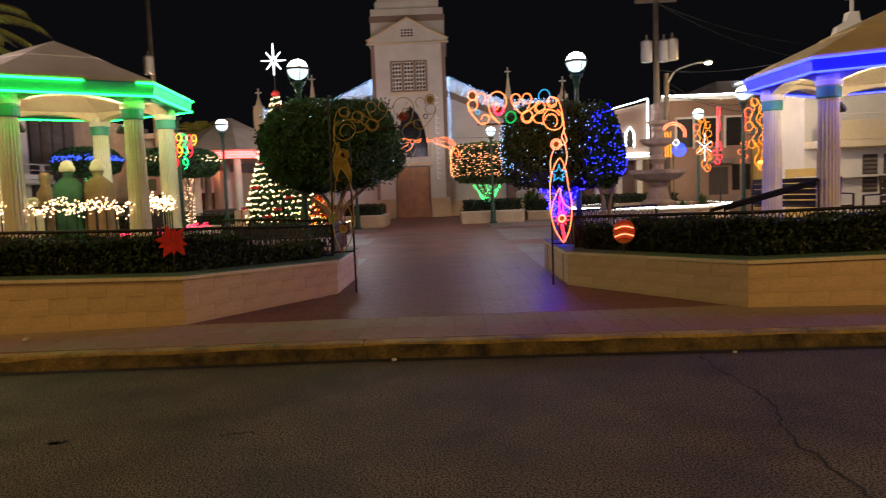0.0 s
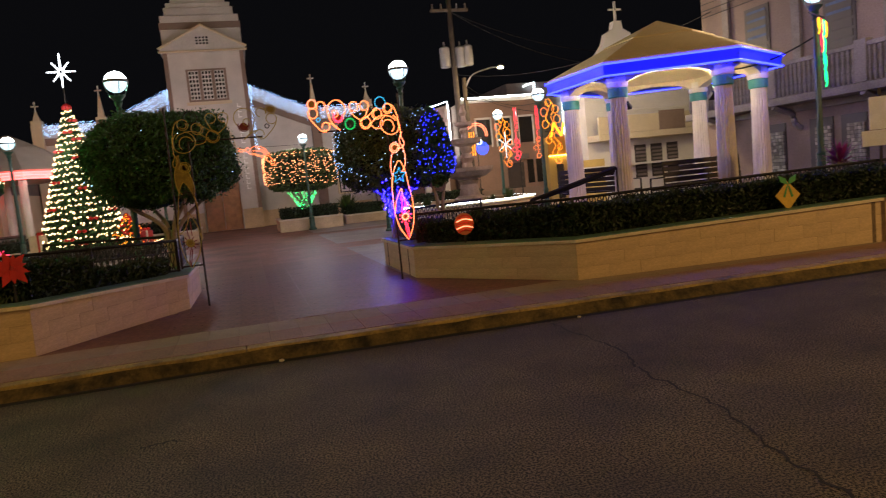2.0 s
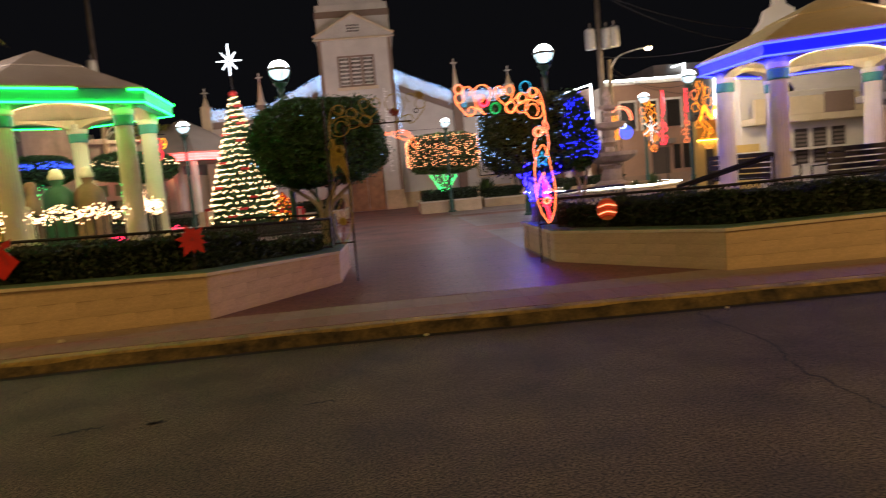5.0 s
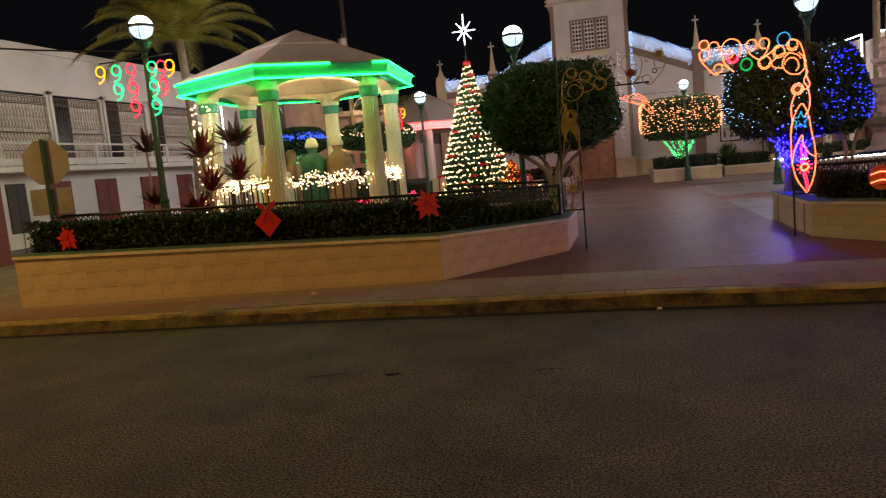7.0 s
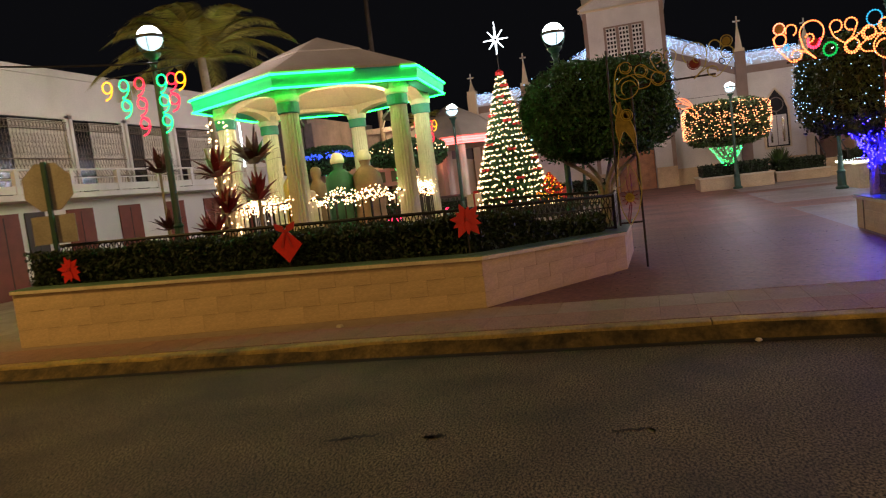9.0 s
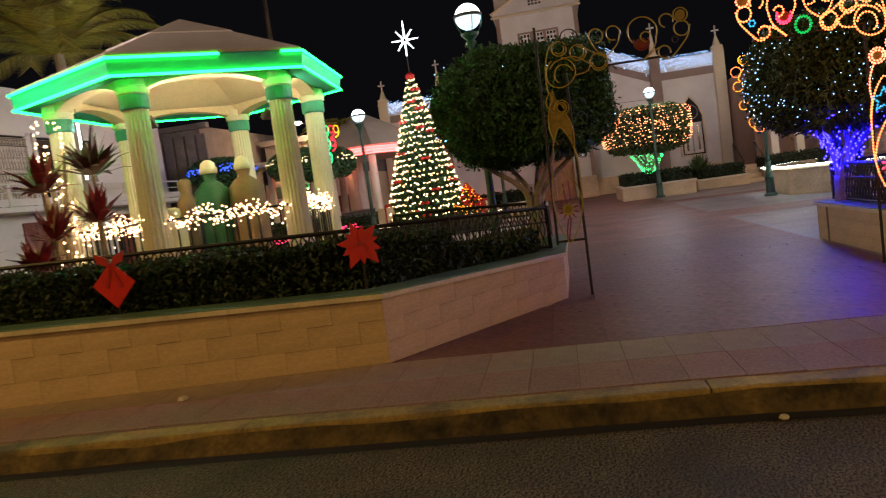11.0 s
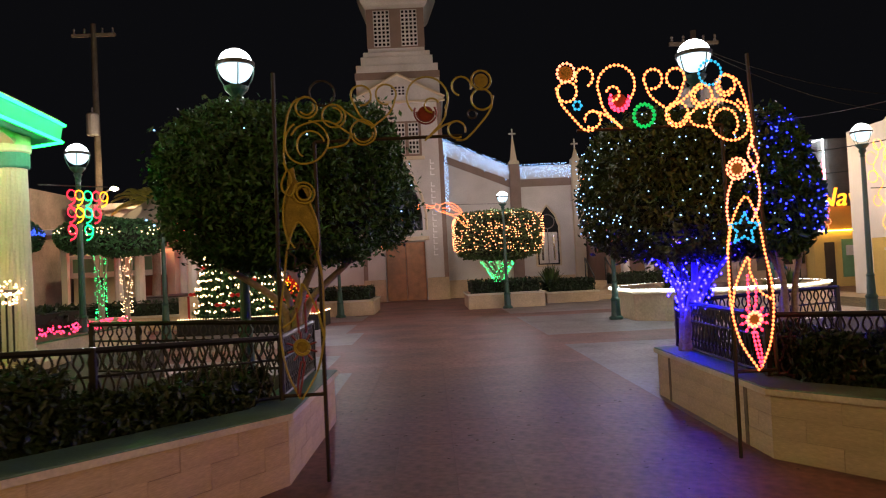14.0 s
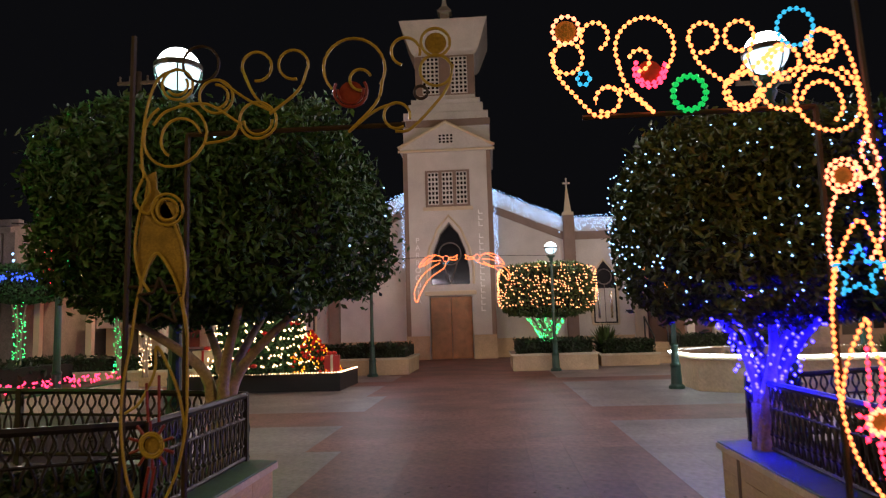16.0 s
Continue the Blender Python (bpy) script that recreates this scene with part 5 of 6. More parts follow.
for x0, y0, x1, y1, z1 in ((6.85, 11.3, 5.6, 12.3, 0.35), (6.6, 11.2, 5.2, 11.9, 0.35)):
    r = thing("stair_rail", "sloping dark handrail of the gazebo steps", "railing", group="gazebo railings")
    part("handrail", Geo().tube([(x0, y0, 1.6), (x1, y1, 1.15)], 0.035, 6), IRON, r)
    part("foot_post", Geo().tube([(x1, y1, PLAZA), (x1, y1, 1.15)], 0.02, 6), IRON, r)
    part("top_post", Geo().tube([(x0, y0, 0.85), (x0, y0, 1.6)], 0.02, 6), IRON, r)


# ---- fountain ----
f = thing("fountain", "three-tiered carved stone fountain in a lit basin", "fountain", pose(7.5, 23.75, PLAZA) @ Matrix.Scale(1.08, 4))
part("basin_wall", Geo().lathe([(2.37, 0), (2.37, 0.58), (2.43, 0.60), (2.43, 0.70), (2.13, 0.70), (2.13, 0.2)], seg=8, turn=radians(22.5)), WALL_TILE, f, "beige tiled octagonal basin wall", bevel=0.01)
pts = [(2.45 * math.cos(radians(22.5 + 45 * k)), 2.45 * math.sin(radians(22.5 + 45 * k)), 0.68) for k in range(9)]
part("tube_light", Geo().tube(pts, 0.022, 6), L_WHITE, f, "white tube light round the basin")
part("inner_bed", Geo().lathe([(2.15, 0.0), (2.15, 0.42)], seg=8, turn=radians(22.5)), SOIL, f)
part("pedestal", Geo().lathe([(0.55, 0.3), (0.55, 0.75), (0.36, 0.85), (0.28, 1.2), (0.36, 1.32), (0.25, 1.4)], 0.35, -0.1, 0, 12), STONE, f)
part("lower_bowl", Geo().lathe([(0.25, 1.36), (0.6, 1.45), (0.82, 1.62), (0.85, 1.74), (0.78, 1.74), (0.3, 1.55)], 0.35, -0.1, 0, 16), STONE, f, smooth=False)
part("stem", Geo().lathe([(0.22, 1.5), (0.16, 1.9), (0.26, 2.05), (0.15, 2.2), (0.22, 2.42), (0.3, 2.46)], 0.35, -0.1, 0, 12), STONE, f)
part("middle_bowl", Geo().lathe([(0.2, 2.42), (0.42, 2.5), (0.55, 2.66), (0.5, 2.67), (0.2, 2.55)], 0.35, -0.1, 0, 16), STONE, f)
part("upper_stem", Geo().lathe([(0.15, 2.55), (0.11, 2.85), (0.17, 2.95), (0.1, 3.05)], 0.35, -0.1, 0, 12), STONE, f)
part("upper_bowl", Geo().lathe([(0.1, 3.02), (0.27, 3.1), (0.33, 3.2), (0.12, 3.2), (0.08, 3.4), (0.13, 3.5), (0.03, 3.75)], 0.35, -0.1, 0, 14), STONE, f)


DARKRED = material("dark_cordyline_leaf", (0.085, 0.022, 0.026), 0.45, 0.3, 5, 40, 0.0, spread=0.5)


def spiky_bush(x, y, z, r, seed, label, mat=None, n=110, stem=0.1):
    rg = random.Random(seed)
    b = thing("bush", label, "bush", pose(x, y, z), "bushes")
    g = Geo()
    for _ in range(n):
        a, t = rg.random() * 6.28, rg.uniform(0.15, 1.45)
        L = r * rg.uniform(0.7, 1.1)
        d = Vector((math.cos(a) * math.cos(t), math.sin(a) * math.cos(t), math.sin(t)))
        s = d.cross(Vector((0, 0, 1))).normalized() * (0.035 if stem < 0.2 else 0.055) * r / 0.6
        p, e = d * 0.06, d * L - Vector((0, 0, 0.18 * L * math.cos(t)))
        m = d * L * 0.55
        g.add([tuple(p - s * 0.5), tuple(m - s), tuple(e), tuple(m + s), tuple(p + s * 0.5)], [(0, 1, 3, 4), (1, 2, 3)])
    part("foliage", g, mat or LEAF_TRIM, b)
    part("stem", Geo().tube([(0, 0, -stem), (0, 0, r * 0.4)], 0.05 if stem < 0.2 else 0.022, 6), BARK, b)
    return b


spiky_bush(9.1, 23.0, 0.66, 0.6, 1, "spiky green bush beside the fountain")
spiky_bush(6.2, 23.4, 0.66, 0.55, 2, "spiky green bush inside the basin bed")
spiky_bush(8.2, 22.2, 0.66, 0.45, 3, "small spiky green bush inside the basin bed")
spiky_bush(4.75, 32.3, 0.6, 1.0, 4, "large spiky green bush in front of the church", n=190)
for i, (x, y, z, r) in enumerate(((-6.95, 10.9, 2.15, 0.62), (-6.45, 11.2, 2.3, 0.68), (-6.75, 10.7, 1.55, 0.55), (-8.1, 11.0, 2.35, 0.5), (-8.0, 10.9, 1.4, 0.45), (-6.35, 11.0, 1.7, 0.55), (-7.1, 10.8, 1.2, 0.6))):
    spiky_bush(x, y, z, r, 10 + i, "dark red cordyline plant", REDLEAF if i in (0, 2, 5, 6) else DARKRED, 36, z - 0.6)
spiky_bush(10.2, 9.9, 1.28, 0.5, 20, "magenta cordyline plant in the hedge", material("magenta_leaf", (0.25, 0.02, 0.16), 0.5, 0.3, 5, 40, 0, spread=0.4), 70)


# ---- planters in front of the church ----
def low_planter(x0, x1, y0, y1, h, label, green=True):
    p = thing("planter_box", label, "planter", group="church planters")
    part("box", Geo().box(x0, x1, y0, y1, PLAZA, h), WALL_TILE, p, bevel=0.015)
    part("cap", Geo().box(x0 - 0.04, x1 + 0.04, y0 - 0.04, y1 + 0.04, h, h + 0.06), CAP_WHITE, p, bevel=0.01)
    if green:
        rg = random.Random(int(x0 * 10))
        g = Geo()
        for _ in range(1500):
            g.leaf((rg.uniform(x0 + 0.1, x1 - 0.1), y0 + 0.1 + (y1 - y0 - 0.2) * rg.random() ** 2, h + 0.06 + 0.45 * rg.random()), 0.08, rg)
        part("shrubs", g, HEDGE, p)
        part("dark_shrub_filling", Geo().box(x0 + 0.15, x1 - 0.15, y0 + 0.2, y1 - 0.2, h + 0.06, h + 0.42), CORE, p)
    return p


low_planter(1.55, 4.2, 30.2, 33.2, 0.62, "beige planter box with low shrubs before the church")
low_planter(4.5, 6.4, 31.6, 34.0, 0.5, "beige planter box with low shrubs before the church")
low_planter(-5.4, -1.7, 29.9, 33.0, 0.62, "beige planter box with clipped shrubs before the church")
low_planter(7.2, 11.5, 32.2, 34.5, 0.62, "beige planter box beside the steps")
low_planter(-13.5, -7.2, 27.6, 30.0, 0.55, "long pale planter box with shrubs and railing")
low_planter(-8.4, -6.3, 17.0, 20.0, 0.75, "planter bed with glowing red flower lights")
g = Geo()
for _ in range(240):
    g.bead((rng.uniform(-6.9, -5.6), rng.uniform(16.4, 20.2), rng.uniform(0.85, 0.98)), 0.02)
fl = thing("flower_lights", "strip of glowing pink-red flower lights", "string lights", pose(0, 0, 0))
tagged(part("bulbs", g, G_BULBR, fl), kind="stuff")
part("wire", Geo().box(-6.9, -5.6, 16.4, 20.2, 0.8, 0.83), LEAF, fl)
tagged(part("flower_bed_base", Geo().box(-7.0, -5.5, 16.3, 20.3, PLAZA, 0.8), WALL_TILE), "beige raised bed under the flower lights", "planter")
st = thing("steps", "short flight of steps with dark handrails", "steps")
for k in range(4):
    part("step", Geo().box(6.45, 7.15, 32.4 + 0.3 * k, 34.2, PLAZA, PLAZA + 0.17 * (k + 1)), WALL_TILE, st, bevel=0.01)
for x in (6.4, 7.2):
    part("handrail", Geo().tube([(x, 32.2, PLAZA), (x, 32.2, 1.05), (x, 33.6, 1.75), (x, 33.6, 0.7)], 0.03), IRON, st)


# ---- rope-light figures on the lamp posts ----
def ribbons(x, y, z, turn, cols, label):
    """Curled hanging ribbons in rope light on a bar."""
    r = thing("ribbon_lights", label, "light figure", pose(x, y, z, 0, 0, turn), "lamp post figures")
    part("hanger", Geo().tube([(-0.75, 0, 0.05), (0.5, 0, 0.10)], 0.012), IRON, r)
    for u, n, m in cols:
        pts = []
        for k in range(n):
            c = -0.09 - 0.30 * k
            pts += [(u + 0.075 * math.cos(radians(a)), -0.06, c + 0.085 * math.sin(radians(a))) for a in range(0, 361, 30)]
            pts += [(u + 0.072, -0.06, c - 0.06), (u + 0.05, -0.06, c - 0.12), (u + 0.005, -0.06, c - 0.17), (u - 0.045, -0.06, c - 0.175), (u - 0.03, -0.06, c - 0.2)]
        g = Geo().beads(pts, 0.026, 0.0165)
        part("ribbon", g, m, r)


SET = [(-0.72, 1, R_YELLOW), (-0.45, 2, R_GREEN), (-0.2, 3, R_RED), (0.16, 3, R_GREEN), (0.32, 2, R_RED), (0.46, 1, R_YELLOW)]
ribbons(-7.45, 10.33, 3.78, 10, SET, "hanging yellow, green and red ribbon lights on lamp post")
ribbons(-5.75, 18.3, 3.3, 58, [(-0.22, 3, R_RED), (-0.08, 2, R_YELLOW), (0.08, 3, R_GREEN), (0.24, 2, R_RED), (0.38, 1, R_YELLOW)], "hanging red, yellow and green ribbon lights on lamp post")
ribbons(10.4, 10.42, 3.85, 35, [(-0.3, 1, R_YELLOW), (-0.1, 2, R_RED), (0.05, 3, R_GREEN), (0.12, 4, R_GREEN), (0.3, 1, R_YELLOW)], "hanging green and red ribbon lights on lamp post")


def candlestick(x, y, z, h, turn, label):
    c = thing("candle_figure", label, "light figure", pose(x, y, z, 0, 0, turn), "lamp post figures")
    spine = [(0.10, 0.0), (0.02, 0.12), (0.10, 0.28), (-0.02, 0.42), (0.06, 0.56), (-0.06, 0.72), (0.02, 0.88), (-0.04, 1.0)]
    for off in (-0.055, 0.055):
        part("rope_light", Geo().beads(bow([((u + off) * h, 0, v * h) for u, v in spine], 7), 0.036, 0.016), G_YELLOW, c)
    for k, (u, v, w) in enumerate(((0.10, 0.04, 0.07), (0.14, 0.24, 0.05), (-0.08, 0.36, 0.06), (0.15, 0.50, 0.06), (-0.13, 0.62, 0.065), (0.12, 0.70, 0.07), (-0.14, 0.82, 0.07), (0.10, 0.86, 0.065), (-0.04, 0.97, 0.06))):
        part("curl_light", Geo().beads(circle(u * h, v * h, w * h, 60 * k, 60 * k + 330, 16), 0.036, 0.016), G_YELLOW if k % 3 else G_WARM, c)
    part("bracket", Geo().tube([(-0.25, 0.05, 0.5 * h), (0.2, 0.05, 0.5 * h)], 0.012), IRON, c)


candlestick(10.08, 25.6, 1.98, 1.83, 15, "lit yellow rope-light candlestick on lamp post")
candlestick(9.45, 19.85, 1.9, 1.85, 15, "lit yellow rope-light candlestick on lamp post")
candlestick(4.52, 23.3, 1.95, 1.95, 0, "lit yellow rope-light candlestick on lamp post")
c = thing("bell_figure", "lit red and yellow rope-light streamer by the facade", "light figure", pose(10.6, 25.5, 2.0))
for u in (-0.05, 0.85):
    for off, z0 in ((0, 0.9), (0.08, 1.3)):
        part("streamer", Geo().beads([(u + off, 0, z0), (u + off, 0, 2.15)], 0.05, 0.017), G_RED, c, "hanging red rope light")
    for k in range(5):
        part("curl_light", Geo().beads(circle(u + 0.10 * math.sin(2.3 * k), 0.25 + 0.16 * k, 0.09, 0, 360, 12), 0.045, 0.016), G_RED if u < 0 else G_WARM, c)
part("stand", Geo().tube([(0.08, 0.06, -1.85), (0.08, 0.06, 2.0)], 0.03), IRON, c)
part("snow_star", Geo().beads([(-0.5, 0, 0.3), (-0.5, 0, 1.3)], 0.05, 0.02).beads([(-0.75, 0, 0.6), (-0.25, 0, 1.0)], 0.05, 0.02).beads([(-0.75, 0, 1.0), (-0.25, 0, 0.6)], 0.05, 0.02), G_WHITE, c)
m = thing("arched_light_figure", "rope-light figure of a plain arch in white, yellow and blue", "light figure", pose(9.78, 27.9, 2.5) @ Matrix.Scale(0.78, 4))
part("white_arch", Geo().beads(circle(0.0, 1.15, 0.62, -10, 150, 24), 0.05, 0.03).beads(circle(0.0, 1.15, 0.52, -10, 150, 24), 0.05, 0.03), G_PEACH, m)
for u in (-0.4, -0.28, -0.15):
    part("yellow_strand", Geo().beads([(u, 0, 0.1), (u, 0, 1.35)], 0.05, 0.03), G_YELLOW, m)
g = Geo()
for k in range(6):
    g.beads(circle(0.28, 0.42, 0.06 + 0.055 * k, 0, 360, 20), 0.05, 0.028)
part("blue_bundle", g, G_BLUE, m)
part("white_heart", Geo().beads(circle(0.12, 0.78, 0.14, 0, 360, 16), 0.04, 0.03), G_WHITE, m)
part("stand", Geo().tube([(0, 0.05, -3.02), (0, 0.05, 1.2)], 0.025), IRON, m)

# winged trumpet figures on a wire over the path
ang = thing("trumpet_figures", "two orange rope-light trumpet figures on a wire", "light figure", pose(0.14, 27.6, 2.98))
for s, fall in ((-1, 1.0), (1, 0.55)):
    low = lambda v: 0.55 + (v - 0.55) * fall if v < 0.3 else v
    for line in (((0.36, 0.53), (0.2, 0.50), (0.11, 0.53)), ((0.36, 0.57), (0.22, 0.58), (0.11, 0.64)), ((0.11, 0.64), (0.14, 0.58), (0.11, 0.53)),
                 ((0.52, 0.58), (0.72, 0.66), (0.95, 0.62), (1.12, 0.48), (1.22, 0.32)), ((0.6, 0.5), (0.85, 0.48), (1.05, 0.38), (1.22, 0.32)), ((0.75, 0.64), (0.95, 0.52), (1.1, 0.40)),
                 ((0.44, 0.44), (0.5, 0.28), (0.75, 0.12), (1.0, -0.1), (1.2, -0.45), (1.26, -0.62)), ((0.62, 0.42), (0.85, 0.3), (1.15, 0.05), (1.34, -0.3), (1.36, -0.55)), ((1.26, -0.62), (1.31, -0.66), (1.36, -0.55))):
        part("figure_rope", Geo().beads(bow([(s * u, 0, low(v)) for u, v in line], 7), 0.03, 0.0155), G_WARM, ang)
    part("head_ring", Geo().beads(circle(s * 0.44, 0.55, 0.085, 0, 360, 14), 0.03, 0.0125), G_PEACH, ang)
    part("collar_rope", Geo().beads(bow([(s * 0.36, 0, 0.46), (s * 0.42, 0, 0.40), (s * 0.52, 0, 0.42)], 5), 0.03, 0.0125), G_TEAL, ang)
part("wire", Geo().tube([(-2.86, 1.8, 0.75), (0, 0, 0.62), (2.76, 2.3, 0.75)], 0.008, 4), IRON, ang)


# ---- buildings on the left ----
lb = thing("balcony_house", "white two-storey house with iron grilles and long balcony", "house", pose(-15, 0, 0))
g = Geo().box(-7, 0, 5.5, 27.5, 0, 5.65)
wall = part("wall", g, WHITE, lb)
part("parapet", Geo().box(-0.3, 0.06, 5.5, 27.5, 5.65, 5.85), WHITE, lb, bevel=0.02)
part("roof_box", Geo().box(-3.0, -2.0, 15.5, 17.4, 5.65, 6.2), WHITE, lb, bevel=0.02)
slab = part("balcony_slab", Geo().box(0, 0.95, 5.5, 27.5, 2.42, 2.56), WHITE, lb, bevel=0.015)
for z, r in ((3.13, 0.03), (2.92, 0.018)):
    part("rail", Geo().tube([(0.9, 5.6, z), (0.9, 27.4, z)], r), WHITE, lb)
for k in range(14):
    y = 5.7 + k * 1.62
    part("balcony_post", Geo().box(0.84, 0.96, y - 0.06, y + 0.06, 2.56, 3.12), WHITE, lb, bevel=0.01)
part("kick_panel", Geo().box(0.90, 0.94, 5.6, 27.4, 2.58, 2.76), WHITE, lb)
for y0, y1 in ((8.9, 11.2), (11.5, 13.75), (14.06, 16.4), (16.66, 18.48), (18.76, 20.6), (21.0, 23.4)):
    w = part("window", Geo().box(-0.02, 0.02, y0, y1, 2.62, 4.55), GLASS, lb, "dark opening with a decorative grille")
    part("window_frame", Geo().box(0.0, 0.09, y0 - 0.1, y0, 2.6, 4.65).box(0.0, 0.09, y1, y1 + 0.1, 2.6, 4.65).box(0.0, 0.09, y0 - 0.1, y1 + 0.1, 4.55, 4.68), WHITE, w, bevel=0.008)
    part("shutter_panel", Geo().box(0.022, 0.03, y0 + 0.62, y1 - 0.02, 2.62, 4.5), LACE, w, "pale louvred panel behind the grille")
    gr = Geo()
    n = int((y1 - y0) / 0.105)
    for k in range(n + 1):
        y = y0 + 0.03 + k * 0.105
        # bars that belly out towards the foot
        gr.tube(bow([(0.09, y, 4.45), (0.10, y, 3.7), (0.14, y, 3.3), (0.30, y, 3.0), (0.26, y, 2.78), (0.09, y, 2.66)], 3), 0.007, 4)
        if k < n:
            gr.tube([(0.10, y + 0.0525 + 0.045 * math.cos(a), 4.36 + 0.07 * math.sin(a)) for a in (0, 1.05, 2.1, 3.14, 4.2, 5.2, 6.28)], 0.009, 4)
            for z in (3.42, 3.72, 4.02):
                gr.tube([(0.11, y, z), (0.11, y + 0.0525, z + 0.12), (0.11, y + 0.105, z), (0.11, y + 0.0525, z - 0.12), (0.11, y, z)], 0.005, 4)
    for x, z in ((0.11, 4.46), (0.11, 4.26), (0.12, 3.5), (0.30, 3.0)):
        gr.tube([(x, y0, z), (x, y1, z)], 0.012, 4)
    part("grille", gr, GRILLE, w, "dull brown wrought-iron bellied grille")
for y0, m in ((11.2, WOOD_RED), (13.62, WOOD_RED), (14.7, SHUTTER), (16.02, WOOD_RED), (17.92, WOOD_RED), (20.0, WOOD_RED), (22.0, WOOD_RED), (24.0, WOOD_RED)):
    w = 0.9 if m is WOOD_RED else 0.6
    d = part("door", Geo().box(0.0, 0.05, y0, y0 + w, PLAZA if m is WOOD_RED else 0.9, 2.18), m, lb, "red-brown wooden door" if m is WOOD_RED else "dark shutter", bevel=0.008)
    part("door_seam", Geo().box(0.05, 0.056, y0 + w / 2 - 0.01, y0 + w / 2 + 0.01, PLAZA, 2.1), IRON, d)
part("plinth", Geo().box(0, 0.04, 5.5, 27.5, 0, 0.5), GREY_TRIM, lb)
side = part("side_pavement", Geo().box(-15, -13.3, 5, 28, -0.02, 0.149), CONCRETE)
tagged(side, "pale concrete pavement before the white house", "pavement", kind="structure")

wl = thing("fluted_wall_building", "brown building with tall vertical wall panels", "building", pose(0, 0, 0))
part("wall", Geo().box(-24, -13.9, 28.5, 36, 0, 5.2), GREY_TRIM, wl)
for k in range(14):
    x = -20.0 + k * 0.46
    part("panel", Geo().box(x, x + 0.36, 28.38, 28.5, 0.4, 4.9), GREY_TRIM, wl, bevel=0.015)
part("cornice", Geo().box(-24, -13.5, 28.3, 28.55, 5.1, 5.3), GREY_TRIM, wl, bevel=0.02)
cb = thing("cream_house", "low cream house with dark entrance behind gazebo", "house")
part("wall", Geo().box(-13.5, -9.6, 33.4, 40, 0, 2.9), CREAM, cb)
part("upper_wall", Geo().box(-13.5, -9.6, 33.5, 40, 2.9, 4.6), GREY_TRIM, cb, "dark grey upper wall")
part("cornice", Geo().box(-13.6, -9.5, 33.3, 33.5, 4.5, 4.75), GREY_TRIM, cb, bevel=0.02)
part("canopy", Geo().box(-13.2, -9.9, 32.2, 33.4, 1.9, 2.75), WHITE, cb, "white box canopy", bevel=0.02)
for x in (-12.9, -11.8, -10.8):
    part("window", Geo().box(x, x + 0.8, 32.18, 32.2, 2.1, 2.6), GREENP, cb, "green window panel")
part("door", Geo().box(-10.8, -9.9, 33.36, 33.4, PLAZA, 1.9), WOOD_RED, cb)
part("porch", Geo().box(-13.5, -11.4, 28.9, 31.0, 3.3, 3.5).box(-13.4, -13.2, 29.0, 29.2, PLAZA, 3.3).box(-11.7, -11.5, 29.0, 29.2, PLAZA, 3.3), CREAM, cb, bevel=0.02)

ki = thing("kiosk", "white round-roofed kiosk with red eave lights", "kiosk", pose(-8.3, 31.0, PLAZA))
part("roof", Geo().lathe([(2.55, 3.3), (2.6, 3.4), (1.2, 4.35), (0.1, 4.9)], seg=8, turn=radians(22.5)), ROOF_A, ki)
part("fascia", Geo().lathe([(2.5, 3.05), (2.58, 3.07), (2.6, 3.32), (2.4, 3.33)], seg=8, turn=radians(22.5)), WHITE, ki)
for z in (3.08, 3.2, 3.31):
    part("tube_light", Geo().tube([(2.64 * math.cos(radians(22.5 + 45 * k)), 2.64 * math.sin(radians(22.5 + 45 * k)), z) for k in range(9)], 0.02, 5), L_RED, ki, "red tube light along the eave")
for k in range(8):
    a = radians(22.5 + 45 * k)
    part("column", Geo().lathe([(0.17, 0), (0.15, 3.05)], 2.2 * math.cos(a), 2.2 * math.sin(a), 0, 10), COLUMN, ki)
part("counter", Geo().lathe([(2.0, 0.0), (2.0, 0.95), (2.1, 1.0)], seg=8, turn=radians(22.5)), GREY_TRIM, ki)

for x, y, top, mt, ml, label in ((-12.6, 27.2, 3.1, G_BLUE, G_BULBG, "small tree with blue-lit crown and green-lit trunk"), (-9.6, 27.2, 3.0, G_BULBW, G_BULBG, "small tree with sparse warm bulbs and green-lit trunk"),
                                 (-8.75, 27.0, 2.9, G_BULBW, G_BULBW, "small tree with warm bulbs on crown and trunk"), (-7.3, 11.6, 3.2, G_BULBW, G_BULBW, "slim tree wound with warm white bulbs")):
    t = thing("small_lit_tree", label, "tree", pose(x, y, 0.5), "small lit trees")
    slim = y < 20
    trunk(t, 0.0, top - 1.0, 0.06, int(x * 3) % 17, 3, 0.25)
    if not slim:
        crown("crown", t, top - 0.4, 1.15, 1.1, 0.55, 3500, 0.075, LEAF, 30 + int(-x), 2.5)
        g = Geo()
        for _ in range(130 if mt is not G_BLUE else 420):
            p, d = boxy(rng, 1.18, 1.12, 0.58, 2.5)
            g.bead((p.x, p.y, top - 0.4 + abs(p.z) * 0.6), 0.022 if mt is not G_BLUE else 0.035)
        tagged(part("string_light_net", g, mt, t), kind="stuff")
    g = Geo()
    for k in range(170 if slim else 120):
        f, a = rng.random(), rng.random() * 6.28
        g.bead((0.16 * math.cos(a), 0.16 * math.sin(a), 0.1 + f * (top - 0.75 if not slim else 2.55)), 0.016 if not slim else 0.02)
    tagged(part("trunk_light_net", g, ml, t), kind="stuff")


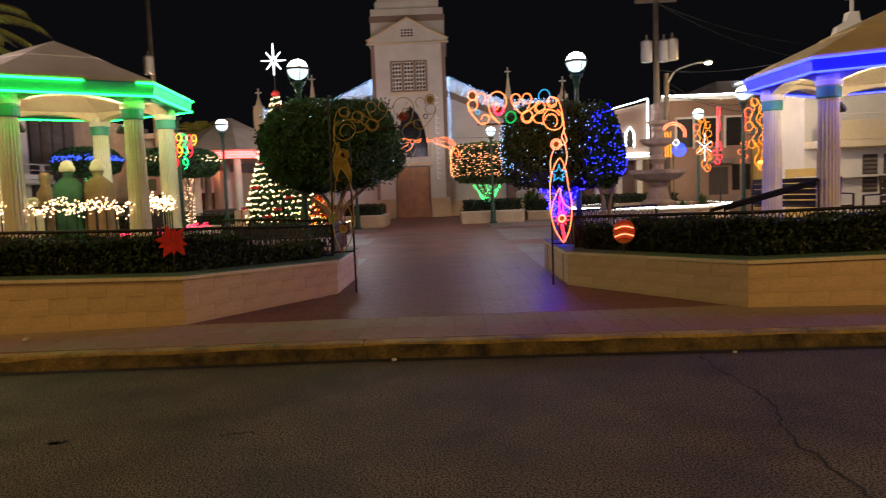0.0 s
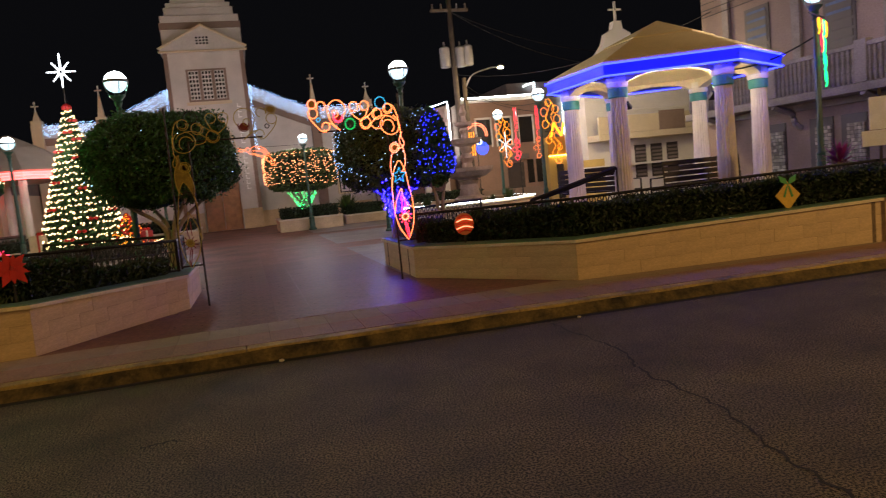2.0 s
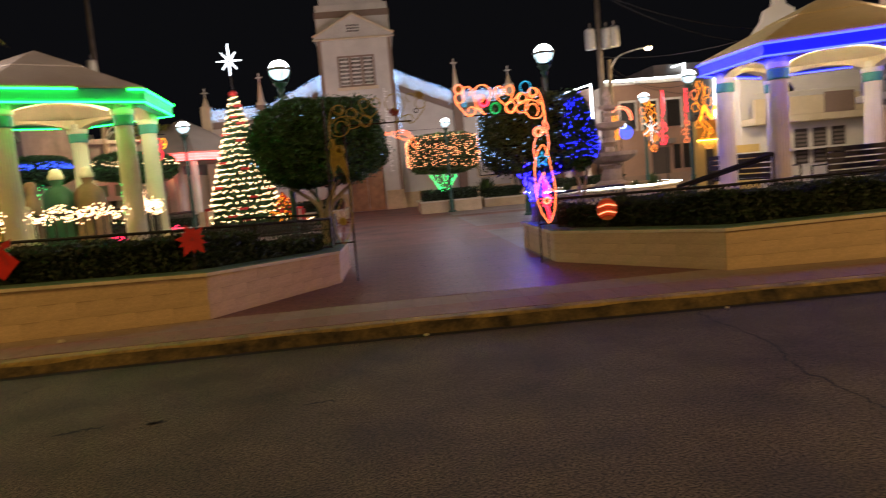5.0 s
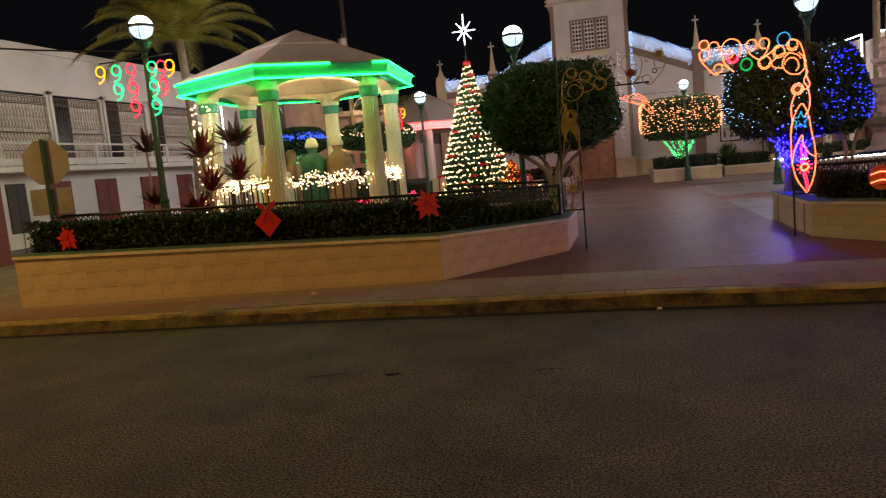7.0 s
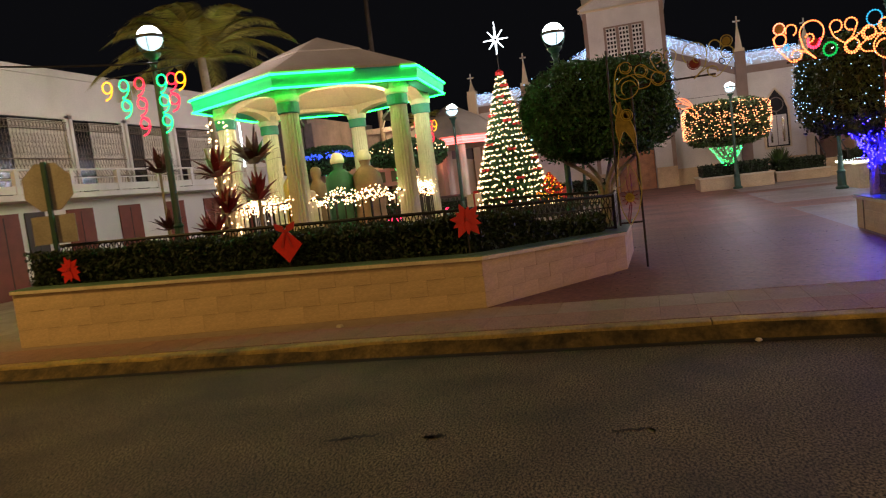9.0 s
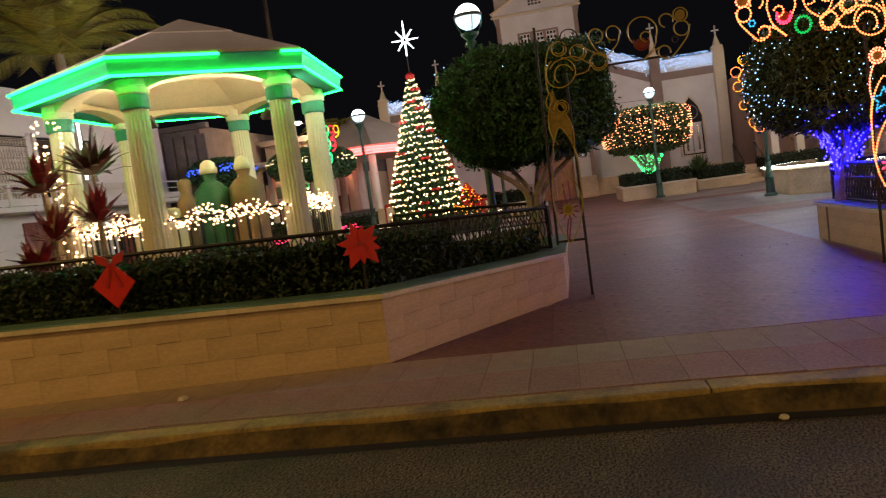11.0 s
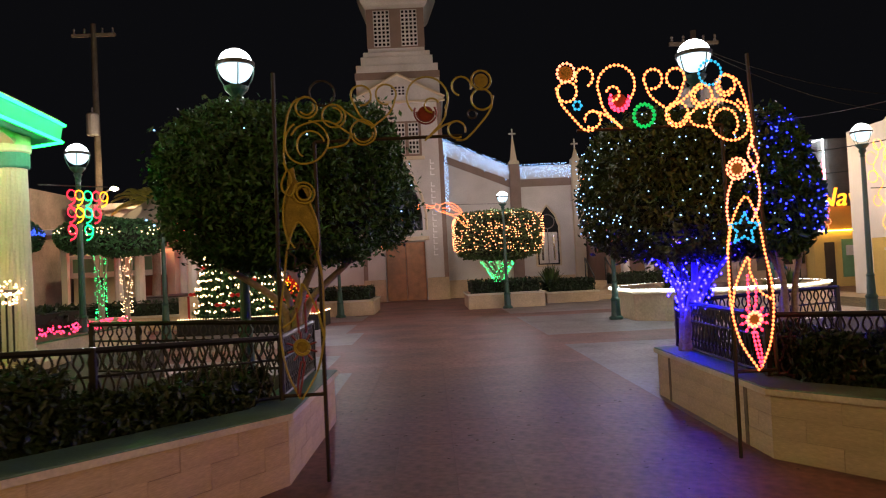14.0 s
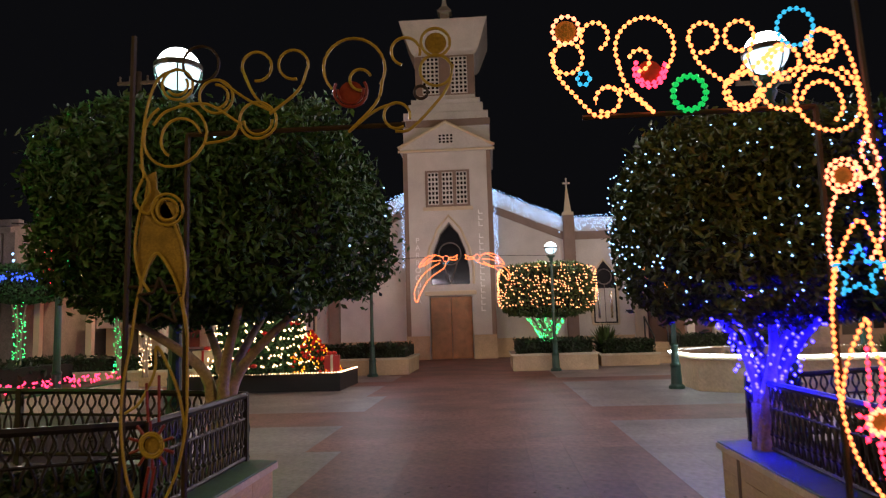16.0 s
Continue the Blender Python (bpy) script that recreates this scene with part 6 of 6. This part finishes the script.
def palm(x, y, top, L, seed, label):
    rg = random.Random(seed)
    p = thing("palm_tree", label, "palm tree", pose(x, y, 0.1), "palm trees")
    part("trunk", Geo().tube(bow([(0, 0, 0), (0.1, 0, top * 0.5), (0.0, 0, top)], 6), 0.17, 10, 0.11), BARK, p, smooth=True)
    for k in range(24):
        a = 2 * math.pi * k / 24 + rg.uniform(-0.15, 0.15)
        up = (0.45, 0.9, 1.2, 1.5)[k % 4] + rg.uniform(-0.1, 0.1)
        g = Geo()
        spine = []
        for i in range(13):
            f = i / 12
            r = L * f * math.cos(up * 0.7)
            spine.append(Vector((r * math.cos(a), r * math.sin(a), top + L * f * math.sin(up) - 0.62 * L * f * f)))
        g.tube(spine, 0.018, 4, 0.005)
        for i in range(1, 13):
            p0 = spine[i]
            d = (spine[i] - spine[i - 1]).normalized()
            s = d.cross(Vector((0, 0, 1))).normalized()
            for q in (-1, 1):
                for h in (0, 0.17, 0.34, 0.5, 0.67, 0.84):
                    b = p0 - d * h * L / 12
                    e = b + (s * q * 0.7 + d * 0.7 - Vector((0, 0, 0.30))).normalized() * L * 0.24 * (1 - 0.5 * abs(i / 12 - 0.45))
                    w = d * 0.022
                    g.add([tuple(b - w), tuple(b + w), tuple(e)], [(0, 1, 2)])
        part("frond", g, PALM, p)


palm(-12.0, 18.6, 5.85, 3.0, 1, "tall palm tree with drooping yellow-green fronds")
palm(-9.4, 30.8, 4.2, 1.5, 2, "palm tree with yellow-green fronds behind kiosk")


# ---- buildings on the right ----
rb = thing("balcony_building", "old three-storey pink building with baluster balconies", "building", pose(14.5, 0, 0))
wall = part("wall", Geo().box(0, 12, 2.0, 19.2, 0, 6.9), MAUVE, rb)
part("upper_storey", Geo().box(0.9, 12, 2.0, 15.5, 6.9, 10), GREY_TRIM, rb)
part("cornice", Geo().box(-0.25, 0.3, 2.0, 19.2, 6.75, 7.0), GREY_TRIM, rb, bevel=0.03)
part("band", Geo().box(-0.12, 0.0, 2.0, 19.2, 2.55, 2.72), GREY_TRIM, rb, bevel=0.02)
slab = part("balcony_slab", Geo().box(-0.95, 0, 2.0, 19.0, 2.72, 2.92), GREY_TRIM, rb, bevel=0.03)
part("balcony_rail", Geo().box(-0.93, -0.78, 2.0, 19.0, 3.68, 3.78), GREY_TRIM, rb, bevel=0.015)
bal = None
for k in range(118):
    y = 2.1 + k * 0.143
    if bal is None:
        bal = part("baluster", Geo().lathe([(0.035, 2.92), (0.05, 3.0), (0.062, 3.15), (0.03, 3.4), (0.045, 3.6), (0.04, 3.68)], seg=6), GREY_TRIM, rb)
        bal.location = (-0.85, y, 0)
    else:
        b2 = new("baluster", bal.data)
        b2.parent = rb
        b2.location = (-0.85, y, 0)
for y in (4.2, 7.0, 9.75, 12.55, 15.3, 18.0):
    part("pilaster", Geo().box(-0.1, 0.0, y - 0.14, y + 0.14, 2.92, 6.75), GREY_TRIM, rb, bevel=0.02)
    part("pedestal", Geo().box(-0.96, -0.74, y - 0.16, y + 0.16, 2.92, 3.85), GREY_TRIM, rb, bevel=0.02)
    br = Geo()
    pts = bow([(-0.05, y, 2.1), (-0.25, y, 2.25), (-0.35, y, 2.5), (-0.75, y, 2.65), (-0.9, y, 2.72)], 4)
    br.tube(pts, 0.07, 6, 0.1)
    part("bracket", br, GREY_TRIM, rb)
for y0 in (2.6, 5.2, 8.0, 10.75, 13.5, 16.3):
    w = part("window", Geo().box(-0.03, 0.02, y0, y0 + 0.95, 2.95, 5.6), SHUTTER, rb, "dark shuttered balcony door")
    for k in range(10):
        part("louvre", Geo().box(-0.05, -0.03, y0 + 0.08, y0 + 0.87, 3.2 + 0.23 * k, 3.36 + 0.23 * k), SHUTTER, w)
    gl = part("glass_pane", Geo().box(-0.045, -0.035, y0 + 0.12, y0 + 0.85, 4.6, 5.5), material("bluish_pane", (0.10, 0.14, 0.24), 0.2, 0.3, 3, 30, 0.0) if y0 == 2.6 else bpy.data.materials["bluish_pane"], w)
for y0, h, wd in ((4.6, 2.35, 1.0), (7.4, 2.35, 0.9), (10.7, 2.45, 0.95), (13.3, 2.3, 0.75), (14.3, 2.3, 0.75), (15.9, 2.3, 0.8)):
    d = part("door", Geo().box(-0.03, 0.02, y0, y0 + wd, 0.75, h), SHUTTER, rb, "dark door recess with glass-block screen")
    blk = Geo()
    rg = random.Random(int(y0 * 10))
    for i in range(int(0.72 * wd / 0.105)):
        for j in range(14):
            a, b = y0 + 0.04 + i * 0.105, 0.8 + j * 0.092
            o = rg.uniform(0, 0.012)
            blk.box(-0.06 - o, -0.03, a, a + 0.09, b, b + 0.078)
    tagged(part("glass_block_screen", blk, bpy.data.materials.get("glass_block") or material("glass_block", (0.24, 0.225, 0.18), 0.2, 0.4, 6, 30, 0.1, spread=0.5), d, "sparkling glass-block screen"), kind="stuff")
part("plinth", Geo().box(-0.05, 0.0, 2.0, 19.2, 0, 0.75), BROWN_TRIM, rb)
part("roof_rail", Geo().tube([(0.1, 2, 6.2), (0.1, 19, 6.2)], 0.02), IRON, rb)
for k, (y, z) in enumerate(((5, 5.9), (9, 6.1), (13, 6.3))):
    part("cable", Geo().tube(bow([(-0.15, 2, z), (-0.15, y, z - 0.25), (-0.15, 19, z - 0.1)], 8), 0.012, 4), IRON, rb)
pv = part("side_pavement_right", Geo().box(13.0, 14.5, 2, 30, -0.02, 0.149), CONCRETE)
tagged(pv, "pale concrete pavement before the pink building", "pavement", kind="structure")
street = part("side_street", Geo().box(11.0, 13.0, 7.8, 31.5, -0.01, 0.153), ASPHALT)
tagged(street, "dark asphalt side street beside the plaza", "road", kind="structure")

wb = thing("white_balcony_house", "white modern house with long curved balcony", "house", pose(0.013, 26.0, 0) @ Matrix.Scale(0.868, 4))
part("wall", Geo().box(16.4, 26, 0.9, 3.3, 0, 6.3), WHITE, wb)
part("balcony_slab", Geo().box(16.4, 24, -0.3, 0.9, 3.0, 3.3), CREAM, wb, bevel=0.03)
part("balcony_front", Geo().box(16.4, 24, -0.3, -0.2, 3.3, 4.1), CREAM, wb, bevel=0.02)
part("balcony_rail", Geo().tube([(16.4, -0.25, 4.35), (24, -0.25, 4.35)], 0.03), WHITE, wb)
part("wall_window", Geo().box(19.6, 21.0, -0.32, -0.30, 3.3, 4.2), BROWN_TRIM, wb)
for x in (18.9, 19.8, 20.7):
    w = part("window", Geo().box(x, x + 0.62, 0.86, 0.9, 1.1, 2.7), SHUTTER, wb, "dark louvred window")
    for k in range(8):
        part("louvre", Geo().box(x + 0.05, x + 0.57, 0.83, 0.86, 1.2 + 0.18 * k, 1.3 + 0.18 * k), GREY_TRIM, w)
part("awning", Geo().box(16.0, 23, 0.2, 0.9, 1.75, 1.85), WHITE, wb)
part("entrance", Geo().box(15.6, 17.2, 0.85, 0.9, PLAZA, 2.2), YELLOWP, wb)
bell = thing("bell_gable", "white bell gable with cross above the rooftops", "bell gable", pose(16.2, 27.04, 5.47) @ Matrix.Diagonal((1.15, 0.87, 0.93, 1)))
part("gable", Geo().front([(-1.5, 0), (-0.35, 0), (-0.35, 0.9), (0, 1.35), (0.35, 0.9), (0.35, 0), (1.5, 0), (0.62, 1.3), (0.5, 1.75), (0.2, 1.95), (0.15, 2.3), (-0.15, 2.3), (-0.2, 1.95), (-0.5, 1.75), (-0.62, 1.3)], 0, 0.4), WHITE, bell)
part("cross", Geo().box(-0.04, 0.04, 0.15, 0.23, 2.3, 3.2).box(-0.25, 0.25, 0.15, 0.23, 2.8, 2.88), WHITE, bell)

pk = thing("pink_house", "pink two-storey house outlined with white tube lights", "house", pose(0, 34, 0))
part("wall", Geo().box(11.3, 15.4, 0, 8, 0, 5.45), PINK, pk)
part("cornice", Geo().box(11.2, 15.5, -0.12, 0.1, 5.35, 5.6), WHITE, pk, bevel=0.02)
part("tube_light", Geo().tube([(11.2, -0.15, 5.6), (15.5, -0.15, 5.6)], 0.025), L_WHITE, pk, "white tube light along the roof")
for x in (11.9, 13.0, 14.2):
    w = part("window", Geo().box(x, x + 0.75, -0.03, 0.0, 3.2, 4.5), GLASS, pk)
    part("window_frame", Geo().box(x - 0.08, x, -0.06, 0.0, 3.1, 4.6).box(x + 0.75, x + 0.83, -0.06, 0, 3.1, 4.6).box(x - 0.08, x + 0.83, -0.06, 0, 4.5, 4.6), WHITE, w)
part("door", Geo().box(13.4, 14.3, -0.04, 0.0, PLAZA, 2.2), SHUTTER, pk)
for x in (14.5, 15.0):
    part("lower_window", Geo().box(x, x + 0.35, -0.03, 0.0, 1.1, 2.3), GLASS, pk)
part("awning", Geo().box(13.2, 14.4, -0.6, 0.0, 2.35, 2.6), GREY_TRIM, pk, bevel=0.02)
part("plinth", Geo().box(11.3, 15.4, -0.05, 0.0, 0, 0.9), BROWN_TRIM, pk)
yl = thing("yellow_shop", "yellow and green single-storey shop with lit roofline", "shop", pose(0, 33.5, 0))
part("wall", Geo().box(15.5, 19.2, 0, 6, 0, 3.3), YELLOWP, yl)
part("green_panel", Geo().box(16.6, 17.5, -0.03, 0.0, 0.5, 2.0), GREENP, yl)
part("sign_plate", Geo().box(16.75, 17.3, -0.06, -0.03, 1.35, 1.75), WHITE_SIGN, yl)
for x in (15.9, 17.7, 18.5):
    part("door", Geo().box(x, x + 0.4, -0.03, 0.0, PLAZA, 1.9), SHUTTER, yl)
part("tube_light", Geo().tube([(15.5, -0.1, 2.35), (19.2, -0.1, 2.35)], 0.03), L_YELLOW, yl, "yellow tube light over the doors")
part("fascia", Geo().box(15.5, 19.2, -0.08, 0.0, 2.4, 3.3), material("orange_plaster", (0.62, 0.30, 0.06), 0.8, 0.15, 1, 25, 0.1), yl)
gb = thing("grey_house", "dark grey house outlined with white tube lights", "house", pose(0, 38.5, 0))
part("wall", Geo().box(15.5, 24, 0, 8, 0, 6.8), GREY_TRIM, gb)
for x in (17.2, 18.9):
    part("tube_light", Geo().tube([(x - 0.7, -0.1, 6.6), (x, -0.1, 6.8), (x, -0.1, 3.6)], 0.035), L_WHITE, gb, "white tube light on the edge")
txt = bpy.data.curves.new("greeting", "FONT")
txt.body, txt.size, txt.extrude, txt.shear = "Navidad", 1.05, 0.03, 0.25
ob = new("greeting_sign", txt)
ob.data.materials.append(G_YELLOW)
ob.matrix_basis = pose(15.55, 33.35, 3.32, 90, 0, 0)
tagged(ob, "orange glowing holiday greeting letters on the shop roof", "sign")
gh = thing("gabled_hall", "hall with arched windows outlined in white lights", "building", pose(0, 36, 0))
part("wall", Geo().front([(7.9, 0), (11.2, 0), (11.2, 5.6), (7.9, 4.9)], 0, 8), PINK, gh)
part("tube_light", Geo().tube([(7.9, -0.08, 4.95), (11.1, -0.08, 5.75), (11.1, -0.08, 3.4)], 0.03), L_WHITE, gh, "white tube light along the gable")
part("tube_light", Geo().tube([(7.9, -0.08, 2.9), (11.1, -0.08, 2.9)], 0.04), L_WHITE, gh)
part("tube_light", Geo().tube([(7.9, -0.08, 3.05), (11.1, -0.08, 3.05)], 0.04), L_WHITE, gh)
for x in (8.6, 9.3, 10.0):
    w = part("arched_window", Geo().front([(x, 3.4), (x + 0.4, 3.4), (x + 0.4, 4.1), (x + 0.2, 4.35), (x, 4.1)], -0.05, 0), GLASS, gh)
    part("tube_light", Geo().tube([(x, -0.08, 3.4), (x, -0.08, 4.1), (x + 0.2, -0.08, 4.38), (x + 0.4, -0.08, 4.1), (x + 0.4, -0.08, 3.4)], 0.025), L_WHITE, w)
for x in (8.2, 9.2, 10.2):
    part("porch_column", Geo().box(x, x + 0.3, -1.2, -0.9, PLAZA, 2.7), WHITE, gh, bevel=0.02)
part("porch_roof", Geo().box(7.8, 11.0, -1.3, 0.0, 2.7, 2.85), WHITE, gh, bevel=0.02)


# ---- utility poles and wires ----
def utility_pole(x, y, h, label, tanks, arm=True):
    p = thing("utility_pole", label, "utility pole", pose(x, y, 0), "utility poles")
    part("pole", Geo().tube([(0, 0, 0), (0, 0, h)], 0.16, 10, 0.10), WOOD_POLE, p, smooth=True)
    if not arm:
        return p
    part("crossarm", Geo().box(-0.85, 0.85, -0.06, 0.06, h - 0.5, h - 0.38), WOOD_POLE, p, bevel=0.01)
    for u in (-0.75, -0.35, 0.35, 0.75):
        part("insulator", Geo().lathe([(0.02, h - 0.38), (0.05, h - 0.33), (0.03, h - 0.25), (0.05, h - 0.2), (0.02, h - 0.15)], u, 0, 0, 7), GREY_TRIM, p)
    for u, z in tanks:
        t = part("transformer", Geo().lathe([(0.2, 0), (0.23, 0.03), (0.23, 0.8), (0.2, 0.85), (0.08, 0.9)], u, -0.12, z, 14), STEEL, p, "grey transformer can")
        part("bushing", Geo().lathe([(0.03, 0.88), (0.05, 0.95), (0.03, 1.1)], u, -0.12, z, 6), GREY_TRIM, t)
    return p


utility_pole(9.75, 29.9, 9.4, "tall timber utility pole with three grey transformers", ((-0.42, 6.5), (0.28, 6.5), (0.62, 6.55)))
utility_pole(10.5, 31.0, 6.2, "dark timber utility pole with street lamp arm", (), False)
utility_pole(-12.4, 33.4, 11.8, "tall timber utility pole with crossarm and transformer", ((-0.1, 7.4),))
part_arm = thing("cobra_street_lamp", "lit warm street lamp on a curved arm", "street lamp", pose(10.5, 31.0, 6.0))
part("arm", Geo().tube(bow([(0, 0, -0.3), (0.3, -0.3, 0.25), (0.8, -1.0, 0.4), (1.15, -1.5, 0.38)], 6), 0.035), STEEL, part_arm)
part("head", Geo().lathe([(0.04, 0.46), (0.14, 0.42), (0.16, 0.36), (0.1, 0.34)], 1.2, -1.6, 0, 10), STEEL, part_arm)
part("lens", Geo().lathe([(0.1, 0.35), (0.12, 0.31), (0.05, 0.27)], 1.2, -1.6, 0, 10), G_SODIUM, part_arm, "glowing warm lens")
part_arm = thing("cobra_street_lamp", "lit warm street lamp on a curved arm", "street lamp", pose(-12.4, 33.4, 4.9))
part("arm", Geo().tube(bow([(0, 0, -0.3), (0.4, -0.4, 0.2), (1.0, -1.0, 0.35)], 6), 0.035), STEEL, part_arm)
part("lens", Geo().lathe([(0.12, 0.33), (0.14, 0.27), (0.05, 0.22)], 1.05, -1.05, 0, 10), G_SODIUM_BRIGHT, part_arm, "glowing warm lens")
for i, (a, b, sag) in enumerate((((9.75, 29.9, 8.9), (22, 30.5, 6.5), 1.2), ((9.75, 29.9, 8.9), (22, 31, 7.2), 0.9), ((10.5, 31, 5.9), (15.4, 34, 5.2), 0.5), ((10.5, 31, 5.6), (18, 33, 4.9), 0.7), ((10.5, 31, 5.2), (14.6, 19, 5.0), 0.6),
                              ((9.75, 29.9, 6.2), (14.6, 18.5, 6.0), 0.7), ((-15, 9.0, 5.4), (-7.15, 10.1, 3.9), 0.2), ((10.4, 10.5, 3.6), (8.9, 11.4, 3.2), 0.15))):
    a, b = Vector(a), Vector(b)
    w = part("overhead_wire", Geo().tube([a.lerp(b, k / 12) - Vector((0, 0, sag * 4 * (k / 12) * (1 - k / 12))) for k in range(13)], 0.014, 4), IRON)
    tagged(w, "thin black overhead wire", "wire", "overhead wires")


# added lamp without a known source, brightens the white balcony house front
wl2 = thing("wall_street_lamp", "unseen added warm lamp on a short arm at the pink building corner", "street lamp", pose(14.3, 18.7, 4.75))
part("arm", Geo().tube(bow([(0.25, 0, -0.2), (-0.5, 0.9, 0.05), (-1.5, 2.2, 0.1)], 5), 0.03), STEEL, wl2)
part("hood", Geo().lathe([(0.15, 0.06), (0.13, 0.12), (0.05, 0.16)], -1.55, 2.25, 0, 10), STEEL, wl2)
part("lens", Geo().lathe([(0.04, -0.04), (0.11, 0.0), (0.12, 0.055)], -1.55, 2.25, 0, 10), glow("added_lamp_lens", (1.0, 0.7, 0.36), 20), wl2, "glowing warm lens")
# point light of the added lamp
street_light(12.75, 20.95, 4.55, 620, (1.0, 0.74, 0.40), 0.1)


# ---- houses that close the street behind ----
bk = part("street_house_row", Geo().box(-60, 60, -15, -9, 0, 6.5).box(-60, 60, -9, -8.9, 0, 0.9), PINK)
tagged(bk, "plain plastered house row across the road", "house row", kind="structure")
far = part("far_house_row", Geo().box(-60, -24, 45, 52, 0, 5).box(26, 60, 40, 52, 0, 5), GREY_TRIM)
tagged(far, "dark distant house row behind the plaza", "house row", kind="structure")


# ---- tiles of the planter walls ----
def tiled(line, owner):
    mesh = {}
    rg = random.Random(5)
    rows, hgt = 3, (TOP - 0.055 - PLAZA) / 3
    for si, (a, b) in enumerate(zip(line, line[1:])):
        a, b = Vector((*a, 0)), Vector((*b, 0))
        L = (b - a).length
        d = (b - a).normalized()
        ang = math.degrees(math.atan2(d.y, d.x))
        n = max(1, round(L / 0.46))
        w = L / n
        for r in range(rows):
            k = 0.0
            while k < n - 0.01:
                step = 0.5 if (r % 2 and k == 0) else min(1.0, n - k)
                key = (round(w * step, 3),)
                if key not in mesh:
                    g = Geo().box(0.0015, w * step - 0.0015, 0.0, 0.02, 0.0, 1.0)
                    ob = part("tile", g, WALL_TILE, owner, bevel=0.0)
                    mesh[key] = ob.data
                else:
                    ob = new("tile", mesh[key])
                    ob.parent = owner
                p = a + d * (w * k)
                up = lift(p.x + d.x * w * step / 2)
                h = hgt + up / rows
                out = Vector((d.y, -d.x, 0)) * rg.uniform(-0.0007, 0.0007)
                ob.matrix_basis = pose(p.x + out.x, p.y + out.y, PLAZA + r * h + 0.002, 0, 0, ang) @ Matrix.Diagonal((1, 1, h - 0.003, 1))
                k += step


tiled(WALL_L, planter_left)
tiled(WALL_R, planter_right)


# ---- paving ----
def wanted(x, y):
    """Which paving stone lies here: a red-brown path and bands between pale grey fields."""
    if x < -8.8 and y < 15:
        return CONCRETE
    if y < 11.6:
        return PAVE_RED
    if -0.85 - 0.07 * (y - 12) < x < 2.7 or 18.6 < y < 20.4 or 26.0 < y < 27.2:
        return PAVE_RED
    return PAVE_GREY


TS = 0.45
unit = {}
rest = {PAVE_RED: Geo(), PAVE_GREY: Geo(), CONCRETE: Geo()}
rg = random.Random(9)
near = 0
for j in range(68):
    for i in range(62):
        x, y = -14.0 + TS * i, 8.78 + TS * j
        cx, cy = x + TS / 2, y + TS / 2
        inside_l = -8.8 < cx < -0.95 and cy < 12.6 and (cy > 10.7 or cx < -0.76 - (10.9 - cy) * 0.7 - 0.35)
        inside_r = cx > 3.0 and cy < 13.2 and (cy > 10.7 or cx > 2.68 + (10.9 - cy) * 0.71 + 0.35)
        if inside_l or inside_r or cx > 13:
            continue
        m = wanted(cx, cy)
        dz = rg.uniform(-0.0005, 0.0005)
        if cy < 16.5 and -2.6 < cx < 4.9 and near < 300:
            if m not in unit:
                ob = part("paving_stone", Geo().box(0.0008, TS - 0.0008, 0.0008, TS - 0.0008, -0.012, 0.0), m, plaza)
                unit[m] = ob.data
            else:
                ob = new("paving_stone", unit[m])
                ob.parent = plaza
            ob.location = (x, y, PLAZA + dz)
            near += 1
        else:
            rest[m].box(x + 0.0008, x + TS - 0.0008, y + 0.0008, y + TS - 0.0008, PLAZA - 0.012, PLAZA + dz)
for m, g in rest.items():
    tagged(part("paving_field", g, m, plaza, "far paving stones"), kind="stuff")
slab_mesh = None
for i in range(74):
    x = -13.0 + 0.34 * i
    y0 = on_line(KERB, x + 0.17) + 0.215
    for r in range(2):
        d = (8.77 - y0) / 2
        g = Geo().box(0.002, 0.338, 0.002, d - 0.002, -0.012, 0.0)
        ob = part("pavement_slab", g, CONCRETE if r else PAVE_PINK, plaza)
        ob.location = (x, y0 + d * r, PLAZA + rg.uniform(-0.001, 0.001))
# fallen leaves on the paving near the gate
lg = Geo()
for _ in range(150):
    x, y = rg.gauss(0.6, 1.5), rg.uniform(9.2, 14.5)
    s, a = rg.uniform(0.008, 0.028), rg.random() * 6.28
    lg.add([(x + s * math.cos(a + q), y + s * 0.5 * math.sin(a + q), PLAZA + 0.003 + 0.004 * (i % 2)) for i, q in enumerate((0, 1.6, 3.1, 4.7))], [(0, 1, 2, 3)])
tagged(part("leaf_litter", lg, SOIL), "tiny dry fallen leaves scattered on the paving", "leaf litter", kind="stuff")
# litter on kerb and road
for x, y, z, s in ((0.33, 7.16, 0.02, 0.03), (3.6, 7.0, 0.012, 0.025), (-3.9, 8.2, 0.155, 0.05), (7.6, 6.2, 0.012, 0.02)):
    o = part("pebble", Geo().lathe([(s * 0.5, -0.01), (s, 0.0), (s * 0.7, s * 0.5)], x, y, z, 6), CAP_WHITE)
    tagged(o, "small pale pebble lying by the kerb", "pebble", "pebbles")
